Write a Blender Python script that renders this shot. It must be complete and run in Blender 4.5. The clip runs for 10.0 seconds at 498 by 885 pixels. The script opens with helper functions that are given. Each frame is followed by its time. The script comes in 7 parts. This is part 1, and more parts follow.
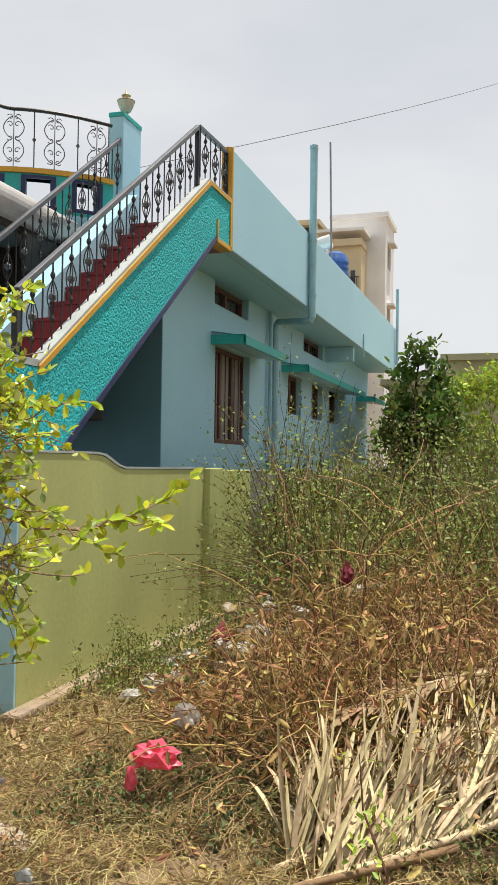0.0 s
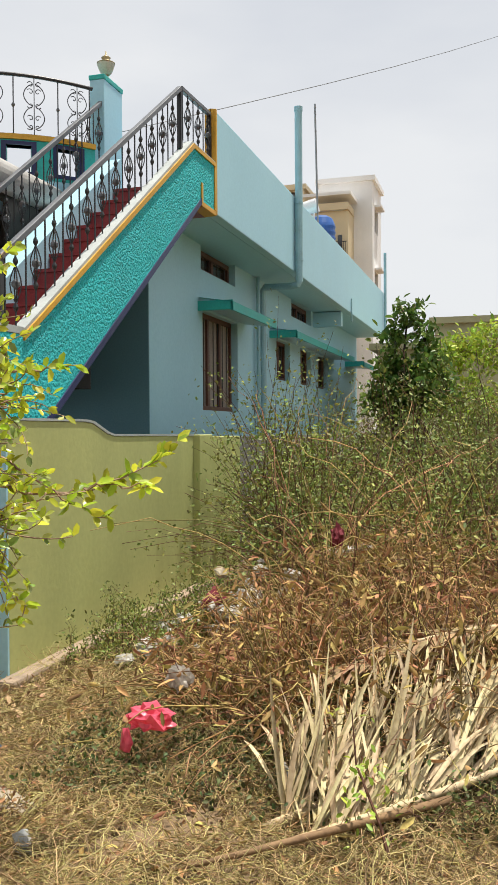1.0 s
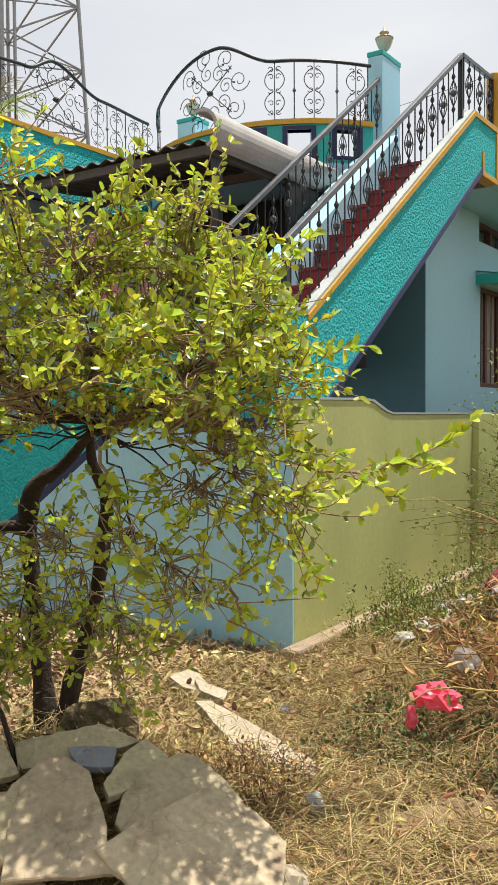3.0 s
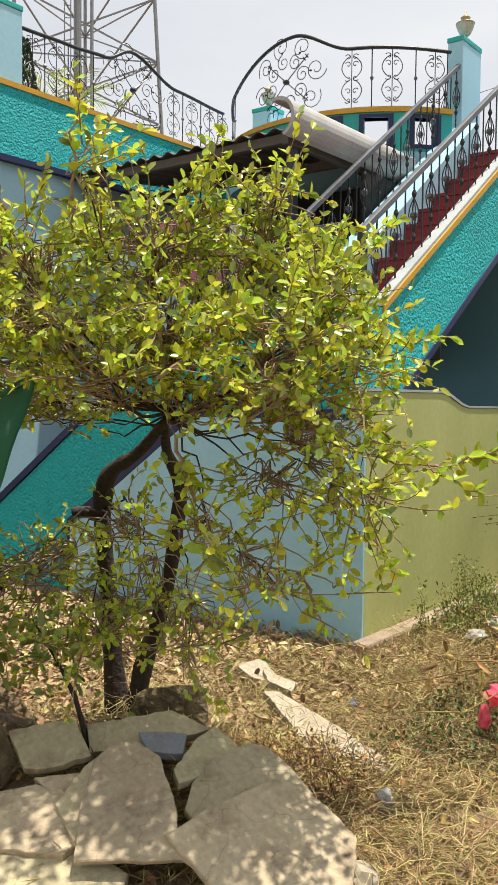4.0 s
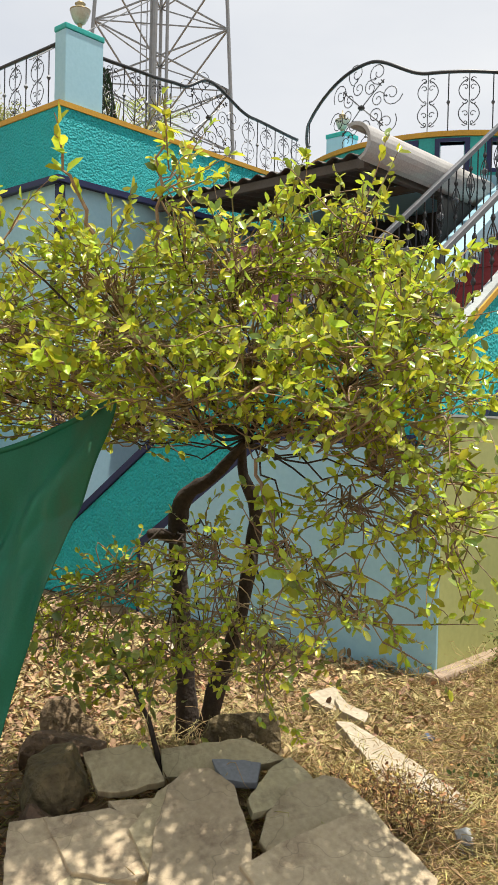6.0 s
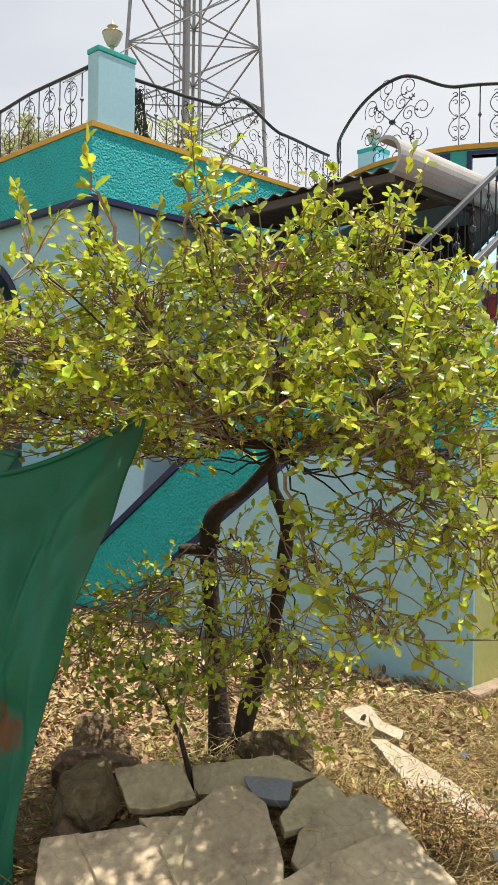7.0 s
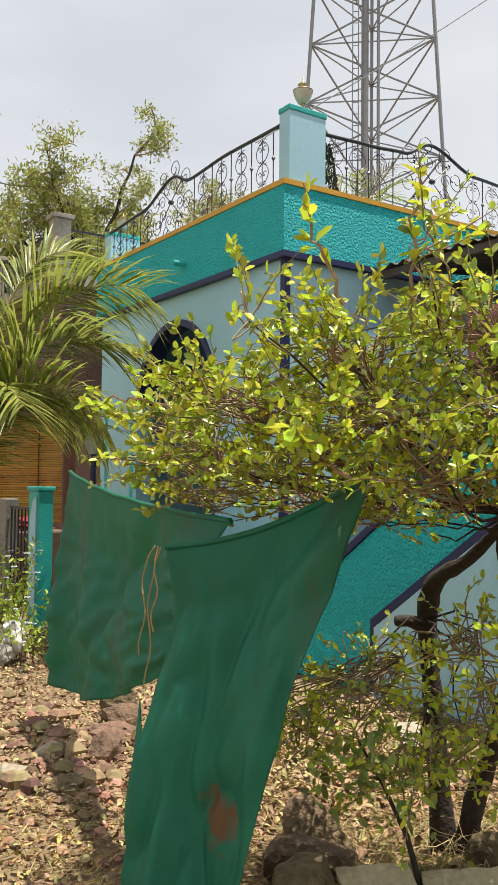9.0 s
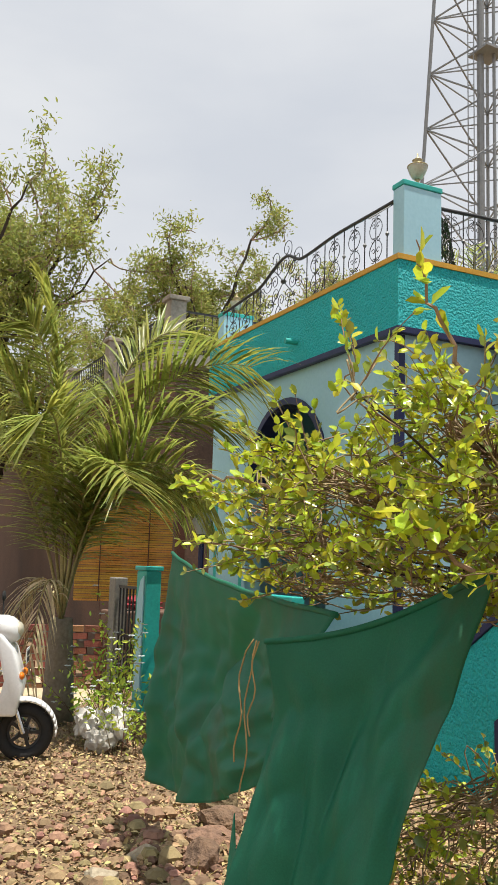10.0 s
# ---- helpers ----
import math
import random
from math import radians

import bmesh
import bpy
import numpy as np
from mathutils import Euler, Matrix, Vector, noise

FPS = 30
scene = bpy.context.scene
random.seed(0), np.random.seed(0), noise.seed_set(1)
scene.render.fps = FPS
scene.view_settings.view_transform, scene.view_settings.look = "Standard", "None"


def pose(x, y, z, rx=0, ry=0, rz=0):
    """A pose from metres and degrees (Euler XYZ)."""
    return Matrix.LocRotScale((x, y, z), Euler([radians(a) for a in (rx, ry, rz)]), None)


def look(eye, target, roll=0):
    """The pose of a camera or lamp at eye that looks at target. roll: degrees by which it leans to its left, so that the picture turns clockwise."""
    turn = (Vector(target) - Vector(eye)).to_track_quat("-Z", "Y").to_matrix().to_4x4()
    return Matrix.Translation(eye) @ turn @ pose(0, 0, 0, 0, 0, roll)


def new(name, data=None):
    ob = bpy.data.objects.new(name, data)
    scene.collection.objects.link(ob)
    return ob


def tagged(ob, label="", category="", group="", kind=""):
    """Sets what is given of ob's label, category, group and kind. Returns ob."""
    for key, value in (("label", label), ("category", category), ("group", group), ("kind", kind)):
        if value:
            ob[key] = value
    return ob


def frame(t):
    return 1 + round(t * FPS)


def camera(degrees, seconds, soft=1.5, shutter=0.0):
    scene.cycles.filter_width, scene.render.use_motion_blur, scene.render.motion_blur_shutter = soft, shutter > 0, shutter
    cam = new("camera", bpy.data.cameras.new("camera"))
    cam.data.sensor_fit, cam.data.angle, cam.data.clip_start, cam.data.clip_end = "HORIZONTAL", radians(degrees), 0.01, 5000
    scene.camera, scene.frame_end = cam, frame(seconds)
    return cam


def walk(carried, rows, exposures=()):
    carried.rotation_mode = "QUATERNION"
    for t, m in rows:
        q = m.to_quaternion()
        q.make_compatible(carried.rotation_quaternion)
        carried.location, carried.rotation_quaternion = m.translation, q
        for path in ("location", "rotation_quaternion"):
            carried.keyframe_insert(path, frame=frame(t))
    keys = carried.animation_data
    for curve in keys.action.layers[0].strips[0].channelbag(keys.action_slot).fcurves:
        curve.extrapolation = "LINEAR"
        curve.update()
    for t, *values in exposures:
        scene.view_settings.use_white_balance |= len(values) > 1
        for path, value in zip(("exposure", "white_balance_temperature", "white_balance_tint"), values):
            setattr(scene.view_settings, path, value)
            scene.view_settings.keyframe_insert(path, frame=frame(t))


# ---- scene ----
cam = camera(31.49, 10.0, soft=0.6)
PATH = [
    (0.0, pose(-0.000, -0.000, 1.500, 91.28, -0.81, 17.01)),
    (0.5, pose(0.010, 0.022, 1.473, 90.10, -0.04, 15.25)),
    (1.0, pose(0.007, 0.015, 1.472, 89.24, 0.36, 16.40)),
    (1.5, pose(-0.008, -0.000, 1.477, 88.71, 0.52, 19.70)),
    (2.0, pose(-0.033, -0.009, 1.486, 88.38, 0.53, 24.41)),
    (2.5, pose(-0.049, -0.037, 1.486, 88.10, 0.53, 29.39)),
    (3.0, pose(-0.065, -0.048, 1.484, 87.84, 0.33, 33.54)),
    (4.5, pose(-0.127, -0.047, 1.475, 87.25, -0.99, 38.87)),
    (5.0, pose(-0.145, -0.048, 1.474, 87.49, -1.23, 39.75)),
    (5.5, pose(-0.154, -0.050, 1.476, 87.97, -1.32, 40.89)),
    (6.0, pose(-0.161, -0.057, 1.477, 88.76, -1.28, 42.13)),
    (7.5, pose(-0.148, -0.026, 1.471, 89.86, -0.73, 46.18)),
    (8.0, pose(-0.163, -0.016, 1.483, 89.61, -0.74, 48.81)),
    (8.5, pose(-0.261, 0.005, 1.481, 90.63, -0.86, 51.68)),
    (9.0, pose(-0.409, -0.000, 1.519, 92.88, -0.59, 55.98)),
    (9.5, pose(-0.538, 0.024, 1.537, 94.77, -1.00, 60.89)),
    (10.0, pose(-0.614, 0.163, 1.546, 97.89, -1.74, 63.31)),
]
walk(cam, PATH, exposures=[(0.0, 0.45), (2.0, 0.57), (8.0, 0.60), (10.0, 0.52)])

# ---- world and sun ----
SUN_EL, SUN_AZ = 79.0, 44.0   # degrees above the horizon; degrees from +y towards +x
world = bpy.data.worlds.new("sky")
scene.world = world
world.use_nodes = True
wn, wl = world.node_tree.nodes, world.node_tree.links
wn.clear()
w_out = wn.new("ShaderNodeOutputWorld")
w_bg = wn.new("ShaderNodeBackground")
w_sky = wn.new("ShaderNodeTexSky")
w_sky.sky_type = "NISHITA"
w_sky.sun_disc = False
w_sky.sun_elevation, w_sky.sun_rotation = radians(SUN_EL), radians(SUN_AZ)
w_coord = wn.new("ShaderNodeTexCoord")
w_map = wn.new("ShaderNodeMapping")
w_map.inputs["Scale"].default_value = (1.0, 1.0, 3.0)
w_noise = wn.new("ShaderNodeTexNoise")
w_noise.inputs["Scale"].default_value = 1.7
w_noise.inputs["Detail"].default_value = 5.0
w_noise.inputs["Roughness"].default_value = 0.5
w_ramp = wn.new("ShaderNodeValToRGB")
w_ramp.color_ramp.elements[0].position, w_ramp.color_ramp.elements[0].color = 0.34, (6.5, 6.8, 7.3, 1)
w_ramp.color_ramp.elements[1].position, w_ramp.color_ramp.elements[1].color = 0.66, (8.3, 8.4, 8.5, 1)
w_mix = wn.new("ShaderNodeMixRGB")
w_mix.inputs["Fac"].default_value = 0.92
w_bg.inputs["Strength"].default_value = 0.074
wl.new(w_coord.outputs["Generated"], w_map.inputs["Vector"])
wl.new(w_map.outputs["Vector"], w_noise.inputs["Vector"])
wl.new(w_noise.outputs["Fac"], w_ramp.inputs["Fac"])
wl.new(w_sky.outputs["Color"], w_mix.inputs["Color1"])
wl.new(w_ramp.outputs["Color"], w_mix.inputs["Color2"])
wl.new(w_mix.outputs["Color"], w_bg.inputs["Color"])
wl.new(w_bg.outputs["Background"], w_out.inputs["Surface"])
sun = new("sun", bpy.data.lights.new("sun", "SUN"))
sun.data.energy, sun.data.angle, sun.data.color = 4.7, radians(0.8), (1.0, 0.94, 0.84)
_e, _a = radians(SUN_EL), radians(SUN_AZ)
sun.matrix_basis = look((math.sin(_a) * math.cos(_e) * 50, math.cos(_a) * math.cos(_e) * 50, math.sin(_e) * 50), (0, 0, 0))

# ---- mesh tools ----
class Acc:
    """Collects faces for one mesh."""

    def __init__(self):
        self.v, self.f, self.m = [], [], []

    def add(self, verts, faces, mat=0):
        o = len(self.v)
        self.v.extend(tuple(p) for p in verts)
        self.f.extend(tuple(i + o for i in fc) for fc in faces)
        self.m.extend([mat] * len(faces))

    def box(self, x0, x1, y0, y1, z0, z1, mat=0):
        self.add([(x, y, z) for z in (z0, z1) for y in (y0, y1) for x in (x0, x1)],
                 [(0, 2, 3, 1), (4, 5, 7, 6), (0, 1, 5, 4), (2, 6, 7, 3), (0, 4, 6, 2), (1, 3, 7, 5)], mat)

    def prism(self, poly, axis, a0, a1, mat=0):
        """A polygon in the plane across axis ('x': (y, z), 'y': (x, z), 'z': (x, y)), from a0 to a1 along it."""
        place = {"x": lambda p, a: (a, p[0], p[1]), "y": lambda p, a: (p[0], a, p[1]), "z": lambda p, a: (p[0], p[1], a)}[axis]
        n = len(poly)
        self.add([place(p, a) for a in (a0, a1) for p in poly],
                 [tuple(range(n - 1, -1, -1)), tuple(range(n, 2 * n))] + [(i, (i + 1) % n, n + (i + 1) % n, n + i) for i in range(n)], mat)

    def tube(self, pts, r, sides=6, mat=0, cap=True):
        """A tube along pts; r: one radius, or one for each point."""
        pts = [Vector(p) for p in pts]
        n = len(pts)
        rad = list(r) if hasattr(r, "__len__") else [r] * n
        d0 = (pts[1] - pts[0]).normalized()
        u = d0.cross(Vector((0, 0, 1)) if abs(d0.z) < 0.9 else Vector((1, 0, 0))).normalized()
        verts = []
        for i, p in enumerate(pts):
            d = (pts[min(i + 1, n - 1)] - pts[max(i - 1, 0)])
            d = d.normalized() if d.length > 1e-9 else d0
            u = (u - d * u.dot(d))
            u = u.normalized() if u.length > 1e-6 else d.orthogonal().normalized()
            w = d.cross(u)
            for k in range(sides):
                a = 2 * math.pi * k / sides
                verts.append(p + (u * math.cos(a) + w * math.sin(a)) * rad[i])
        faces = [(i * sides + k, i * sides + (k + 1) % sides, (i + 1) * sides + (k + 1) % sides, (i + 1) * sides + k)
                 for i in range(n - 1) for k in range(sides)]
        if cap:
            faces += [tuple(range(sides - 1, -1, -1)), tuple(range((n - 1) * sides, n * sides))]
        self.add(verts, faces, mat)

    def bar(self, a, b, w, h, mat=0):
        """A straight bar of rectangular section from a to b; w across, h upwards."""
        a, b = Vector(a), Vector(b)
        d = (b - a).normalized()
        s = d.cross(Vector((0, 0, 1)))
        s = s.normalized() if s.length > 1e-4 else Vector((1, 0, 0))
        t = s.cross(d)
        vs = [p + s * i * w / 2 + t * j * h / 2 for p in (a, b) for i, j in ((-1, -1), (1, -1), (1, 1), (-1, 1))]
        self.add(vs, [(3, 2, 1, 0), (4, 5, 6, 7), (0, 1, 5, 4), (1, 2, 6, 5), (2, 3, 7, 6), (3, 0, 4, 7)], mat)

    def lathe(self, prof, cx, cy, cz, n=16, mat=0):
        verts = [(cx + r * math.cos(2 * math.pi * k / n), cy + r * math.sin(2 * math.pi * k / n), cz + z) for r, z in prof for k in range(n)]
        m = len(prof)
        faces = [(i * n + k, i * n + (k + 1) % n, (i + 1) * n + (k + 1) % n, (i + 1) * n + k) for i in range(m - 1) for k in range(n)]
        faces += [tuple(range(n - 1, -1, -1)), tuple(range((m - 1) * n, m * n))]
        self.add(verts, faces, mat)

    def panel(self, axis, a0, a1, u, z, holes, mat=0):
        """A wall from a0 to a1 along axis ('x' or 'y'), over u = (u0, u1) and z = (z0, z1), with holes (u0, u1, z0, z1)."""
        us = sorted({u[0], u[1], *[h for q in holes for h in q[:2]]})
        zs = sorted({z[0], z[1], *[h for q in holes for h in q[2:]]})
        pt = (lambda a, b, c: (a, b, c)) if axis == "x" else (lambda a, b, c: (b, a, c))
        solid = {}
        for i in range(len(us) - 1):
            for j in range(len(zs) - 1):
                um, zm = (us[i] + us[i + 1]) / 2, (zs[j] + zs[j + 1]) / 2
                solid[i, j] = not any(q[0] < um < q[1] and q[2] < zm < q[3] for q in holes)
        for (i, j), s in solid.items():
            if not s:
                continue
            b0, b1, c0, c1 = us[i], us[i + 1], zs[j], zs[j + 1]
            for a in (a0, a1):
                self.add([pt(a, b0, c0), pt(a, b1, c0), pt(a, b1, c1), pt(a, b0, c1)], [(0, 1, 2, 3)], mat)
            for di, dj, e in ((-1, 0, ((b0, c0), (b0, c1))), (1, 0, ((b1, c0), (b1, c1))), (0, -1, ((b0, c0), (b1, c0))), (0, 1, ((b0, c1), (b1, c1)))):
                if not solid.get((i + di, j + dj), False):
                    self.add([pt(a0, *e[0]), pt(a0, *e[1]), pt(a1, *e[1]), pt(a1, *e[0])], [(0, 1, 2, 3)], mat)

    def mesh(self, name, mats, smooth=False):
        me = bpy.data.meshes.new(name)
        me.from_pydata(self.v, [], self.f)
        for mt in (mats if isinstance(mats, (list, tuple)) else [mats]):
            me.materials.append(mt)
        if any(self.m):
            me.polygons.foreach_set("material_index", self.m)
        if smooth:
            me.polygons.foreach_set("use_smooth", [True] * len(me.polygons))
        me.update()
        return me


def world_of(ob):
    return ob.matrix_basis if ob.parent is None else world_of(ob.parent) @ ob.matrix_parent_inverse @ ob.matrix_basis


def fix_normals(me):
    bm = bmesh.new()
    bm.from_mesh(me)
    bmesh.ops.remove_doubles(bm, verts=bm.verts, dist=1e-5)
    bmesh.ops.recalc_face_normals(bm, faces=bm.faces)
    bm.to_mesh(me)
    bm.free()


def part(name, acc, material, parent, label="", smooth=False, bevel=0.0, normals=True):
    """One mesh object under a thing or a part, or a top-level one where parent is None."""
    me = acc.mesh(name, material, smooth)
    if normals and len(acc.f) < 20000:
        fix_normals(me)
    ob = new(name, me)
    if parent is not None:
        ob.parent = parent
        ob.matrix_parent_inverse = world_of(parent).inverted()
    if bevel:
        md = ob.modifiers.new("bevel", "BEVEL")
        md.width, md.segments, md.limit_method, md.angle_limit = bevel, 2, "ANGLE", radians(40)
    return tagged(ob, label)


def thing(name, at, label, category, group="", kind=""):
    ob = new(name)
    ob.empty_display_size = 0.2
    ob.matrix_basis = Matrix.Translation(at)
    return tagged(ob, label, category, group, kind)


def spiral(c, u, w, r0, r1, a0, turns, n=18):
    """Points of a flat spiral about c in the plane of u and w."""
    c, u, w = Vector(c), Vector(u), Vector(w)
    out = []
    for i in range(n):
        s = i / (n - 1)
        a, r = a0 + s * turns * 2 * math.pi, r0 + (r1 - r0) * s
        out.append(c + u * (r * math.cos(a)) + w * (r * math.sin(a)))
    return out


def glide(keys, s):
    """A smooth value at s through (s, value) keys."""
    if s <= keys[0][0]:
        return keys[0][1]
    for (a, p), (b, q) in zip(keys, keys[1:]):
        if s <= b:
            t = (s - a) / (b - a)
            t = t * t * (3 - 2 * t)
            return p + (q - p) * t
    return keys[-1][1]


# ---- materials ----
def mat(name, base, dark=None, rough=0.7, scale=3.0, fine=60.0, bump=0.2, metal=0.0, amount=0.5, stain=0.0, stain_col=(0.1, 0.09, 0.08), per="", spread=0.2, depth=0.01, sheen=0.0, trans=0.0, spec=0.4):
    """Paint or stone: a base colour that varies at two scales, stains, fine relief; per: 'object' or 'island' varies whole pieces."""
    m = bpy.data.materials.new(name)
    m.use_nodes = True
    N, L = m.node_tree.nodes, m.node_tree.links
    b = N["Principled BSDF"]
    co = N.new("ShaderNodeTexCoord")
    n1 = N.new("ShaderNodeTexNoise")
    n1.inputs["Scale"].default_value, n1.inputs["Detail"].default_value = scale, 6
    n2 = N.new("ShaderNodeTexNoise")
    n2.inputs["Scale"].default_value, n2.inputs["Detail"].default_value = fine, 4
    for n in (n1, n2):
        L.new(co.outputs["Object"], n.inputs["Vector"])
    dark = dark or tuple(c * 0.72 for c in base)
    add = N.new("ShaderNodeMath")
    add.operation = "MULTIPLY_ADD"
    add.inputs[1].default_value, add.inputs[2].default_value = 0.5, 0.0
    L.new(n2.outputs["Fac"], add.inputs[0])
    sm = N.new("ShaderNodeMath")
    sm.operation = "MULTIPLY_ADD"
    sm.inputs[1].default_value = 0.5
    L.new(n1.outputs["Fac"], sm.inputs[0])
    L.new(add.outputs[0], sm.inputs[2])
    rg = N.new("ShaderNodeMapRange")
    rg.inputs["From Min"].default_value, rg.inputs["From Max"].default_value = 0.5 - amount * 0.4, 0.5 + amount * 0.2
    L.new(sm.outputs[0], rg.inputs["Value"])
    mx = N.new("ShaderNodeMixRGB")
    mx.inputs["Color1"].default_value, mx.inputs["Color2"].default_value = (*dark, 1), (*base, 1)
    L.new(rg.outputs[0], mx.inputs["Fac"])
    col = mx.outputs["Color"]
    if stain:
        n3 = N.new("ShaderNodeTexNoise")
        n3.inputs["Scale"].default_value, n3.inputs["Detail"].default_value, n3.inputs["Roughness"].default_value = scale * 0.6, 8, 0.65
        mp = N.new("ShaderNodeMapping")
        mp.inputs["Scale"].default_value = (1, 1, 0.35)
        L.new(co.outputs["Object"], mp.inputs["Vector"])
        L.new(mp.outputs[0], n3.inputs["Vector"])
        r3 = N.new("ShaderNodeMapRange")
        r3.inputs["From Min"].default_value, r3.inputs["From Max"].default_value, r3.inputs["To Max"].default_value = 0.5, 0.72, stain
        L.new(n3.outputs["Fac"], r3.inputs["Value"])
        m3 = N.new("ShaderNodeMixRGB")
        m3.inputs["Color2"].default_value = (*stain_col, 1)
        L.new(r3.outputs[0], m3.inputs["Fac"])
        L.new(col, m3.inputs["Color1"])
        col = m3.outputs["Color"]
    if per:
        if per == "object":
            src = N.new("ShaderNodeObjectInfo").outputs["Random"]
        else:
            src = N.new("ShaderNodeNewGeometry").outputs["Random Per Island"]
        hs = N.new("ShaderNodeHueSaturation")
        vr = N.new("ShaderNodeMapRange")
        vr.inputs["To Min"].default_value, vr.inputs["To Max"].default_value = 1 - spread, 1 + spread
        hr = N.new("ShaderNodeMapRange")
        hr.inputs["To Min"].default_value, hr.inputs["To Max"].default_value = 0.5 - spread * 0.09, 0.5 + spread * 0.09
        mul = N.new("ShaderNodeMath")
        mul.operation = "MULTIPLY"
        mul.inputs[1].default_value = 7.31
        fr = N.new("ShaderNodeMath")
        fr.operation = "FRACT"
        L.new(src, vr.inputs["Value"])
        L.new(src, mul.inputs[0])
        L.new(mul.outputs[0], fr.inputs[0])
        L.new(fr.outputs[0], hr.inputs["Value"])
        L.new(vr.outputs[0], hs.inputs["Value"])
        L.new(hr.outputs[0], hs.inputs["Hue"])
        L.new(col, hs.inputs["Color"])
        col = hs.outputs["Color"]
    L.new(col, b.inputs["Base Color"])
    b.inputs["Metallic"].default_value = metal
    b.inputs["Specular IOR Level"].default_value = spec
    rr = N.new("ShaderNodeMapRange")
    rr.inputs["To Min"].default_value, rr.inputs["To Max"].default_value = max(0.05, rough - 0.12), min(1, rough + 0.1)
    L.new(n1.outputs["Fac"], rr.inputs["Value"])
    L.new(rr.outputs[0], b.inputs["Roughness"])
    if bump:
        bp = N.new("ShaderNodeBump")
        bp.inputs["Strength"].default_value, bp.inputs["Distance"].default_value = bump, depth
        L.new(n2.outputs["Fac"], bp.inputs["Height"])
        L.new(bp.outputs["Normal"], b.inputs["Normal"])
    if trans:
        tr = N.new("ShaderNodeBsdfTranslucent")
        mxs = N.new("ShaderNodeMixShader")
        mxs.inputs["Fac"].default_value = trans
        L.new(col, tr.inputs["Color"])
        L.new(b.outputs[0], mxs.inputs[1])
        L.new(tr.outputs[0], mxs.inputs[2])
        L.new(mxs.outputs[0], N["Material Output"].inputs["Surface"])
    return m


def roughcast(name, base, dark):
    """Thrown-on stucco: coarse pebbly relief with darker hollows between the lumps."""
    m = mat(name, base, dark, rough=0.75, scale=1.5, fine=45.0, bump=0.0, amount=0.9)
    N, L = m.node_tree.nodes, m.node_tree.links
    co = N.new("ShaderNodeTexCoord")
    vo = N.new("ShaderNodeTexVoronoi")
    vo.feature = "SMOOTH_F1"
    vo.inputs["Scale"].default_value = 52.0
    ns = N.new("ShaderNodeTexNoise")
    ns.inputs["Scale"].default_value, ns.inputs["Detail"].default_value = 60.0, 3
    L.new(co.outputs["Object"], ns.inputs["Vector"])
    ad = N.new("ShaderNodeVectorMath")
    ad.operation = "MULTIPLY_ADD"
    ad.inputs[1].default_value = (0.03, 0.03, 0.03)
    L.new(ns.outputs["Color"], ad.inputs[0])
    L.new(co.outputs["Object"], ad.inputs[2])
    L.new(ad.outputs[0], vo.inputs["Vector"])
    inv = N.new("ShaderNodeMath")
    inv.operation = "SUBTRACT"
    inv.inputs[0].default_value = 1.0
    L.new(vo.outputs["Distance"], inv.inputs[1])
    bp = N.new("ShaderNodeBump")
    bp.inputs["Strength"].default_value, bp.inputs["Distance"].default_value = 1.0, 0.032
    L.new(inv.outputs[0], bp.inputs["Height"])
    L.new(bp.outputs["Normal"], N["Principled BSDF"].inputs["Normal"])
    return m


M_BLUE = mat("light_blue_paint", (0.36, 0.60, 0.70), (0.31, 0.54, 0.64), rough=0.6, scale=0.8, fine=30, bump=0.08, stain=0.12, stain_col=(0.24, 0.34, 0.36))
M_TEAL = roughcast("teal_roughcast", (0.025, 0.53, 0.55), (0.012, 0.36, 0.39))
M_TEALP = mat("teal_paint", (0.03, 0.40, 0.36), rough=0.5, scale=2, fine=40, bump=0.06)
M_NAVY = mat("navy_paint", (0.02, 0.025, 0.09), rough=0.5, scale=3, bump=0.05)
M_ORANGE = mat("orange_paint", (0.62, 0.34, 0.035), rough=0.55, scale=4, bump=0.06)
M_WHITEP = mat("white_paint", (0.40, 0.43, 0.42), rough=0.6, scale=3, bump=0.06, stain=0.2, stain_col=(0.4, 0.4, 0.38))
M_GREENW = mat("olive_paint", (0.47, 0.49, 0.19), (0.40, 0.42, 0.16), rough=0.75, scale=0.9, fine=25, bump=0.12, stain=0.35, stain_col=(0.16, 0.17, 0.07))
M_GREYW = mat("weathered_wall", (0.26, 0.25, 0.22), (0.14, 0.13, 0.13), rough=0.9, scale=2.5, fine=30, bump=0.4, stain=0.6)
M_RED = mat("red_oxide_step", (0.24, 0.025, 0.025), (0.15, 0.015, 0.018), rough=0.4, scale=3, bump=0.08)
M_BLACK = mat("black_iron", (0.018, 0.018, 0.02), rough=0.45, scale=20, bump=0.1, spec=0.5)
M_STEEL = mat("rail_grey", (0.13, 0.135, 0.145), (0.07, 0.075, 0.08), rough=0.45, metal=0.2, scale=8, bump=0.05)
M_WOOD = mat("brown_wood", (0.11, 0.04, 0.025), (0.06, 0.022, 0.015), rough=0.5, scale=6, bump=0.2)
# near-black stand-in for shade inside rooms and under the tin roof
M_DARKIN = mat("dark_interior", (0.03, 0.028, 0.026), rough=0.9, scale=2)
M_PIPE = mat("pvc_blue_paint", (0.30, 0.50, 0.56), rough=0.45, scale=4, bump=0.05, stain=0.2)
M_TIN = mat("grey_sheet", (0.42, 0.41, 0.39), (0.30, 0.29, 0.28), rough=0.5, scale=3, bump=0.15, stain=0.4, stain_col=(0.2, 0.19, 0.17))
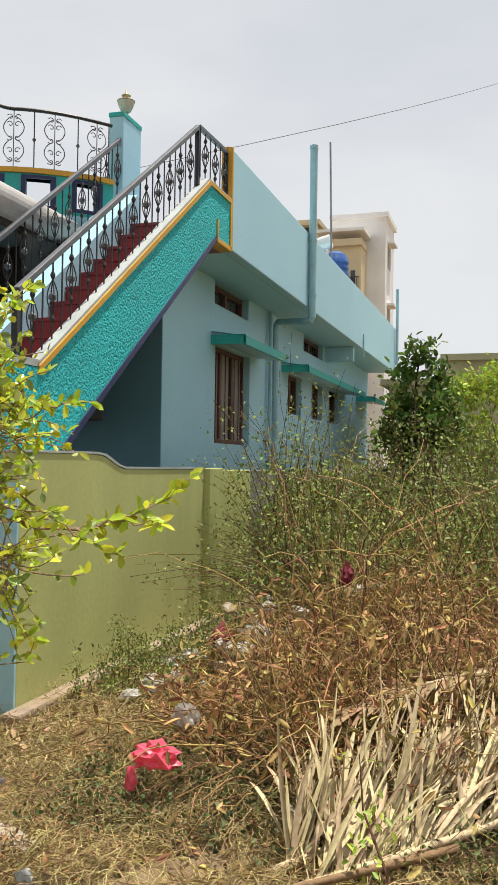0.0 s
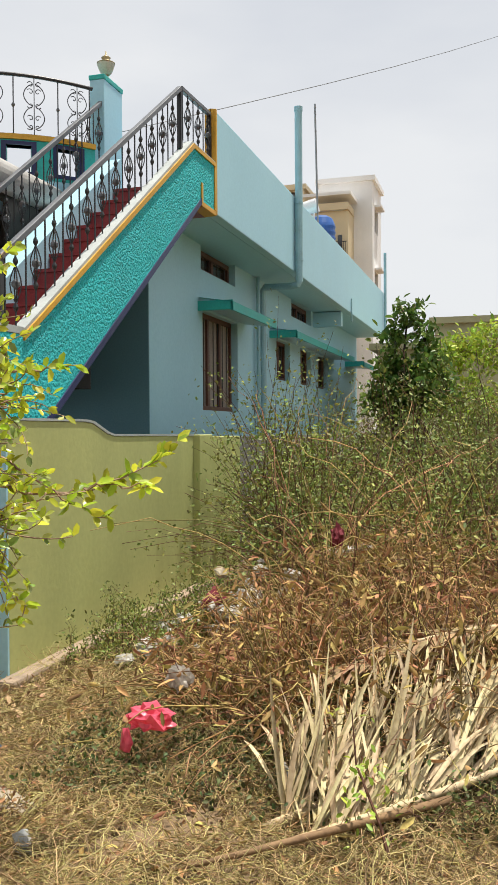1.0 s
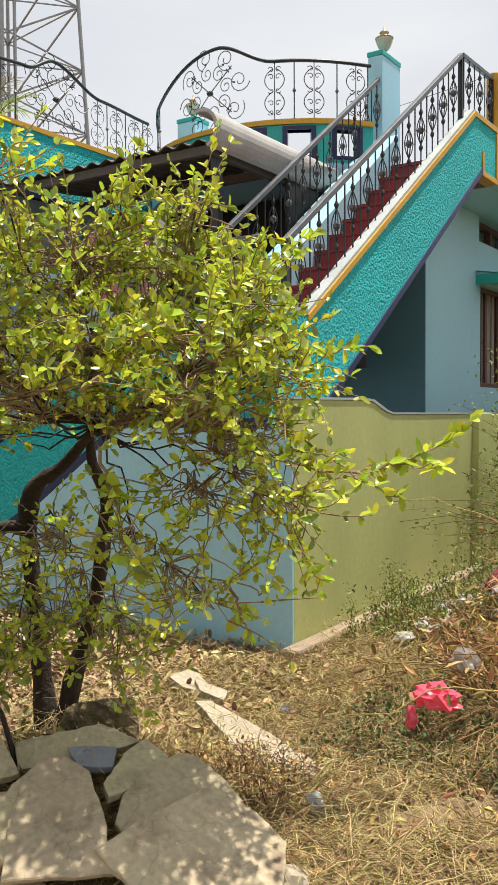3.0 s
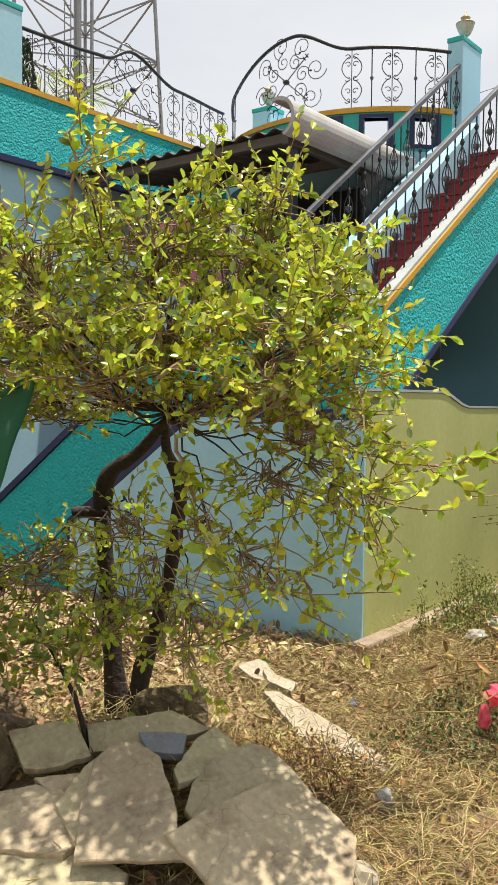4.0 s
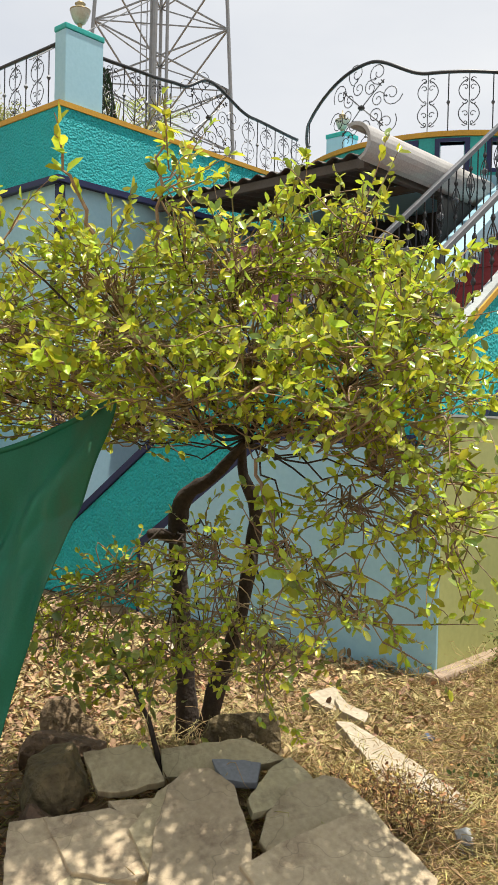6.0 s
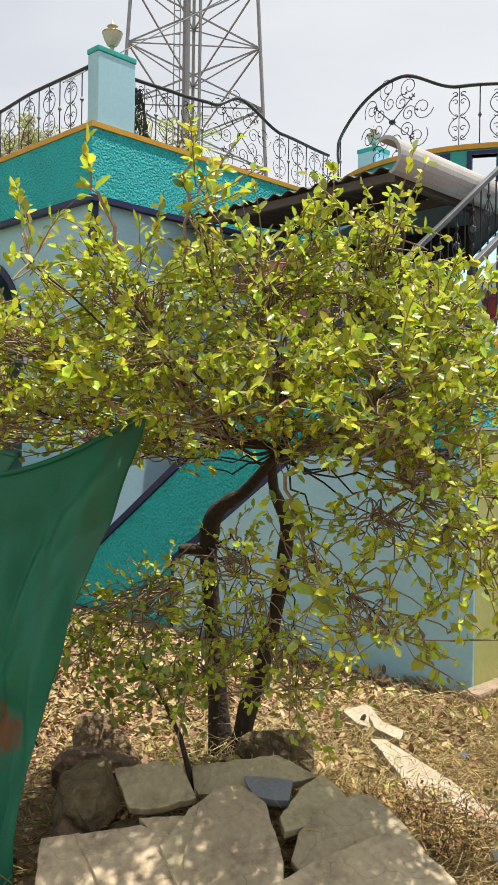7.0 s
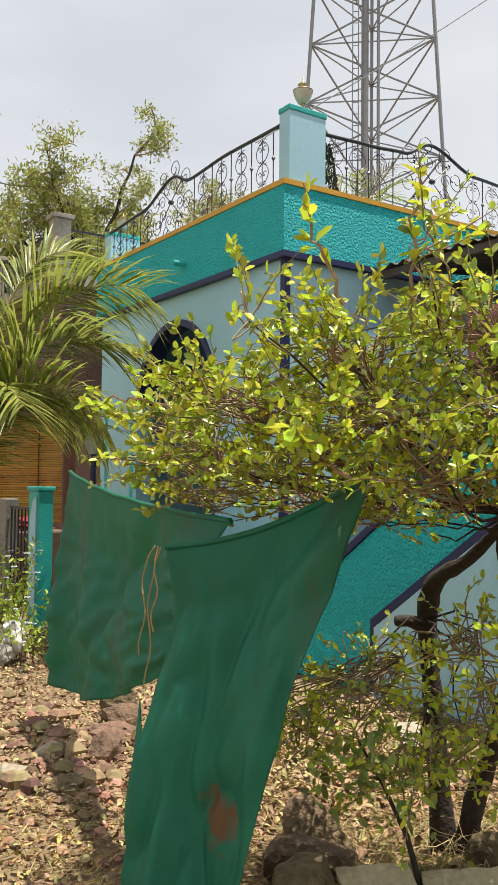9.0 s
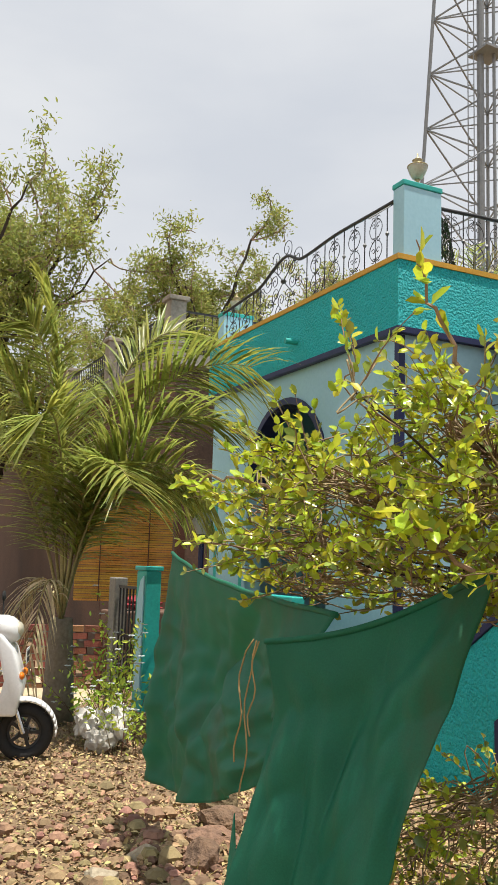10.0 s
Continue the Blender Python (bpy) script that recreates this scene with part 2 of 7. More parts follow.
M_TINDK = mat("rusty_sheet", (0.10, 0.085, 0.07), rough=0.7, scale=3, bump=0.3, stain=0.5, stain_col=(0.04, 0.03, 0.025))
M_GALV = mat("galvanised_steel", (0.27, 0.275, 0.28), rough=0.5, metal=0.3, scale=5, bump=0.05)
M_GLASS = mat("lamp_glass", (0.75, 0.72, 0.62), (0.55, 0.5, 0.38), rough=0.15, scale=6, bump=0.0, trans=0.4, spec=0.6)
M_GROUND = mat("dry_earth", (0.25, 0.17, 0.095), (0.13, 0.085, 0.05), rough=0.95, scale=0.9, fine=22, bump=0.7, depth=0.03, amount=0.9, stain=0.5, stain_col=(0.13, 0.09, 0.055))

# ---- ground ----
def ground_z(x, y):
    mound = 0.42 * math.exp(-((x + 0.3) / 1.35) ** 2 - ((y - 5.2) / 1.15) ** 2) + 0.25 * math.exp(-((x + 0.5) / 2.0) ** 2 - ((y - 9.0) / 3.0) ** 2)
    side, deep = (x + 0.145) * 0.77 + (y + 0.05) * 0.64, -(x + 0.145) * 0.64 + (y + 0.05) * 0.77
    mound += 0.20 * math.exp(-((side + 0.25) / 0.55) ** 2 - ((deep - 3.2) / 0.42) ** 2)   # earth under the slab pile
    mound += 0.13 * math.exp(-((x + 4.9) / 0.9) ** 2 - ((y - 2.15) / 0.42) ** 2)   # spoil under the net
    near = 0.03 * noise.noise((x * 1.7, y * 1.7, 0.3)) + 0.015 * noise.noise((x * 6, y * 6, 1.3))
    r = math.hypot(x + 3, y - 4)
    return mound + near * max(0.0, 1 - r / 60) + (0.0 if r < 40 else 0.01 * noise.noise((x * 0.02, y * 0.02, 0)))


def steps_out(lo, hi, fine, far):
    vals = list(np.arange(lo, hi, fine))
    a, b, s = lo, hi, fine
    while b < far:
        s *= 1.35
        a, b = a - s, b + s
        vals = [a] + vals + [b]
    return vals


g = Acc()
gxs, gys = steps_out(-13.0, 5.0, 0.12, 900), steps_out(-2.0, 13.0, 0.12, 900)
g.add([(x, y, ground_z(x, y)) for y in gys for x in gxs],
      [(j * len(gxs) + i, j * len(gxs) + i + 1, (j + 1) * len(gxs) + i + 1, (j + 1) * len(gxs) + i) for j in range(len(gys) - 1) for i in range(len(gxs) - 1)])
tagged(part("ground", g, M_GROUND, None, smooth=True, normals=False), "dry brown earth with straw and leaf litter", "ground", kind="structure")

# ---- the house ----
XS, XE = -2.91, -3.58            # parapet and stair face; window wall
YC, YB = 8.75, 21.6              # front and back end of the long parapet
house = thing("house", (-6, 12, 0), "light blue rendered house with teal roughcast bands and flat roof", "house")

a = Acc()
a.panel("x", XE - 0.2, XE, (8.55, YB), (0, 3.73),
        [(10.17, 11.58, 3.44, 3.88), (10.22, 11.67, 1.73, 2.95), (14.83, 16.4, 3.44, 3.73 - 0.001), (13.8, 14.7, 2.3, 2.95), (15.5, 16.4, 2.3, 2.95), (17.0, 18.0, 2.3, 2.95)])
part("wall", a, M_BLUE, house)
# thin skin over the end wall; shade under the stair put into its blue
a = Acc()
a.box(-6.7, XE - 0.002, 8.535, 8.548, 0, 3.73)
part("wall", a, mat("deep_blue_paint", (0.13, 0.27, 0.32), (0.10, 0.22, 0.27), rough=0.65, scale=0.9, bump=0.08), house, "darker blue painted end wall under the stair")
a = Acc()
a.box(-6.7, XE - 0.2, 8.55, 8.75, 0, 3.73)
part("wall", a, M_BLUE, house)
a = Acc()
a.box(-10.6, -6.94, YB - 0.2, YB, 0, 3.73)
a.box(-6.94, XE - 0.2, YB - 0.2, YB, 0, 3.73)
part("wall", a, M_BLUE, house)
a = Acc()
a.box(-10.6, -10.4, 4.9, YB - 0.2, 0, 3.6)
part("wall", a, M_BLUE, house)
a = Acc()
a.box(-10.5, XS - 0.125, 8.78, YB, 3.735, 3.86)
part("roof", a, M_BLUE, house, "flat concrete roof slab")
a = Acc()
a.box(XS - 0.12, XS, YC + 0.04, YB, 3.73, 4.80)
part("parapet", a, M_BLUE, house, bevel=0.01)
a = Acc()
a.box(-10.5, XS - 0.125, YB - 0.12, YB, 3.865, 4.8)
part("parapet", a, M_BLUE, house)
a = Acc()
a.box(XS - 0.05, XS + 0.01, YC, YC + 0.038, 3.72, 4.815)
a.box(XS - 0.12, XS - 0.05, YC + 0.012, YC + 0.038, 3.72, 4.80)
a.box(XS - 0.13, XS - 0.05, YC, YC + 0.038, 4.80, 4.815)
a.box(XS - 0.13, XS + 0.01, YC - 0.42, YC - 0.002, 3.70, 3.75)
part("trim", a, M_ORANGE, house, "orange painted corner band", bevel=0.006)
# near-black backing for the interior shade behind the windows
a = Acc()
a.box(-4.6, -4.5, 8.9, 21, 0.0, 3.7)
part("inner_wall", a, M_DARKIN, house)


def window(y0, y1, z0, z1, bars, leaves, curtain):
    w = Acc()
    x0, x1 = XE - 0.15, XE - 0.09
    t = 0.06
    w.box(x0, x1, y0, y0 + t, z0, z1)
    w.box(x0, x1, y1 - t, y1, z0, z1)
    w.box(x0, x1, y0 + t, y1 - t, z0, z0 + t)
    w.box(x0, x1, y0 + t, y1 - t, z1 - t, z1)
    for k in range(1, leaves):
        ym = y0 + (y1 - y0) * k / leaves
        w.box(x0, x1, ym - 0.04, ym + 0.04, z0 + t, z1 - t)
    fr = part("window", w, M_WOOD, house, "brown wooden window with bars", bevel=0.005)
    for k in range(bars):
        b = Acc()
        ym = y0 + t + (y1 - y0 - 2 * t) * (k + 0.5) / bars
        b.tube([(x1 - 0.02, ym, z0 + t), (x1 - 0.02, ym, z1 - t)], 0.007, 5)
        part("bar", b, M_BLACK, fr)
    p = Acc()
    p.box(x0 + 0.005, x0 + 0.011, y0 + t, y1 - t, z0 + t, z1 - t)
    part("pane", p, M_PANE, fr)
    if curtain:
        c = Acc()
        n = 24
        for k in range(n):
            ya, yb = y0 + t + (y1 - y0 - 2 * t) * k / n, y0 + t + (y1 - y0 - 2 * t) * (k + 1) / n
            xa, xb = x0 + 0.024 + 0.008 * math.sin(k * 1.9), x0 + 0.024 + 0.008 * math.sin((k + 1) * 1.9)
            c.add([(xa, ya, z0 + t), (xb, yb, z0 + t), (xb, yb, z1 - t), (xa, ya, z1 - t)], [(0, 1, 2, 3)])
        part("curtain", c, M_CURTAIN, fr, "pale curtain behind the bars")


M_PANE = mat("window_glass", (0.05, 0.055, 0.06), rough=0.12, scale=2, bump=0.0, spec=0.6)
M_CURTAIN = mat("pale_curtain", (0.30, 0.25, 0.22), rough=0.9, scale=6, bump=0.2)
window(10.22, 11.67, 1.73, 2.95, 7, 3, True)
window(10.17, 11.58, 3.44, 3.72, 8, 2, False)
window(14.83, 16.4, 3.44, 3.72, 8, 2, False)
window(13.8, 14.7, 2.3, 2.95, 4, 2, False)
window(15.5, 16.4, 2.3, 2.95, 4, 2, False)
window(17.0, 18.0, 2.3, 2.95, 4, 2, False)


def awning(y0, y1, z, out):
    w = Acc()
    w.prism([(XE - 0.01, z), (XE + out, z - 0.05), (XE + out, z + 0.03), (XE - 0.01, z + 0.10)], "y", y0, y1)
    aw = part("awning", w, M_BLUE, house, "concrete sunshade with teal edge")
    w = Acc()
    w.prism([(XE, z + 0.104), (XE + out + 0.03, z + 0.034), (XE + out + 0.03, z - 0.07), (XE + out + 0.004, z - 0.07), (XE + out + 0.004, z + 0.03)], "y", y0 - 0.03, y1 + 0.03)
    w.box(XE, XE + out + 0.02, y0 - 0.03, y0 - 0.004, z - 0.06, z + 0.055)
    part("edge", w, M_TEALP, aw, "teal painted edge")


awning(10.08, 12.05, 2.98, 0.42)
awning(13.4, 18.6, 2.98, 0.42)
awning(20.0, 21.4, 2.98, 0.42)

# left block with the arched porch
XB, YF, XL = -6.68, 4.58, -10.68
a = Acc()
x0, x1, zs, zc = -9.62, -7.88, 2.45, 3.32
n = 20
yA, yB2 = YF + 0.06, YF + 0.26
for k in range(n):
    xa, xb = x0 + (x1 - x0) * k / n, x0 + (x1 - x0) * (k + 1) / n
    za, zb = [zs + (zc - zs) * math.sqrt(max(0, 1 - ((x - (x0 + x1) / 2) / ((x1 - x0) / 2)) ** 2)) for x in (xa, xb)]
    a.prism([(xa, za), (xb, zb), (xb, 3.62), (xa, 3.62)], "y", yA, yB2)
a.box(XL + 0.06, x0, yA, yB2, 0, 3.62)
a.box(x1, XB - 0.06, yA, yB2, 0, 3.62)
part("wall", a, M_BLUE, house)
a = Acc()
ring_o, ring_i = [], []
for k in range(n + 1):
    t = math.pi * k / n
    cx = (x0 + x1) / 2
    ring_o.append((cx - math.cos(t) * 0.87, zs + math.sin(t) * 0.87))
    ring_i.append((cx - math.cos(t) * 0.80, zs + math.sin(t) * 0.80))
for k in range(n):
    a.prism([ring_i[k], ring_o[k], ring_o[k + 1], ring_i[k + 1]], "y", yA - 0.02, yB2 + 0.01)
part("arch_trim", a, M_NAVY, house, "navy band round the arch")
a = Acc()
a.box(XB - 0.26, XB - 0.06, YF + 0.265, 8.55, 0, 3.62)
part("wall", a, M_BLUE, house)
# porch back wall; the shade inside is put into its dark colour
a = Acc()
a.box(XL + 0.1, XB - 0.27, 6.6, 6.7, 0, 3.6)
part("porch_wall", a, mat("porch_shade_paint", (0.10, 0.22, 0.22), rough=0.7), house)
a = Acc()
a.box(XL + 0.05, XB - 0.06, YF + 0.05, 8.77, 3.625, 3.75)
part("roof", a, M_BLUE, house, "flat porch roof slab")
a = Acc()
a.prism([(XL, YF), (XB, YF), (XB, 7.95), (XB - 0.14, 7.95), (XB - 0.14, YF + 0.14), (XL, YF + 0.14)], "z", 3.63, 4.23)
part("parapet", a, M_TEAL, house, "teal roughcast parapet band")
a = Acc()
a.prism([(XL - 0.01, YF - 0.012), (XB + 0.012, YF - 0.012), (XB + 0.012, 7.96), (XB - 0.15, 7.96), (XB - 0.15, YF + 0.15), (XL - 0.01, YF + 0.15)], "z", 4.232, 4.28)
part("trim", a, M_ORANGE, house, "orange painted coping")
a = Acc()
a.prism([(XL - 0.01, YF - 0.015), (XB + 0.015, YF - 0.015), (XB + 0.015, 7.95), (XB - 0.05, 7.95), (XB - 0.05, YF + 0.05), (XL - 0.01, YF + 0.05)], "z", 3.575, 3.628)
part("trim", a, M_NAVY, house, "navy painted band")
a = Acc()
a.box(XB - 0.062, XB - 0.045, YF + 0.045, YF + 0.11, 0, 3.57)
a.box(XB - 0.11, XB - 0.062, YF + 0.045, YF + 0.058, 0, 3.57)
part("trim", a, M_NAVY, house, "navy corner line")
a = Acc()
for px in (-10.45, -9.75):
    a.tube([(px, YF + 0.16, 0), (px, YF + 0.16, zs)], 0.11, 14)
part("column", a, M_TEALP, house, "round teal porch column", smooth=True)
a = Acc()
a.tube([(-8.45, YF + 0.02, 3.86), (-8.45, YF - 0.14, 3.86)], 0.03, 10)
part("drain_spout", a, M_TEALP, house)

# curved balcony parapet between the block and the stair
BC, BR = Vector((-5.26, 8.88)), 1.68
A0, A1 = math.radians(180 + 32.5), math.radians(360 - 34.5)


def arc(s, off=0.0):
    an = A0 + (A1 - A0) * s
    return (BC.x + (BR + off) * math.cos(an), BC.y + (BR + off) * math.sin(an))


def arc_band(acc, s0, s1, o0, o1, z0, z1, n=24):
    k0 = max(1, round(n * (s1 - s0)))
    ss = [s0 + (s1 - s0) * k / k0 for k in range(k0 + 1)]
    acc.prism([arc(s, o0) for s in ss] + [arc(s, o1) for s in reversed(ss)], "z", z0, z1)


balcony = part("balcony", Acc(), M_TEALP, house, "curved teal balcony parapet")
a = Acc()
holes = [(0.60, 0.665), (0.74, 0.81), (0.885, 0.95)]
edges = [0.0] + [e for h in holes for e in h] + [1.0]
for k in range(0, len(edges), 2):
    arc_band(a, edges[k], edges[k + 1], -0.1, 0.0, 3.86, 4.23)
for h in holes:
    arc_band(a, *h, -0.1, 0.0, 3.86, 3.93)
    arc_band(a, *h, -0.1, 0.0, 4.18, 4.23)
part("parapet", a, M_TEALP, balcony)
a = Acc()
for h in holes:
    e = 0.014
    arc_band(a, h[0] - e, h[0], -0.11, 0.012, 3.90, 4.21)
    arc_band(a, h[1], h[1] + e, -0.11, 0.012, 3.90, 4.21)
    arc_band(a, h[0] - e, h[1] + e, -0.11, 0.012, 4.18, 4.215)
    arc_band(a, h[0] - e, h[1] + e, -0.11, 0.012, 3.895, 3.93)
part("frame", a, M_NAVY, balcony, "navy frames of the parapet openings")
a = Acc()
arc_band(a, 0.0, 1.0, -0.12, 0.02, 4.232, 4.28)
part("coping", a, M_ORANGE, balcony, "orange painted coping")
a = Acc()
a.prism([arc(k / 24, 0.02) for k in range(25)] + [(-3.9, 8.8), (-6.7, 8.8)], "z", 3.72, 3.858)
part("slab", a, M_BLUE, balcony)

# ---- pillars with lamps ----
def lamp_pillar(x, y, wx, wy, top, label, scale=1.0):
    t = thing("roof_pillar", (x, y, 3.86 if x > -6 else 4.28), label, "pillar", "roof pillars")
    b = Acc()
    z0 = 3.86 if x > -6 else 4.283
    b.box(x - wx / 2, x + wx / 2, y - wy / 2, y + wy / 2, z0, top - 0.05)
    part("shaft", b, M_BLUE, t, bevel=0.008)
    b = Acc()
    b.box(x - wx / 2 - 0.008, x + wx / 2 + 0.008, y - wy / 2 - 0.008, y + wy / 2 + 0.008, top - 0.05, top)
    part("cap", b, M_TEALP, t, "teal cap", bevel=0.008)
    lamp = thing("pillar_lamp", (x, y, top), "urn-shaped glass lamp on a roof pillar", "lamp", "pillar lamps")
    s = scale
    b = Acc()
    b.lathe([(0.045 * s, 0), (0.045 * s, 0.012 * s), (0.02 * s, 0.03 * s), (0.016 * s, 0.055 * s), (0.028 * s, 0.07 * s)], x, y, top, 14)
    part("foot", b, M_BRASS, lamp, smooth=True)
    b = Acc()
    b.lathe([(0.03 * s, 0.07 * s), (0.05 * s, 0.085 * s), (0.072 * s, 0.125 * s), (0.09 * s, 0.175 * s), (0.092 * s, 0.19 * s)], x, y, top, 18)
    part("globe", b, M_GLASS, lamp, "cloudy ribbed glass bowl", smooth=True)
    b = Acc()
    b.lathe([(0.095 * s, 0.19 * s), (0.095 * s, 0.198 * s), (0.045 * s, 0.214 * s), (0.038 * s, 0.24 * s), (0.05 * s, 0.254 * s), (0.018 * s, 0.278 * s), (0.008 * s, 0.285 * s), (0.006 * s, 0.32 * s), (0.001, 0.325 * s)], x, y, top, 16)
    part("lid", b, M_BRASS, lamp, "brass lid with finial", smooth=True)


M_BRASS = mat("dull_brass", (0.42, 0.34, 0.18), (0.25, 0.2, 0.1), rough=0.4, metal=0.5, scale=12, bump=0.05)
lamp_pillar(XB - 0.09, YF + 0.27, 0.16, 0.42, 4.98, "light blue roof corner pillar with teal cap")
lamp_pillar(-3.98, 8.41, 0.16, 0.44, 5.08, "light blue pillar at the head of the stair")
lamp_pillar(-6.36, 8.3, 0.26, 0.26, 4.85, "low light blue pillar behind the balcony railing", 0.9)
lamp_pillar(XL + 0.1, YF + 0.3, 0.16, 0.42, 4.72, "light blue pillar at the end of the porch roof", 0.9)

# ---- outside stair ----
stair = thing("staircase", (-3.45, 6.5, 0), "outside stair with red steps and teal roughcast sides", "staircase")
SL = 2.15 / 3.13
a = Acc()
a.prism([(4.57, 1.10), (4.57, 2.08), (4.94, 2.08), (8.07, 4.23), (8.749, 4.23), (8.749, 3.755), (8.33, 3.755), (8.33, 3.80), (4.6, 1.12)], "x", XS - 0.11, XS)
part("side_panel", a, M_TEAL, stair, "teal roughcast stair wall")
a = Acc()
a.prism([(4.92, 2.085), (4.94, 2.122), (8.06, 4.266), (8.749, 4.266), (8.749, 4.233), (8.07, 4.233), (4.94, 2.083)], "x", XS - 0.085, XS + 0.002)
part("curb", a, M_WHITEP, stair, "white painted stair curb")
a = Acc()
a.prism([(4.93, 2.045), (4.93, 2.090), (8.075, 4.246), (8.747, 4.246), (8.747, 4.205), (8.09, 4.205)], "x", XS + 0.001, XS + 0.014)
a.prism([(8.29, 3.70), (8.29, 3.93), (8.33, 3.93), (8.33, 3.70)], "x", XS + 0.001, XS + 0.014)
a.prism([(8.70, 3.75), (8.70, 4.20), (8.747, 4.20), (8.747, 3.75)], "x", XS + 0.001, XS + 0.014)
part("trim", a, M_ORANGE, stair, "orange painted edge line")
a = Acc()
a.prism([(4.57, 1.10), (4.6, 1.06), (8.33, 3.74), (8.33, 3.80)], "x", XS - 0.9, XS + 0.01)
part("trim", a, M_NAVY, stair, "navy line along the underside")
a = Acc()
for k in range(13):
    y = 4.95 + 0.255 * k
    z = 1.72 + 0.175 * k
    a.prism([(y, z - 0.30), (y, z), (y + 0.27, z), (y + 0.27, z - 0.12)], "x", -3.715, XS - 0.115)
for k in range(13):
    st = Acc()
    y, z = 4.95 + 0.255 * k, 1.72 + 0.175 * k
    st.box(-3.715, XS - 0.132, y - 0.025, y + 0.255, z + 0.002, z + 0.03)
    st.box(-3.715, XS - 0.132, y - 0.012, y - 0.002, z - 0.145, z + 0.001)
    part("step", st, M_RED, stair)
part("flight", a, M_RED, stair)
a = Acc()
a.box(-3.715, XS - 0.115, 8.26, 8.76, 3.70, 3.86)
part("landing", a, M_RED, stair)
a = Acc()
a.prism([(4.94, 1.45), (4.94, 1.86), (8.18, 4.20), (8.18, 3.65)], "x", -4.01, -3.72)
part("curb", a, M_BLUE, stair, "light blue stair curb")
# lower flight and landing
a = Acc()
a.prism([(-6.75, 0.0), (-6.75, 0.24), (-4.06, 2.08), (XS, 2.08), (XS, 1.40), (-4.06, 1.40), (-5.34, 0.52), (-5.34, 0.0)], "y", 4.45, 4.565)
part("side_panel", a, M_TEAL, stair, "teal roughcast wall of the lower flight")
a = Acc()
a.prism([(-6.75, 0.245), (-6.75, 0.31), (-4.08, 2.135), (-4.06, 2.085)], "y", 4.43, 4.58)
a.prism([(-5.36, 0.0), (-5.36, 0.55), (-4.07, 1.43), (XS, 1.43), (XS, 1.37), (-4.05, 1.37), (-5.30, 0.50), (-5.30, 0)], "y", 4.435, 4.449)
part("trim", a, M_NAVY, stair, "navy line along the lower flight")
a = Acc()
a.box(-4.06, XS + 0.002, 4.44, 4.94, 2.085, 2.13)
part("curb", a, M_WHITEP, stair, "white landing curb")
a = Acc()
a.prism([(-5.30, 0.0), (-5.30, 0.50), (-4.05, 1.365), (-2.722, 1.365), (-2.722, 0.0)], "y", 4.415, 4.56)
part("base_wall", a, M_BLUE, stair, "blue wall under the stair")
a = Acc()
for k in range(10):
    x = -6.5 + 0.25 * k
    a.box(x, x + 0.27, 4.57, 5.5, 0, 0.15 + 0.175 * k)
a.box(-4.0, -3.04, 4.57, 4.93, 1.6, 1.875)
part("lower_flight", a, M_RED, stair)

# ---- stair railings ----
def baluster_plain(h):
    b = Acc()
    b.tube([(0, 0, 0), (0, 0, h)], 0.0065, 5)
    return b


def baluster_basket(h):
    b = Acc()
    c = h * 0.52
    b.tube([(0, 0, 0), (0, 0, c - 0.17)], 0.0065, 5)
    b.tube([(0, 0, c + 0.17), (0, 0, h)], 0.0065, 5)
    for k in range(4):
        an = math.pi / 4 + k * math.pi / 2
        b.tube([(0.036 * math.sin(math.pi * s / 6) * math.cos(an), 0.036 * math.sin(math.pi * s / 6) * math.sin(an), c - 0.12 + 0.04 * s) for s in range(7)], 0.005, 4)
    for z in (c - 0.145, c + 0.145):
        b.lathe([(0.006, -0.03), (0.016, -0.012), (0.02, 0.0), (0.016, 0.012), (0.006, 0.03)], 0, 0, z, 6)
    b.lathe([(0.002, -0.035), (0.03, -0.01), (0.03, 0.01), (0.002, 0.035)], 0, 0, c, 6, mat=1)
    return b


def stair_rail(p0, p1, base_drop, count, label, spare=0.06):
    """A sloping or level railing from p0 to p1 (top bar), with upright bars."""
    p0, p1 = Vector(p0), Vector(p1)
    t = thing("stair_railing", (p0 + p1) / 2 - Vector((0, 0, base_drop)), label, "railing", "stair railings")
    b = Acc()
    b.bar(p0, p1, 0.045, 0.04)
    part("top_bar", b, M_STEEL, t, "grey steel handrail", bevel=0.005)
    h = base_drop
    m1 = baluster_plain(h).mesh("baluster", M_BLACK)
    m2 = baluster_basket(h).mesh("baluster", [M_BLACK, M_STEEL])
    for k in range(count):
        s = spare + (1 - 2 * spare) * k / max(1, count - 1)
        p = p0.lerp(p1, s)
        o = new("baluster", m2 if k % 2 else m1)
        o.parent = t
        o.matrix_parent_inverse = world_of(t).inverted()
        o.location = (p.x, p.y, p.z - h)
    for e in (p0, p1):
        b = Acc()
        b.box(e.x - 0.02, e.x + 0.02, e.y - 0.02, e.y + 0.02, e.z - h - 0.01, e.z)
        part("post", b, M_BLACK, t)


stair_rail((XS - 0.06, 4.76, 2.54), (XS - 0.06, 7.88, 4.71), 0.555, 25, "black iron stair railing with basket bars", 0.02)
stair_rail((XS - 0.06, 7.90, 4.72), (XS - 0.06, 8.74, 4.76), 0.48, 6, "short level iron railing at the stair head")
stair_rail((-3.945, 5.0, 2.48), (-3.945, 8.60, 5.08), 0.60, 29, "black iron inner stair railing with basket bars", 0.02)
stair_rail((XS - 0.09, 4.52, 2.53), (-4.02, 4.52, 2.53), 0.42, 9, "level iron railing of the stair landing")


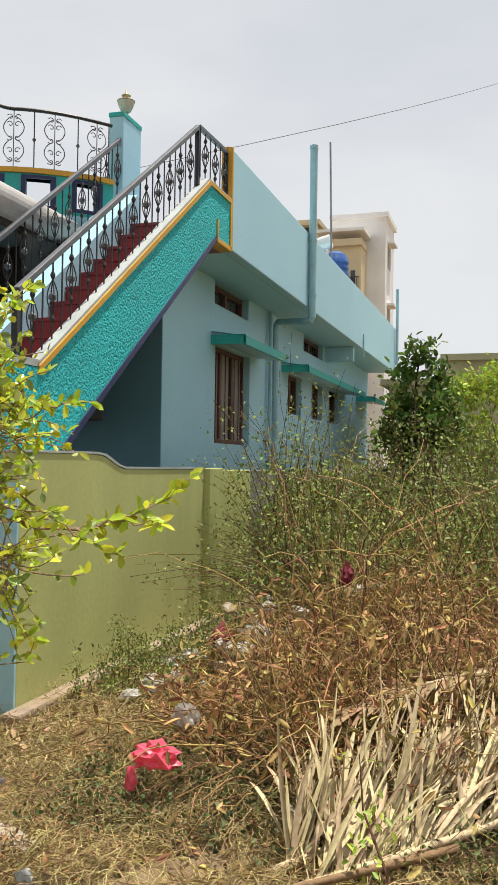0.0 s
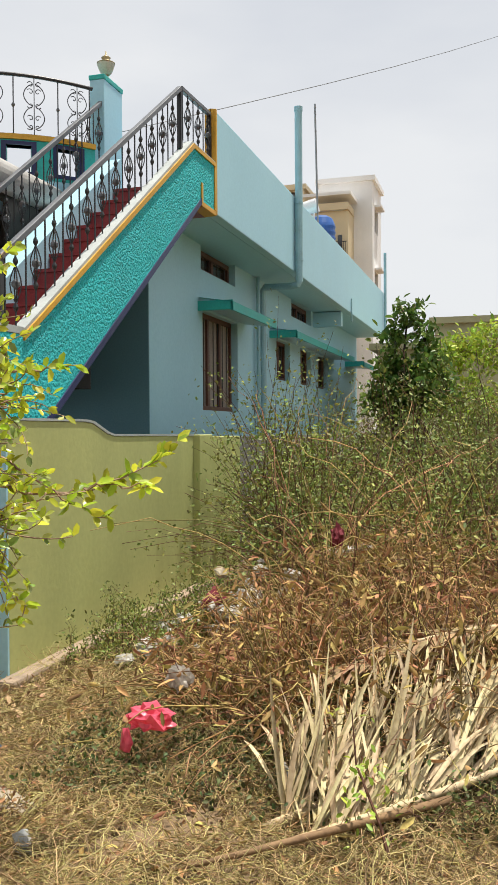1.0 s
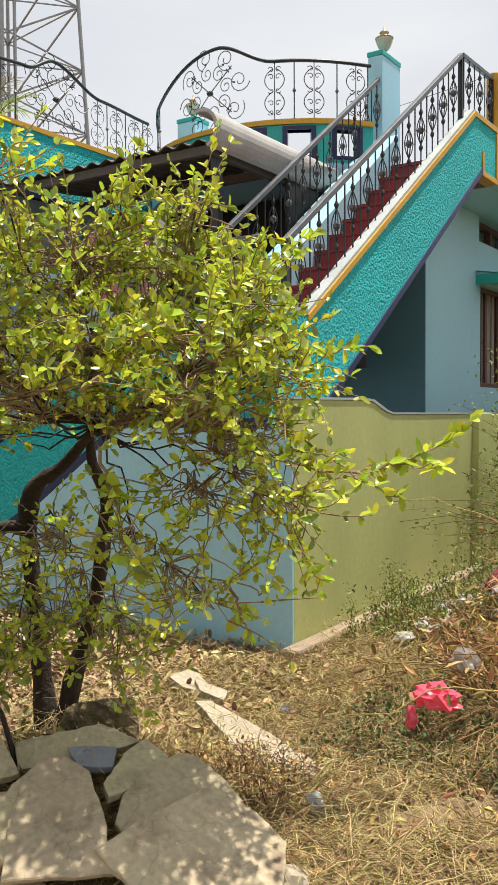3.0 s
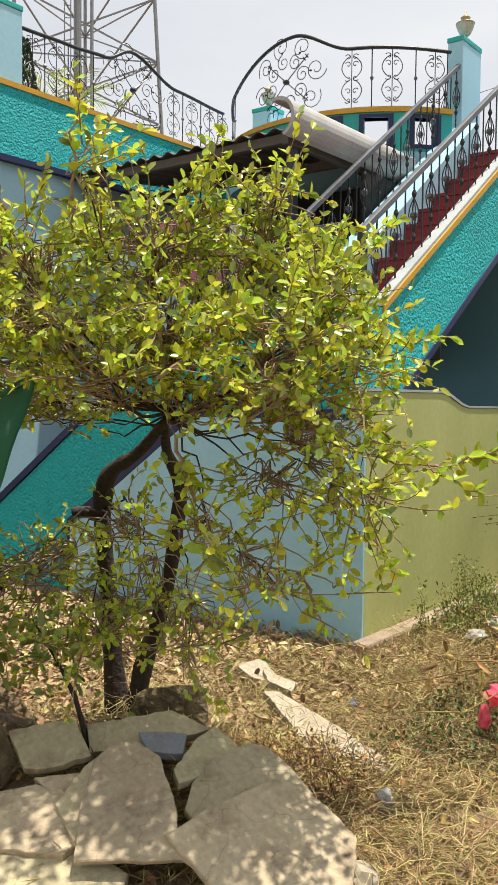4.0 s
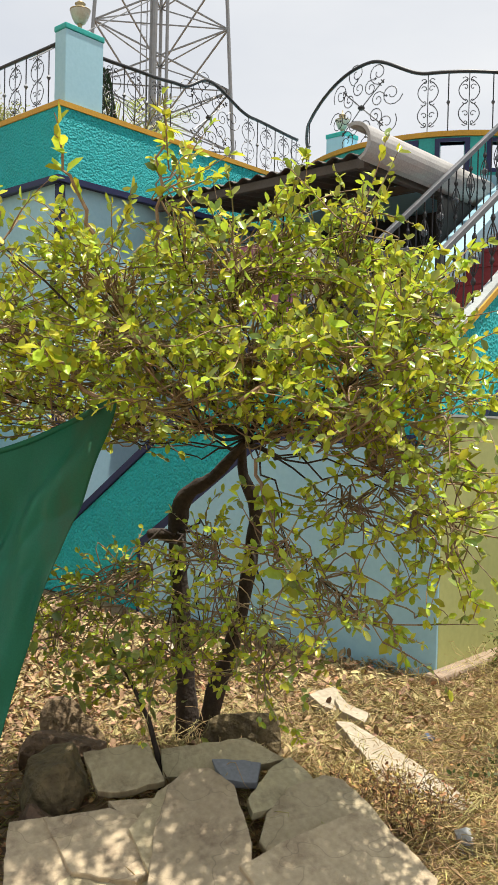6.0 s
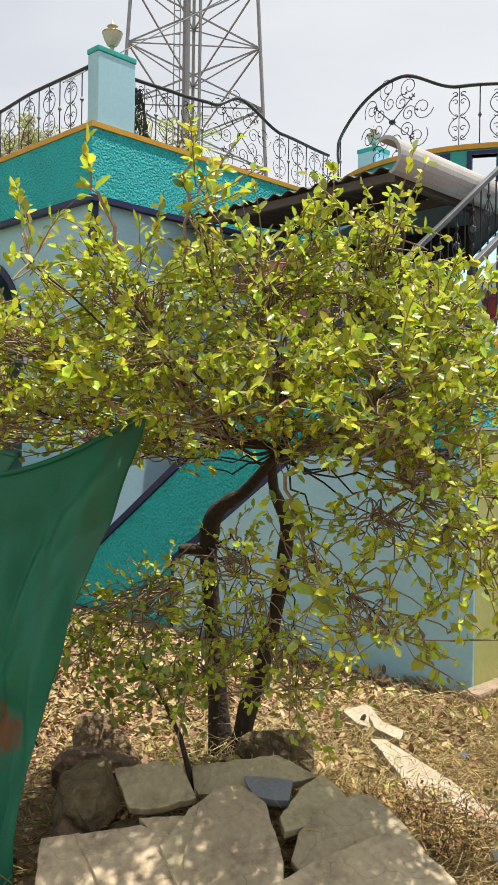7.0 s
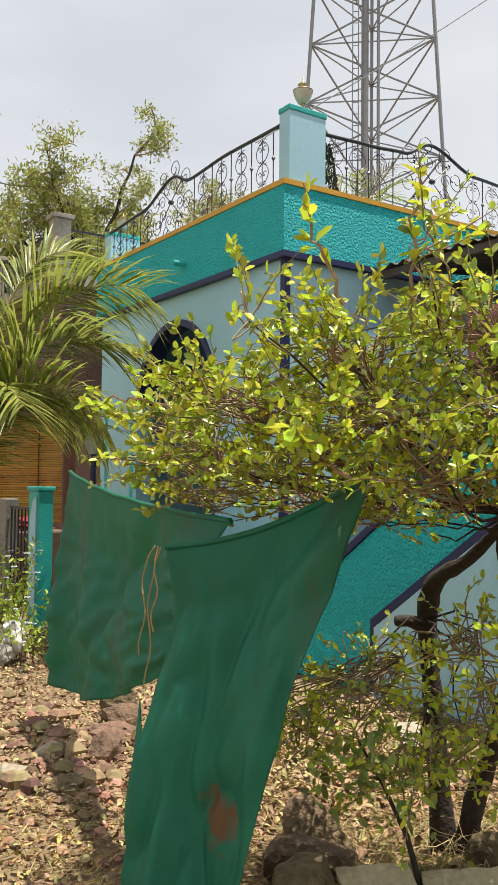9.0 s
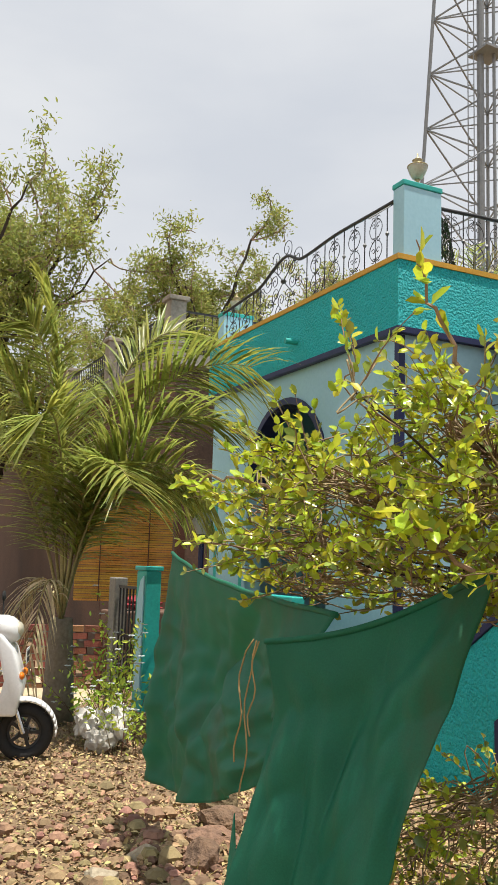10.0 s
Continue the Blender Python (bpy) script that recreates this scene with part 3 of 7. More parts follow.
# ---- roof railings ----
def heart_panel(b, at, h):
    """A slim upright with paired C scrolls; at(u, z) gives the place u along the railing."""
    b.tube([at(0, 0), at(0, h)], 0.005, 4)
    for sg in (-1, 1):
        pts = []
        for k in range(25):
            s = k / 24
            z = h * (0.12 + 0.76 * s)
            u = sg * (0.012 + 0.088 * abs(math.sin(2 * math.pi * s)) ** 0.7)
            pts.append(at(u, z))
        b.tube(pts, 0.0045, 4)
        for zc, up in ((0.30, 1), (0.52, -1), (0.74, 1), (0.16, -1), (0.86, 1)):
            r = 0.034
            b.tube([at(sg * (0.036 + (r * (1 - s / 15)) * math.cos(up * (0.5 + s * 0.42))), h * zc + r * (1 - s / 15) * math.sin(up * (0.5 + s * 0.42))) for s in range(14)], 0.004, 4)


def medallion(b, at, zc, r):
    """Crossed arms with cross tips, a boss, and rings of scrolls."""
    b.lathe([(0.001, -0.03), (0.03, -0.015), (0.036, 0), (0.03, 0.015), (0.001, 0.03)], *at(0, zc), 8)
    for k in range(4):
        an = math.radians(40 if k % 2 == 0 else 50) + k * math.pi / 2
        ca, sa = math.cos(an), math.sin(an)
        b.tube([at(0, zc), at(ca * r * 0.95, zc + sa * r * 0.95)], 0.006, 4)
        for f in (0.78, 0.88):
            b.tube([at(ca * r * f - sa * 0.025, zc + sa * r * f + ca * 0.025), at(ca * r * f + sa * 0.025, zc + sa * r * f - ca * 0.025)], 0.006, 4)
    scrolls = []
    for k in range(8):
        an = k * math.pi / 4 + 0.2
        for rr, size, sg in ((0.55, 0.085, 1), (0.98, 0.12, -1)):
            cu, cz = math.cos(an) * r * rr, zc + math.sin(an) * r * rr
            c = Acc()
            c.tube([at(cu + size * (1 - s / 22) * math.cos(sg * (an + s * 0.5)), cz + size * (1 - s / 22) * math.sin(sg * (an + s * 0.5))) for s in range(19)], 0.0048, 4)
            if sg > 0:
                c.lathe([(0.001, -0.014), (0.014, 0), (0.001, 0.014)], *at(math.cos(an) * r * 0.82, zc + math.sin(an) * r * 0.82), 6)
            scrolls.append(c)
    return scrolls


def roof_rail(way, length, z0, keys, med, uprights, label):
    """A wavy scrolled railing; way(u) gives the plan at u metres along it."""
    t = thing("roof_railing", (*way(length / 2), z0), label, "railing", "roof railings")
    at0 = lambda u, z: (*way(u), z)
    b = Acc()
    n = 60
    b.tube([at0(length * k / n, glide(keys, length * k / n)) for k in range(n + 1)], 0.018, 7)
    part("top_rail", b, M_BLACK, t, "thick wavy black top rail", smooth=True)
    b = Acc()
    b.tube([at0(length * k / 30, z0 + 0.012) for k in range(31)], 0.007, 5)
    part("bottom_rail", b, M_BLACK, t)
    b = Acc()
    zm = z0 + 0.37
    scrolls = medallion(b, lambda u, z: at0(med + u, z), zm, 0.37)
    md = part("medallion", b, M_BLACK, t, "round scrollwork medallion with crossed arms")
    for c in scrolls:
        part("scroll", c, M_BLACK, md)
    for k, u in enumerate(uprights):
        h = glide(keys, u) - z0
        b = Acc()
        if k % 2 == 0:
            b.tube([at0(u, z0), at0(u, z0 + h)], 0.006, 5)
            b.lathe([(0.002, -0.03), (0.02, 0), (0.002, 0.03)], *at0(u, z0 + h * 0.5), 6, mat=1)
            part("upright", b, [M_BLACK, M_STEEL], t)
        else:
            heart_panel(b, lambda q, z, u=u: at0(u + q, z0 + z), h)
            part("scroll_panel", b, M_BLACK, t)


def arc_way(u):
    return arc(min(1, max(0, u / ARC_L)), -0.05)


ARC_L = BR * (A1 - A0)
roof_rail(arc_way, ARC_L, 4.285, [(0, 4.70), (0.12 * ARC_L, 4.82), (0.51 * ARC_L, 5.08), (0.70 * ARC_L, 4.86), (ARC_L, 4.84)], 0.48 * ARC_L,
          [ARC_L * f for f in (0.02, 0.08, 0.15, 0.70, 0.76, 0.82, 0.89, 0.95, 0.99)], "black wrought iron railing on the curved balcony")
roof_rail(lambda u: (XB - 0.07, 5.06 + u), 2.9, 4.285, [(0, 4.82), (0.6, 4.84), (1.05, 4.87), (1.42, 5.03), (2.1, 4.83), (2.9, 4.79)], 1.44,
          [0.04, 0.16, 0.3, 0.44, 0.58, 0.72, 0.9, 2.05, 2.2, 2.35, 2.5, 2.65, 2.8, 2.88], "black wrought iron railing on the porch roof side")
roof_rail(lambda u: (XB - 0.17 - u, YF + 0.07), 3.62, 4.285, [(0, 4.83), (0.9, 4.84), (1.65, 4.80), (2.0, 4.93), (2.75, 4.72), (3.62, 4.68)], 2.05,
          [0.1, 0.28, 0.46, 0.64, 0.82, 1.0, 1.18, 1.36, 1.54, 2.6, 2.78, 2.96, 3.14, 3.32, 3.5], "black wrought iron railing along the porch front")

# ---- tin roof over the yard ----
tin = thing("tin_roof", (-5.3, 6.4, 1.9), "low corrugated sheet roof on dark steel posts", "roof")
b = Acc()
nx = 90
vs, fs = [], []
for j, (y, dz) in enumerate(((5.62, 0.0), (7.05, 0.14))):
    for k in range(nx + 1):
        x = -6.62 + 2.45 * k / nx
        for zz in (0.0, -0.006):
            vs.append((x, y, 3.60 + dz + 0.018 * math.sin(k * 2 * math.pi / 6) + zz))
for k in range(nx):
    i, r = 2 * k, 2 * (nx + 1)
    fs += [(i, i + 2, i + 2 + r, i + r), (i + 1, i + 1 + r, i + 3 + r, i + 3), (i, i + 1, i + 3, i + 2)]
b.add(vs, fs)
part("sheet", b, M_TINDK, tin, "dark rusty corrugated sheet", normals=False)
b = Acc()
roll = [(-4.16 + 0.13 * math.cos(t), 3.64 + 0.13 * math.sin(t)) for t in [math.radians(q) for q in range(-70, 125, 15)]]
roll += [(-4.16 + 0.158 * math.cos(t), 3.64 + 0.158 * math.sin(t)) for t in [math.radians(q) for q in range(115, -80, -15)]]
b.prism(roll, "y", 5.48, 7.55)
part("ridge_sheet", b, M_TIN, tin, "curled light grey edge sheet", smooth=False)
b = Acc()
b.box(-6.6, -4.12, 5.66, 5.72, 3.50, 3.575)
b.box(-4.20, -4.14, 5.60, 7.4, 3.47, 3.565)
b.box(-6.6, -4.2, 6.6, 6.66, 3.53, 3.60)
part("beam", b, M_TINDK, tin, bevel=0.004)
b = Acc()
b.box(-4.23, -4.16, 5.70, 5.77, 1.9, 3.62)
part("post", b, M_BLACK, tin, bevel=0.004)
# near-black sheets added for the deep shade under the tin roof
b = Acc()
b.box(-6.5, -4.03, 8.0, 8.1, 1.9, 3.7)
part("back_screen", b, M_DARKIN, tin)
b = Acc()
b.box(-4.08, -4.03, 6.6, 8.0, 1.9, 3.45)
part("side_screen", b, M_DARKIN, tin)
# cloths hung over the landing wall
M_CLOTH = mat("pink_cloth", (0.45, 0.17, 0.22), (0.25, 0.10, 0.18), rough=0.9, scale=9, fine=80, bump=0.3)
M_CLOTHW = mat("white_cloth", (0.62, 0.6, 0.58), rough=0.9, scale=6, fine=80, bump=0.3)
for x0, x1, zt, zb, mm, lab in ((-4.9, -4.25, 2.85, 2.3, M_CLOTH, "faded pink patterned cloth hung out to dry"), (-4.22, -4.1, 2.86, 2.35, M_CLOTHW, "white cloth hung out to dry")):
    b = Acc()
    n = 16
    for k in range(n):
        xa, xb = x0 + (x1 - x0) * k / n, x0 + (x1 - x0) * (k + 1) / n
        ya, yb = [4.98 + 0.012 * math.sin(x * 40) for x in (xa, xb)]
        b.add([(xa, ya, zb), (xb, yb, zb), (xb, yb, zt), (xa, ya, zt)], [(0, 1, 2, 3)])
        b.add([(xa, ya + 0.02, zb + 0.1), (xb, yb + 0.02, zb + 0.1), (xb, yb, zt), (xa, ya, zt)], [(0, 1, 2, 3)])
    tagged(part("cloth", b, mm, None, normals=False), lab, "cloth")
b = Acc()
b.tube([(-6.7, 4.98, 2.86), (-4.0, 4.98, 2.87)], 0.006, 5)
tagged(part("clothes_line", b, M_BLACK, None), "thin dark clothes line over the stair", "line")

# ---- pipes, antenna, wires ----
pipe = thing("drain_pipe", (XS + 0.06, 12.3, 1.4), "tall painted drain pipe clamped to the parapet", "pipe")
b = Acc()
b.tube([(XS + 0.06, 12.3, 3.58), (XS + 0.06, 12.3, 6.02)], 0.055, 12)
b.tube([(XS + 0.06, 12.3, 6.0), (XS + 0.06, 12.3, 6.06)], 0.062, 12)
part("riser", b, M_PIPE, pipe, smooth=False)
b = Acc()
b.tube([(XS + 0.06, 12.3, 3.6), (XS + 0.04, 12.3, 3.55), (XS - 0.05, 12.35, 3.54), (XE + 0.12, 12.7, 3.60), (XE + 0.07, 12.74, 3.56), (XE + 0.07, 12.74, 0.3)], 0.05, 10)
part("downpipe", b, M_PIPE, pipe)
b = Acc()
b.tube([(XE + 0.06, 12.52, 0.3), (XE + 0.06, 12.52, 3.72)], 0.03, 8)
part("side_pipe", b, M_PIPE, pipe)
for z in (3.9, 4.7):
    b = Acc()
    b.tube([(XS + 0.06, 12.3, z - 0.015), (XS + 0.06, 12.3, z + 0.015)], 0.062, 12)
    part("clamp", b, M_PIPE, pipe)
b = Acc()
b.tube([(XS + 0.05, 21.5, 3.9), (XS + 0.05, 21.5, 5.75)], 0.035, 8)
tagged(part("vent_pipe", b, M_PIPE, None), "slim blue vent pipe at the far parapet end", "pipe")
b = Acc()
b.box(XE, XS - 0.13, 16.6, 16.75, 3.45, 3.72)
part("beam", b, M_BLUE, house)
b = Acc()
b.tube([(XS + 0.02, 16.9, 3.55), (XS + 0.02, 16.9, 4.0)], 0.015, 6)
part("stub_pipe", b, M_PIPE, house)
b = Acc()
b.tube([(-3.86, 18.6, 3.86), (-3.93, 18.5, 8.4)], 0.022, 6)
tagged(part("antenna_pole", b, M_GALV, None), "thin grey antenna pole on the roof", "pole")
M_TANK = mat("blue_plastic", (0.03, 0.11, 0.36), rough=0.4, scale=4, bump=0.05)
tank = thing("water_tank", (-4.12, 20.1, 3.86), "ribbed blue plastic roof water tank on a stand", "tank")
b = Acc()
b.lathe([(0.3, 1.3)] + [(0.3 + (0.02 if k % 2 else 0.0), 1.3 + 1.05 * k / 16) for k in range(17)] + [(0.24, 2.48), (0.12, 2.55)], -4.12, 20.1, 3.86, 18)
part("body", b, M_TANK, tank, smooth=False)
for dx, dy in ((-.25, -.25), (.25, -.25), (-.25, .25), (.25, .25)):
    b = Acc()
    b.box(-4.12 + dx - .04, -4.12 + dx + .04, 20.1 + dy - .04, 20.1 + dy + .04, 3.86, 5.16)
    part("leg", b, M_GALV, tank)
b = Acc()
b.tube([(-4.75, 19.5, 6.35), (-4.1, 19.5, 6.52)], 0.16, 14)
b.box(-4.7, -4.66, 19.46, 19.54, 3.86, 6.3)
b.box(-4.2, -4.16, 19.46, 19.54, 3.86, 6.4)
tagged(part("solar_heater_drum", b, mat("silver_drum", (0.7, 0.7, 0.7), rough=0.3, metal=0.3), None), "silver solar water heater drum on roof legs", "water heater")
b = Acc()
pa, pb = Vector((-3.84, 11.28, 5.82)), Vector((-0.52, 20.56, 10.40))
pts = [pa.lerp(pb, s * 0.25 - 0.2) - Vector((0, 0, 0.25 * math.sin(math.pi * min(1, max(0, s / 9))))) for s in range(10)]
b.tube(pts, 0.005, 4)
tagged(part("overhead_wire", b, M_BLACK, None), "thin dark overhead service wire", "wire")
b = Acc()
pa, pb = Vector((-6.73, 4.3, 4.55)), Vector((-8.42, 9.02, 8.16))
b.tube([pa.lerp(pb, s * 0.4) - Vector((0, 0, 0.12 * math.sin(math.pi * s / 6))) for s in range(7)], 0.006, 4)
tagged(part("overhead_wire", b, M_BLACK, None), "thin black wire rising past the corner pillar", "wire")

# ---- compound wall ----
cw = thing("compound_wall", (-2.78, 6.2, 0), "olive green painted compound wall with stained foot", "wall", kind="structure")
b = Acc()
b.prism([(4.43, -0.1), (4.43, 1.54), (5.38, 1.54), (5.50, 1.53), (5.72, 1.46), (5.84, 1.44), (7.51, 1.43), (7.51, -0.1)], "x", -2.84, -2.72)
part("wall_panel", b, M_GREENW, cw, bevel=0.008)
b = Acc()
b.box(-2.86, -2.66, 7.512, 7.87, -0.1, 1.44)
b.box(-2.85, -2.73, 7.872, 8.97, -0.1, 1.42)
part("pilaster", b, M_GREENW, cw, bevel=0.008)
b = Acc()
b.box(-2.85, -2.74, 8.972, 22.0, -0.1, 1.41)
part("wall_panel", b, M_GREYW, cw, "unpainted weathered wall length")
b = Acc()
b.prism([(4.425, 1.541), (4.425, 1.556), (5.40, 1.556), (5.52, 1.546), (5.74, 1.474), (5.84, 1.455), (7.51, 1.445), (7.51, 1.431), (5.84, 1.441), (5.72, 1.461), (5.50, 1.531), (5.38, 1.541)], "x", -2.846, -2.714)
part("coping", b, M_WHITEP, cw, "pale edge line on the wall top")
b = Acc()
b.box(-2.718, -2.60, 4.28, 7.7, -0.1, 0.10)
part("footing", b, mat("footing_stone", (0.36, 0.27, 0.19), (0.22, 0.16, 0.11), rough=0.9, scale=3, bump=0.5, stain=0.5), cw, "rough stone footing", bevel=0.02)
# ---- plant tools ----
rng = np.random.default_rng(7)


def unit(a):
    return a / np.maximum(1e-9, np.linalg.norm(a, axis=-1, keepdims=True))


def leaf_geo(P, D, N, L, W, curl=0.25):
    """Folded leaves: bases P, directions D, upper sides N, lengths L, widths W."""
    D = unit(D)
    S = unit(np.cross(D, N))
    U = np.cross(S, D)
    L, W = L[:, None], W[:, None]
    v = np.stack([P,
                  P + D * L * 0.32 + S * W * 0.46 + U * W * 0.16,
                  P + D * L * 0.74 + S * W * 0.44 + U * (W * 0.10 - L * curl * 0.25),
                  P + D * L - U * L * curl * 0.5,
                  P + D * L * 0.74 - S * W * 0.44 + U * (W * 0.10 - L * curl * 0.25),
                  P + D * L * 0.32 - S * W * 0.46 + U * W * 0.16], 1).reshape(-1, 3)
    o = (np.arange(len(P)) * 6)[:, None]
    f = np.concatenate([o + np.array([[0, 1, 2, 3]]), o + np.array([[0, 3, 4, 5]])], 0)
    return v, f


def tube_geo(P, R, sides=3):
    """Many thin stems at once: P (n, k, 3), R (n, k)."""
    n, k, _ = P.shape
    T = unit(np.gradient(P, axis=1))
    ref = np.where(np.abs(T[..., 2:3]) > 0.9, np.array([1.0, 0, 0]), np.array([0, 0, 1.0]))
    S = unit(np.cross(T, ref))
    U = np.cross(S, T)
    an = 2 * np.pi * np.arange(sides) / sides
    v = P[:, :, None] + R[:, :, None, None] * (S[:, :, None] * np.cos(an)[:, None] + U[:, :, None] * np.sin(an)[:, None])
    idx = np.arange(n * k * sides).reshape(n, k, sides)
    a, b = idx[:, :-1], idx[:, 1:]
    f = np.stack([a, np.roll(a, -1, 2), np.roll(b, -1, 2), b], -1).reshape(-1, 4)
    return v.reshape(-1, 3), f


def bulk(name, geos, mats, parent=None, label="", smooth=False):
    """One mesh out of several (verts, faces), each with the material of its place in the list."""
    vs, fs, ms, o = [], [], [], 0
    for i, (v, f) in enumerate(geos):
        vs.append(v), fs.append(f + o), ms.append(np.full(len(f), i))
        o += len(v)
    V, F, M = np.concatenate(vs), np.concatenate(fs), np.concatenate(ms)
    me = bpy.data.meshes.new(name)
    me.vertices.add(len(V))
    me.vertices.foreach_set("co", V.astype(np.float32).ravel())
    me.loops.add(len(F) * 4)
    me.loops.foreach_set("vertex_index", F.astype(np.int32).ravel())
    me.polygons.add(len(F))
    me.polygons.foreach_set("loop_start", np.arange(0, len(F) * 4, 4, dtype=np.int32))
    me.polygons.foreach_set("material_index", M.astype(np.int32))
    if smooth:
        me.polygons.foreach_set("use_smooth", np.ones(len(F), dtype=bool))
    for mm in mats:
        me.materials.append(mm)
    me.update(calc_edges=True)
    me.validate()
    ob = new(name, me)
    if parent is not None:
        ob.parent = parent
        ob.matrix_parent_inverse = world_of(parent).inverted()
    return tagged(ob, label)


def bezier(a, b, c, k):
    """Curves (n, k, 3) from a by b to c."""
    s = np.linspace(0, 1, k)[None, :, None]
    return (1 - s) ** 2 * a[:, None] + 2 * s * (1 - s) * b[:, None] + s ** 2 * c[:, None]


def gz_many(P):
    return np.array([ground_z(x, y) for x, y in P])


M_LEAF = mat("lime_leaf", (0.54, 0.60, 0.05), (0.38, 0.46, 0.04), rough=0.3, scale=2.2, fine=30, bump=0.1, per="island", spread=0.38, trans=0.42, spec=0.5)
M_LEAF2 = mat("mature_lime_leaf", (0.33, 0.40, 0.08), (0.20, 0.26, 0.06), rough=0.3, scale=3, fine=30, bump=0.1, per="island", spread=0.4, trans=0.25, spec=0.6)
M_LEAF3 = mat("yellowed_lime_leaf", (0.60, 0.58, 0.05), (0.50, 0.47, 0.04), rough=0.35, scale=3, fine=30, bump=0.1, per="island", spread=0.25, trans=0.4)
M_BARK = mat("dark_bark", (0.055, 0.04, 0.03), (0.025, 0.018, 0.014), rough=0.9, scale=8, fine=50, bump=0.6, depth=0.02)
M_TWIG = mat("grey_brown_twig", (0.32, 0.23, 0.14), (0.17, 0.12, 0.07), rough=0.85, scale=8, fine=60, bump=0.2, per="island", spread=0.3)

# ---- the lime tree in front of the stair ----
FW, RT, E0 = np.array([-0.64, 0.77, 0]), np.array([0.77, 0.64, 0]), np.array([-0.145, -0.05, 0])


def spot(s, d, z):
    return E0 + FW * d + RT * s + np.array([0, 0, z])


lime = thing("lime_tree", (-2.91, 2.66, 0), "leafy citrus tree with yellow-green leaves and two dark stems", "tree")


def crooked(knots, radii, sides=10, n=28, seed=1):
    """A knobbly stem through a few knots."""
    r2 = np.random.default_rng(seed)
    K = np.array(knots, float)
    u = np.linspace(0, len(K) - 1, n)
    i = np.clip(u.astype(int), 0, len(K) - 2)
    f = (u - i)[:, None]
    P0, P1, P2, P3 = K[np.maximum(i - 1, 0)], K[i], K[i + 1], K[np.minimum(i + 2, len(K) - 1)]
    C = 0.5 * (2 * P1 + (P2 - P0) * f + (2 * P0 - 5 * P1 + 4 * P2 - P3) * f ** 2 + (3 * P1 - P0 - 3 * P2 + P3) * f ** 3)
    q = Acc()
    q.tube(C, np.interp(np.linspace(0, 1, n), np.linspace(0, 1, len(radii)), radii) * r2.uniform(0.9, 1.12, n), sides)
    return q, C


q, pA = crooked([(-2.92, 2.66, -0.05), (-2.94, 2.64, 0.30), (-2.95, 2.61, 0.68), (-2.95, 2.58, 0.93), (-2.93, 2.57, 1.09), (-2.86, 2.56, 1.18), (-2.71, 2.56, 1.26), (-2.50, 2.54, 1.43)], [0.060, 0.046, 0.040, 0.037, 0.042, 0.034, 0.024, 0.016], seed=3)
part("trunk", q, M_BARK, lime, "dark upright stem bent over at its top", smooth=True)
q, pB = crooked([(-2.88, 2.68, -0.05), (-2.81, 2.69, 0.30), (-2.74, 2.71, 0.51), (-2.68, 2.72, 0.74), (-2.62, 2.70, 0.96), (-2.58, 2.67, 1.13), (-2.59, 2.60, 1.27), (-2.56, 2.56, 1.40)], [0.050, 0.044, 0.034, 0.031, 0.030, 0.028, 0.022, 0.015], seed=4)
part("trunk", q, M_BARK, lime, "dark leaning stem", smooth=True)
q, _ = crooked([(-2.95, 2.57, 0.97), (-3.0, 2.53, 0.99), (-3.05, 2.50, 0.985)], [0.03, 0.026, 0.022], 8, 8, 5)
part("stub", q, M_BARK, lime, "sawn branch stub", smooth=True)
forkA, forkB = pA[-1], pB[-1]
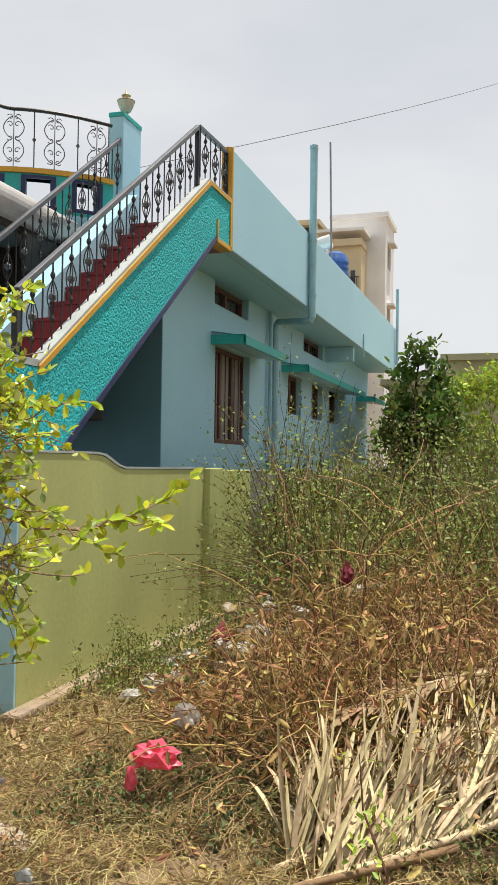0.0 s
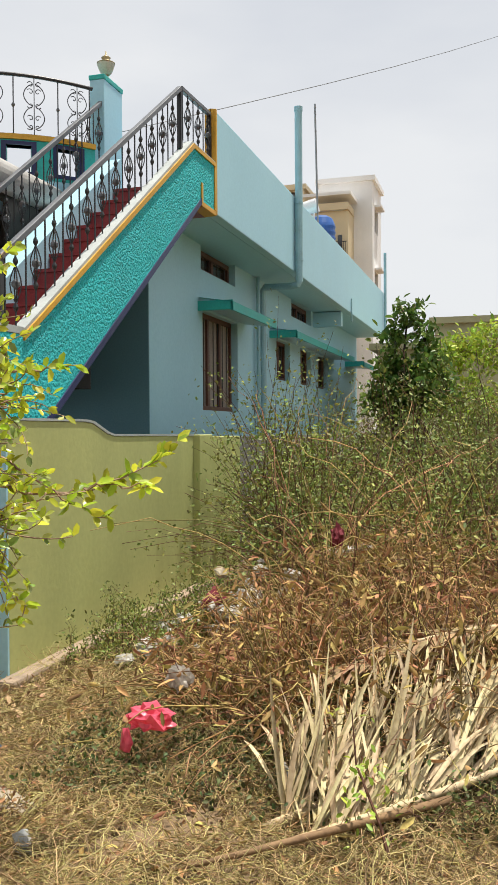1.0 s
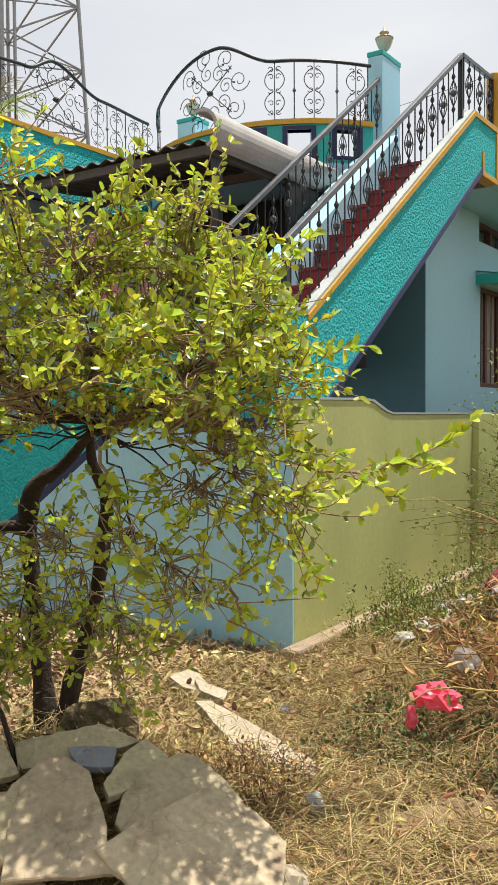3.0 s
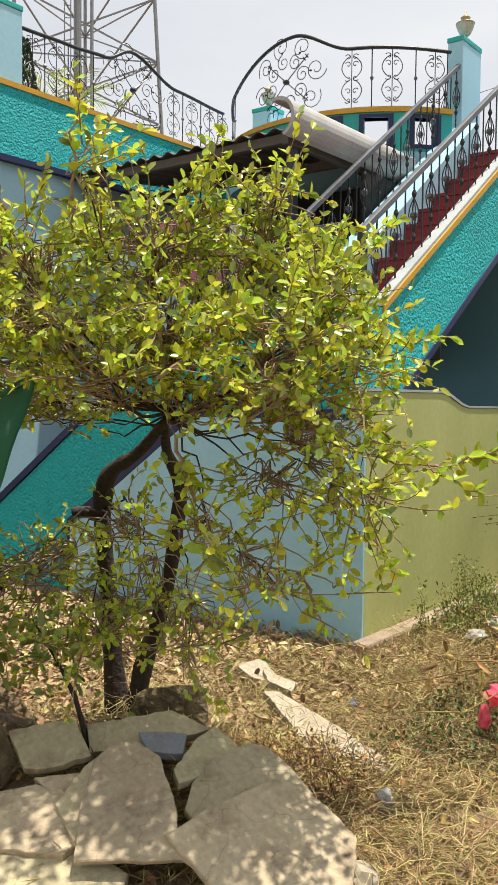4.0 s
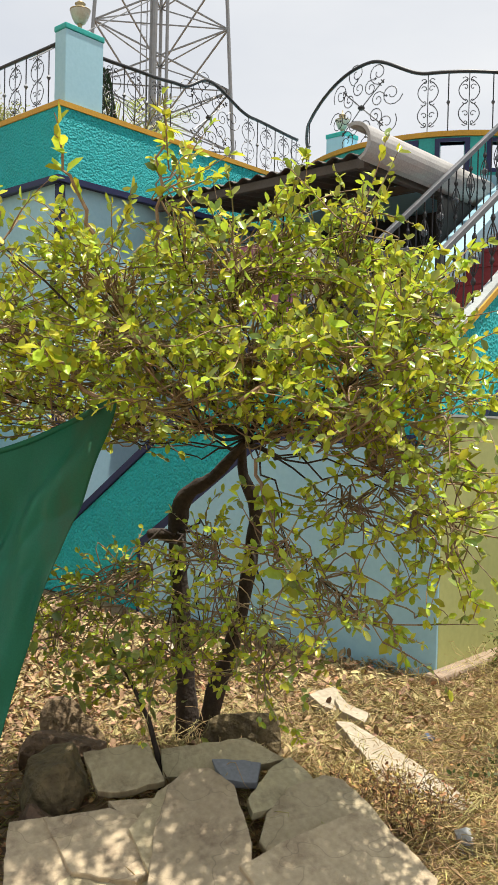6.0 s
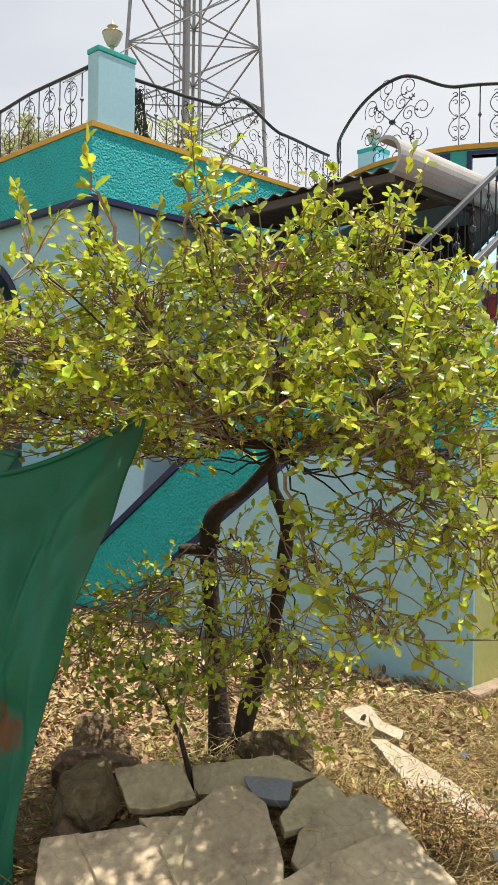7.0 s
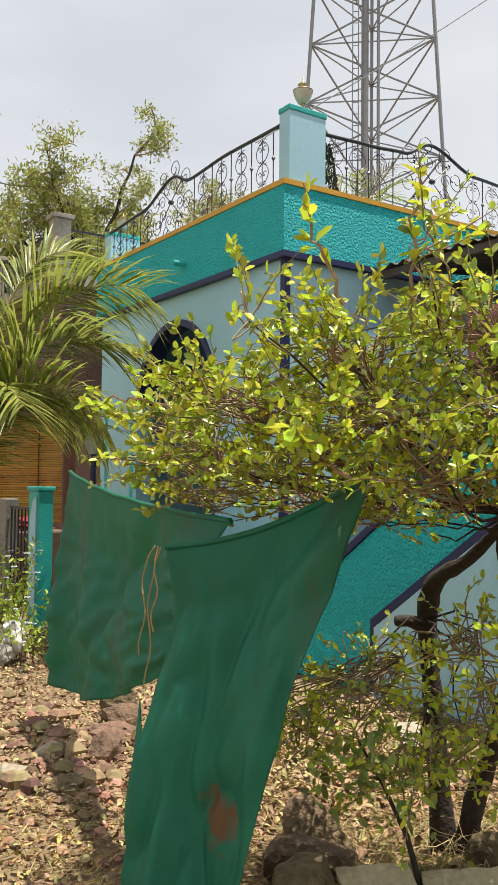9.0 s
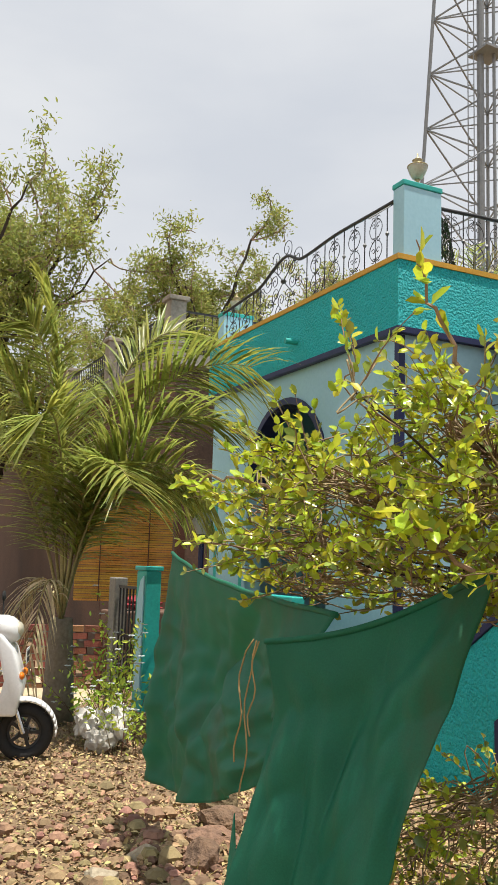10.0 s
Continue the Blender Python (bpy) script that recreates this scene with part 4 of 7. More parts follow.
# lobes of the crown: sideways, depth, height; radii; twigs
LOBES = [
    (-0.65, 3.05, 1.96, 0.25, 0.38, 0.15, 95), (-0.23, 3.1, 1.99, 0.28, 0.38, 0.18, 105), (0.15, 3.25, 2.02, 0.26, 0.38, 0.18, 90), (0.35, 2.9, 1.82, 0.2, 0.35, 0.15, 65),
    (-0.55, 2.95, 1.73, 0.26, 0.4, 0.14, 85), (-0.12, 2.95, 1.71, 0.27, 0.4, 0.15, 90), (0.24, 2.73, 1.65, 0.23, 0.4, 0.15, 75), (0.47, 2.82, 1.6, 0.13, 0.3, 0.14, 34),
    (-0.02, 3.05, 1.47, 0.28, 0.35, 0.1, 56), (0.37, 2.77, 1.35, 0.18, 0.35, 0.15, 52), (0.48, 2.68, 1.17, 0.11, 0.25, 0.14, 26), (0.23, 2.9, 1.17, 0.23, 0.35, 0.15, 32),
    (-0.01, 2.72, 1.06, 0.07, 0.15, 0.1, 16), (0.21, 2.64, 0.89, 0.24, 0.35, 0.11, 30), (-0.22, 3.3, 0.72, 0.22, 0.35, 0.12, 32), (-0.69, 3.4, 0.79, 0.28, 0.35, 0.15, 64),
    (-0.42, 3.2, 0.6, 0.22, 0.3, 0.09, 22), (-0.8, 3.3, 1.48, 0.22, 0.35, 0.08, 34), (-0.41, 2.75, 2.2, 0.06, 0.12, 0.1, 10), (-0.04, 3.1, 2.2, 0.1, 0.25, 0.07, 14),
    (0.19, 2.82, 2.11, 0.11, 0.25, 0.07, 14), (-1.38, 3.3, 1.74, 0.16, 0.35, 0.1, 40), (-1.06, 3.05, 1.8, 0.25, 0.4, 0.12, 76), (-1.18, 3.2, 1.6, 0.28, 0.35, 0.08, 62),
    (-0.76, 3.05, 1.64, 0.22, 0.35, 0.08, 48), (-0.86, 2.6, 2.0, 0.05, 0.1, 0.1, 8), (-0.6, 3.5, 1.44, 0.26, 0.2, 0.06, 34), (-1.3, 3.5, 1.48, 0.2, 0.2, 0.05, 24),
    (-0.95, 3.55, 1.46, 0.26, 0.2, 0.05, 30), (-0.52, 3.4, 0.52, 0.2, 0.25, 0.09, 12), (-0.95, 3.6, 0.6, 0.24, 0.3, 0.14, 40), (-0.35, 2.85, 1.55, 0.3, 0.25, 0.08, 40),
    (0.22, 2.6, 1.5, 0.24, 0.25, 0.08, 34), (-0.3, 3.2, 0.98, 0.22, 0.25, 0.12, 24), (-0.08, 3.1, 0.62, 0.22, 0.25, 0.1, 22),
]
twP, twR, lfs = [], [], []
for li, (s, d, z, rs, rd, rz, cnt) in enumerate(LOBES):
    c = spot(s, d, z)
    src = forkA if s < 0.05 else forkB
    mid = (src + c) / 2 + np.array([0, 0, -0.08 if z > 1.3 else 0.0]) + rng.normal(0, 0.06, 3)
    if z < 1.0:
        src = pA[13] if s < -0.1 else pB[15]
    path = bezier(src[None], mid[None], c[None], 9)[0] + np.concatenate([np.zeros((1, 3)), rng.normal(0, 0.014, (8, 3))])
    q = Acc()
    q.tube(path, [(0.009 if z > 1.5 else 0.005) * (1 - 0.09 * i) for i in range(9)], 6)
    part("limb", q, M_BARK, lime, smooth=True)
    # twigs
    dirs = unit(rng.normal(size=(cnt, 3)) * [1, 1, 0.9] + [0, 0, 0.28])
    r = rng.uniform(0.25, 0.80, (cnt, 1)) ** 0.8
    off = dirs * r
    st = c + off[:, :1] * RT * rs + off[:, 1:2] * FW * rd + off[:, 2:] * np.array([0, 0, rz])
    # thin branch from the limb to the twig's start
    near = path[rng.integers(6, 9, cnt)]
    bm_ = (near + st) / 2 + rng.normal(0, 0.09, (cnt, 3)) + [0, 0, 0.03]
    twP.append(bezier(near, bm_, st, 6)), twR.append(np.linspace(0.003, 0.0022, 6)[None].repeat(cnt, 0))
    out = dirs[:, :1] * RT * rs + dirs[:, 1:2] * FW * rd + dirs[:, 2:] * np.array([0, 0, rz])
    out = unit(unit(out) + rng.normal(0, 0.35, (cnt, 3)) + [0, 0, 0.25 if z > 1.3 else -0.05])
    if s < -0.85:
        out[:, 2] = np.maximum(out[:, 2], -0.12)
    ln = rng.uniform(0.10, 0.27, (cnt, 1))
    en = st + out * ln
    tw = bezier(st, st + out * ln * 0.5 + rng.normal(0, 0.03, (cnt, 3)), en + [0, 0, -0.02], 6)
    twP.append(tw), twR.append(np.linspace(0.003, 0.0012, 6)[None].repeat(cnt, 0))
    m = 14 if z > 1.55 else 11
    tt = rng.uniform(0.05, 1.0, (cnt, m))
    tt[:, -2:] = 1.0
    i0 = np.clip((tt * 5).astype(int), 0, 4)
    fr = (tt * 5 - i0)[..., None]
    rows = np.arange(cnt)[:, None]
    P = tw[rows, i0] * (1 - fr) + tw[rows, i0 + 1] * fr
    axis = unit(tw[rows, i0 + 1] - tw[rows, i0])
    D = unit(axis * 0.7 + rng.normal(0, 0.7, (cnt, m, 3)) + [0, 0, 0.1])
    N = unit(rng.normal(0, 0.62, (cnt, m, 3)) + [0.28, -0.32, 0.75])
    L = rng.uniform(0.020, 0.046, (cnt, m)) * (1.0 if z > 1.0 else 0.85)
    lfs.append((P.reshape(-1, 3), D.reshape(-1, 3), N.reshape(-1, 3), L.ravel()))
cat = lambda q, i: np.concatenate([e[i] for e in q])
Lg = [cat(lfs, i) for i in range(4)]
kind_of = np.repeat(rng.random(len(Lg[0]) // 5 + 1), 5)[:len(Lg[0])] * 0.7 + rng.random(len(Lg[0])) * 0.3
tagged(bulk("twig", [tube_geo(np.concatenate(twP), np.concatenate(twR), 4)], [M_TWIG], lime, "tangle of thin grey twigs"), kind="stuff")
young, old = kind_of < 0.66, kind_of > 0.96
pick = [young, ~young & ~old, old]
tagged(bulk("crown", [leaf_geo(Lg[0][k], Lg[1][k], Lg[2][k], Lg[3][k], Lg[3][k] * 0.54) for k in pick], [M_LEAF, M_LEAF2, M_LEAF3], lime, "yellow-green oval leaves"), kind="stuff")
# one long branch that reaches in front of the green wall, and the tall shoots with large leaves
def spray(points, n, size, seed, width=0.55, mats=None):
    r2 = np.random.default_rng(seed)
    p = [np.array(q, float) for q in points]
    path = bezier(p[0][None], p[1][None], p[2][None], 14)[0] + r2.normal(0, 0.008, (14, 3))
    q = Acc()
    q.tube(path, [0.007 - 0.0004 * i for i in range(14)], 5)
    br = part("branch", q, M_TWIG, lime)
    t = r2.uniform(0.15, 1.0, n)
    i0 = np.clip((t * 13).astype(int), 0, 12)
    P = path[i0] + (path[i0 + 1] - path[i0]) * (t * 13 - i0)[:, None]
    ax = unit(path[i0 + 1] - path[i0])
    D = unit(ax * 0.6 + r2.normal(0, 0.7, (n, 3)) + [0, 0, 0.15])
    N = unit(r2.normal(0, 0.5, (n, 3)) + [0.2, -0.2, 0.9])
    L = r2.uniform(0.6, 1.1, n) * size
    tagged(bulk("leaves", [leaf_geo(P, D, N, L, L * width)], [mats or M_LEAF], br), kind="stuff")


spray([spot(0.36, 3.1, 1.38), spot(0.86, 3.05, 1.10), spot(1.26, 3.1, 1.45)], 52, 0.070, 3)
spray([spot(0.74, 3.05, 1.25), spot(0.95, 3.03, 1.31), spot(1.08, 3.0, 1.27)], 24, 0.064, 4)
spray([spot(0.42, 3.1, 1.50), spot(0.70, 3.0, 1.28), spot(0.92, 3.0, 1.16)], 34, 0.062, 14)
spray([spot(0.42, 3.1, 1.66), spot(0.68, 3.05, 1.70), spot(0.84, 3.0, 1.70)], 30, 0.06, 5)
spray([spot(0.42, 3.1, 1.16), spot(0.58, 3.05, 1.03), spot(0.64, 3.0, 0.85)], 26, 0.058, 15)
spray([spot(0.38, 3.15, 1.90), spot(0.52, 3.1, 2.0), spot(0.60, 3.1, 2.10)], 26, 0.06, 16)
spray([spot(-0.45, 2.8, 2.0), spot(-0.42, 2.72, 2.25), spot(-0.40, 2.7, 2.44)], 24, 0.062, 6)
spray([spot(-0.62, 2.7, 2.05), spot(-0.70, 2.6, 2.28), spot(-0.72, 2.6, 2.38)], 13, 0.065, 7)
spray([spot(-0.04, 3.1, 2.1), spot(-0.03, 3.1, 2.25), spot(-0.02, 3.1, 2.36)], 26, 0.06, 8)
spray([spot(-1.3, 3.1, 1.8), spot(-1.5, 3.05, 1.84), spot(-1.66, 3.1, 1.80)], 30, 0.065, 9)
spray([spot(-0.15, 2.7, 1.55), spot(0.08, 2.65, 1.72), spot(0.10, 2.6, 1.77)], 20, 0.078, 10)
spray([spot(-0.12, 2.9, 1.35), spot(-0.03, 2.75, 1.10), spot(0.0, 2.7, 0.98)], 32, 0.07, 11)
spray([spot(-0.60, 2.7, 1.55), spot(-0.72, 2.6, 1.66), spot(-0.74, 2.55, 1.70)], 20, 0.078, 17)
spray([spot(0.30, 2.9, 0.90), spot(0.34, 2.7, 0.80), spot(0.36, 2.65, 0.78)], 16, 0.065, 18)
# slim young stem with a few leaves at the slabs
sap = thing("sapling", (-2.45, 2.06, 0.1), "thin dark sapling with a few pale leaves among the slabs", "sapling")
q = Acc()
q.tube([(-2.44, 2.05, 0.10), (-2.46, 2.06, 0.24), (-2.53, 2.06, 0.40), (-2.62, 2.05, 0.52), (-2.72, 2.02, 0.66)], [0.012, 0.011, 0.009, 0.006, 0.003], 7)
part("stem", q, M_BARK, sap, smooth=True)
n = 130
P = np.array([-2.68, 2.06, 0.60]) + rng.normal(0, 1, (n, 3)) * [0.13, 0.12, 0.08]
L = rng.uniform(0.04, 0.08, n)
bulk("leaves", [leaf_geo(P, rng.normal(0, 1, (n, 3)), unit(rng.normal(0, 0.4, (n, 3)) + [0, 0, 1]), L, L * 0.45)], [M_LEAF2], sap)

# ---- wild growth on the right ----
M_DRY = mat("dry_stem", (0.42, 0.28, 0.11), (0.17, 0.10, 0.05), rough=0.9, scale=2, fine=40, bump=0.2, per="island", spread=0.5)
M_DRYB = mat("brown_stem", (0.15, 0.085, 0.045), (0.07, 0.04, 0.024), rough=0.9, scale=2, fine=40, bump=0.2, per="island", spread=0.5)
M_DRYL = mat("dry_leaf", (0.46, 0.30, 0.11), (0.18, 0.10, 0.045), rough=0.85, scale=3, fine=40, bump=0.2, per="island", spread=0.5, trans=0.1)
M_WEED = mat("weed_leaf", (0.24, 0.28, 0.06), (0.10, 0.13, 0.035), rough=0.6, scale=1.5, fine=30, bump=0.1, per="island", spread=0.5, trans=0.2)
M_CREEP = mat("creeper_leaf", (0.12, 0.15, 0.04), (0.05, 0.07, 0.022), rough=0.6, scale=1.5, fine=30, bump=0.1, per="island", spread=0.5, trans=0.15)
M_STRAW = mat("straw", (0.48, 0.38, 0.175), (0.26, 0.195, 0.085), rough=0.9, scale=1.2, fine=40, bump=0.1, per="island", spread=0.4)
M_FRESH = mat("fresh_leaf", (0.42, 0.52, 0.07), (0.22, 0.33, 0.04), rough=0.45, scale=2, fine=30, bump=0.1, per="island", spread=0.35, trans=0.35)


def stems(n, xr, yr, length, lean, rad, seed, k=7, h0=0.0, mask=None):
    r2 = np.random.default_rng(seed)
    x, y = r2.uniform(*xr, n), r2.uniform(*yr, n)
    if mask:
        ok = np.array([mask(a, c) for a, c in zip(x, y)])
        x, y = x[ok], y[ok]
        n = len(x)
    z = gz_many(zip(x, y)) + r2.uniform(0, 1, n) * h0
    a = np.stack([x, y, z], 1)
    az = r2.uniform(0, 2 * np.pi, n)
    hd = np.stack([np.cos(az), np.sin(az), np.zeros(n)], 1)
    ln = r2.uniform(*length, n)[:, None] * np.array([0.95 + 0.75 * noise.noise((p_ * 0.9, q_ * 0.9, seed * 0.1)) for p_, q_ in zip(x, y)])[:, None]
    le = r2.uniform(*lean, n)[:, None]
    up = np.array([0, 0, 1.0])
    mid = a + ln * (up * (1 - le * 0.5) * 0.6 + hd * le * 0.35)
    end = a + ln * (up * (1 - le) + hd * le)
    end[:, 2] = np.maximum(end[:, 2], a[:, 2] * 0 + 0.03)
    p = bezier(a, mid, end, k) + r2.normal(0, 0.022, (n, k, 3)) * np.linspace(0, 1, k)[None, :, None]
    R = r2.uniform(*rad, n)[:, None] * np.linspace(1, 0.4, k)[None]
    return p, R


def leaves_on(paths, per, size, seed, lo=0.25, spread=0.03, width=0.45, up=0.6):
    r2 = np.random.default_rng(seed)
    n, k, _ = paths.shape
    t = r2.uniform(lo, 1, (n, per)) * (k - 1)
    i0 = np.clip(t.astype(int), 0, k - 2)
    rr = np.arange(n)[:, None]
    fr = (t - i0)[..., None]
    P = paths[rr, i0] * (1 - fr) + paths[rr, i0 + 1] * fr + r2.normal(0, spread, (n, per, 3))
    P = P.reshape(-1, 3)
    D = r2.normal(0, 1, P.shape)
    N = unit(r2.normal(0, 0.7, P.shape) + [0, 0, up])
    L = r2.uniform(*size, len(P))
    return leaf_geo(P, D, N, L, L * width)


def in_mound(x, y):
    if math.hypot((x + 1.75) / 0.34, (y - 5.3) / 0.5) < 1:
        return False
    return ((x + 0.45) / 1.45) ** 2 + ((y - 4.75) / 1.15) ** 2 < 1 + 0.5 * noise.noise((x * 2, y * 2, 4))


# dry tangle of the near mound
p1, r1 = stems(3400, (-2.0, 1.4), (3.5, 6.0), (0.35, 0.95), (0.3, 0.95), (0.002, 0.0062), 21, k=9, mask=in_mound)
p2, r2_ = stems(500, (-2.0, 1.4), (3.7, 6.0), (0.4, 0.9), (0.05, 0.6), (0.002, 0.004), 22, mask=in_mound)
tagged(bulk("dry_weeds", [tube_geo(p1, r1), tube_geo(p2, r2_), leaves_on(p1, 4, (0.03, 0.085), 23, 0.2, 0.03, 0.28, 0.0)], [M_DRY, M_DRYB, M_DRYL]),
       "tangled heap of dry straw-coloured weeds and curled leaves", "dry weeds", kind="stuff")
# dark green creepers at the foot of the mound
p3, r3 = stems(1500, (-1.9, 1.6), (3.15, 4.2), (0.10, 0.32), (0.4, 0.95), (0.0015, 0.003), 24)
tagged(bulk("creepers", [tube_geo(p3, r3), leaves_on(p3, 7, (0.014, 0.032), 25, 0.1, 0.025, 0.55)], [M_DRYB, M_CREEP]), "low dark green creeping weeds", "weeds", kind="stuff")


# thicket behind
def in_thicket(x, y):
    edge = max(-2.4, -1.42 - 0.34 * (y - 5.6))
    return x > edge and noise.noise((x * 1.1, y * 0.9, 7)) > -0.35


p4, r4 = stems(2900, (-2.6, 2.6), (5.7, 8.2), (0.8, 1.75), (0.15, 0.85), (0.0025, 0.006), 26, mask=in_thicket)
p5, r5 = stems(2900, (-2.55, 2.6), (7.4, 12.0), (1.4, 2.65), (0.1, 0.7), (0.003, 0.007), 27, mask=in_thicket)
p6, r6 = stems(620, (-1.5, 2.2), (5.2, 8.8), (1.0, 2.3), (0.3, 0.9), (0.003, 0.007), 28, k=10)
tagged(bulk("thicket", [tube_geo(p4, r4), tube_geo(p5, r5), tube_geo(p6, r6), leaves_on(p4, 40, (0.016, 0.042), 29, 0.12, 0.06, 0.5), leaves_on(p5, 46, (0.02, 0.052), 30, 0.15, 0.09, 0.5)],
            [M_DRYB, M_DRYB, M_DRY, M_WEED, M_WEED]), "thicket of green and brown thorny weeds", "thicket", kind="stuff")
# thin feathery weed shoots by the green wall
p7, r7 = stems(210, (-2.55, -1.75), (4.75, 6.3), (0.12, 0.48), (0.05, 0.35), (0.002, 0.004), 31)
p8, r8 = stems(30, (-2.45, -1.6), (7.6, 9.4), (1.5, 2.2), (0.05, 0.35), (0.003, 0.005), 32, k=9)
tagged(bulk("wall_weeds", [tube_geo(p7, r7), tube_geo(p8, r8), leaves_on(p7, 40, (0.012, 0.032), 33, 0.1, 0.025), leaves_on(p8, 60, (0.015, 0.04), 34, 0.2, 0.05)],
            [M_DRYB, M_DRYB, M_WEED, M_FRESH]), "slim feathery green weeds along the wall", "weeds", kind="stuff")


M_CHIP = mat("leaf_chip", (0.42, 0.31, 0.16), (0.19, 0.12, 0.06), rough=0.9, scale=2, fine=30, bump=0.2, per="island", spread=0.5)


# straw and litter on the ground
def litter(n, xr, yr, size, width, seed, mask=None, tilt=0.3, lift=0.02):
    r2 = np.random.default_rng(seed)
    x, y = r2.uniform(*xr, n), r2.uniform(*yr, n)
    if mask:
        ok = np.array([mask(a, c) for a, c in zip(x, y)])
        x, y = x[ok], y[ok]
    n = len(x)
    P = np.stack([x, y, gz_many(zip(x, y)) + r2.uniform(0.004, lift, n)], 1)
    D = unit(r2.normal(0, 1, (n, 3)) * [1, 1, tilt])
    N = unit(r2.normal(0, 0.35, (n, 3)) + [0, 0, 1])
    L = r2.uniform(*size, n)
    return leaf_geo(P, D, N, L, L * width)


def in_straw(x, y):
    r = math.hypot(x + 1.3, y - 3.4)
    return noise.noise((x * 1.3, y * 1.3, 2)) > -0.42 and (r < 2.0 or noise.noise((x * 31, y * 29, 5)) > -0.5 + (r - 2.0) * 0.36)


tagged(bulk("straw_litter", [litter(60000, (-4.6, 2.6), (-0.4, 5.6), (0.03, 0.11), 0.05, 41, in_straw, 0.35, 0.05), litter(9000, (-4.6, 1.0), (1.2, 5.0), (0.02, 0.05), 0.5, 42, None, 0.5, 0.03), litter(9000, (-5.2, -2.3), (2.2, 4.5), (0.025, 0.07), 0.42, 48, None, 0.6, 0.05),
            litter(85000, (-3.0, 1.2), (1.9, 5.0), (0.025, 0.085), 0.05, 47, in_straw, 0.5, 0.05)],
            [M_STRAW, M_DRYL, M_CHIP, M_STRAW]), "flattened dry straw and fallen leaves", "litter", kind="stuff")
def in_chips(x, y):
    r = math.hypot((x + 6.3) * 0.75, y - 2.0)
    return r < 1.3 or noise.noise((x * 31, y * 29, 9)) > -0.5 + (r - 1.3) * 0.5


tagged(bulk("leaf_litter", [litter(42000, (-9.3, -3.0), (-1.5, 4.3), (0.012, 0.046), 0.5, 43, in_chips, 0.45, 0.035)], [M_CHIP]), "pale dead leaves and chips on bare earth", "litter", kind="stuff")
p9, r9 = stems(3200, (-3.3, 0.2), (2.2, 4.8), (0.12, 0.42), (0.55, 1.0), (0.0012, 0.0032), 44)
tagged(bulk("dry_grass", [tube_geo(p9, r9)], [M_STRAW]), "thin dry grass stalks", "grass", kind="stuff")
p10, r10 = stems(160, (-2.1, -1.7), (2.5, 2.95), (0.1, 0.28), (0.1, 0.7), (0.0015, 0.003), 45)
tagged(bulk("dry_herb", [tube_geo(p10, r10), leaves_on(p10, 6, (0.01, 0.025), 46, 0.2, 0.02)], [M_DRYB, M_DRYL]), "small withered brown herb", "weeds", kind="stuff")


# ---- dry palm fronds on the heap ----
M_PALMDRY = mat("dry_palm", (0.60, 0.49, 0.29), (0.36, 0.27, 0.14), rough=0.7, scale=3, fine=40, bump=0.2, per="island", spread=0.25)
M_PALM = mat("palm_leaf", (0.36, 0.40, 0.085), (0.15, 0.18, 0.045), rough=0.4, scale=2, fine=30, bump=0.1, per="island", spread=0.3, trans=0.42)
M_RACHIS = mat("palm_stalk", (0.30, 0.25, 0.10), (0.18, 0.13, 0.06), rough=0.7, scale=5, bump=0.2)


def frond(parent, pts, leaflet, n, mat_l, mat_s, seed, droop=0.5, name="frond", label="", fan=0.75, width=0.03, sides=(-1, 1), roll=0.0):
    """A feather palm leaf along a curve, with narrow folded leaflets on both sides."""
    r2 = np.random.default_rng(seed)
    p = [np.array(q, float) for q in pts]
    k = 16
    path = bezier(p[0][None], p[1][None], p[2][None], k)[0]
    q = Acc()
    q.tube(path, [0.018 - 0.001 * i for i in range(k)], 5)
    fr = part(name, q, mat_s, parent, label, smooth=True)
    t = np.linspace(0.16, 0.99, n).repeat(len(sides))
    sg = np.tile(np.array(sides), n)[:, None]
    i0 = np.clip((t * (k - 1)).astype(int), 0, k - 2)
    P = path[i0] + (path[i0 + 1] - path[i0]) * (t * (k - 1) - i0)[:, None]
    ax = unit(path[i0 + 1] - path[i0])
    sd = unit(np.cross(ax, [0, 0, 1.0]))
    sd = sd * math.cos(roll) + np.cross(sd, ax) * math.sin(roll)
    D = unit(ax * fan + sd * sg * (1 - 0.55 * t[:, None]) + [0, 0, 0.10] + r2.normal(0, 0.07 if droop > 0.15 else 0.16, (len(t), 3)))
    L = leaflet * (0.55 + 0.45 * np.sin(np.pi * np.clip(t * 0.95, 0, 1))) * r2.uniform(0.85, 1.1, len(t))
    seg = 5
    s = np.linspace(0, 1, seg)[None, :, None]
    C = P[:, None] + D[:, None] * L[:, None, None] * s - np.array([0, 0, 1.0]) * (s ** 2) * L[:, None, None] * droop * r2.uniform(0.6, 1.3, (len(t), 1, 1))
    T = unit(np.gradient(C, axis=1))
    S = unit(np.cross(T, np.array([0, 0, 1.0]) + r2.normal(0, 0.2, (len(t), 1, 3))))
    U = np.cross(S, T)
    W = width * np.array([0.55, 1.0, 0.9, 0.6, 0.06])[None, :, None]
    v = np.stack([C + S * W * 0.5 - U * W * 0.15, C, C - S * W * 0.5 - U * W * 0.15], 2)
    idx = np.arange(len(t) * seg * 3).reshape(len(t), seg, 3)
    f = np.concatenate([np.stack([idx[:, :-1, j], idx[:, :-1, j + 1], idx[:, 1:, j + 1], idx[:, 1:, j]], -1).reshape(-1, 4) for j in (0, 1)])
    tagged(bulk("leaflet", [(v.reshape(-1, 3), f)], [mat_l], fr), kind="stuff")


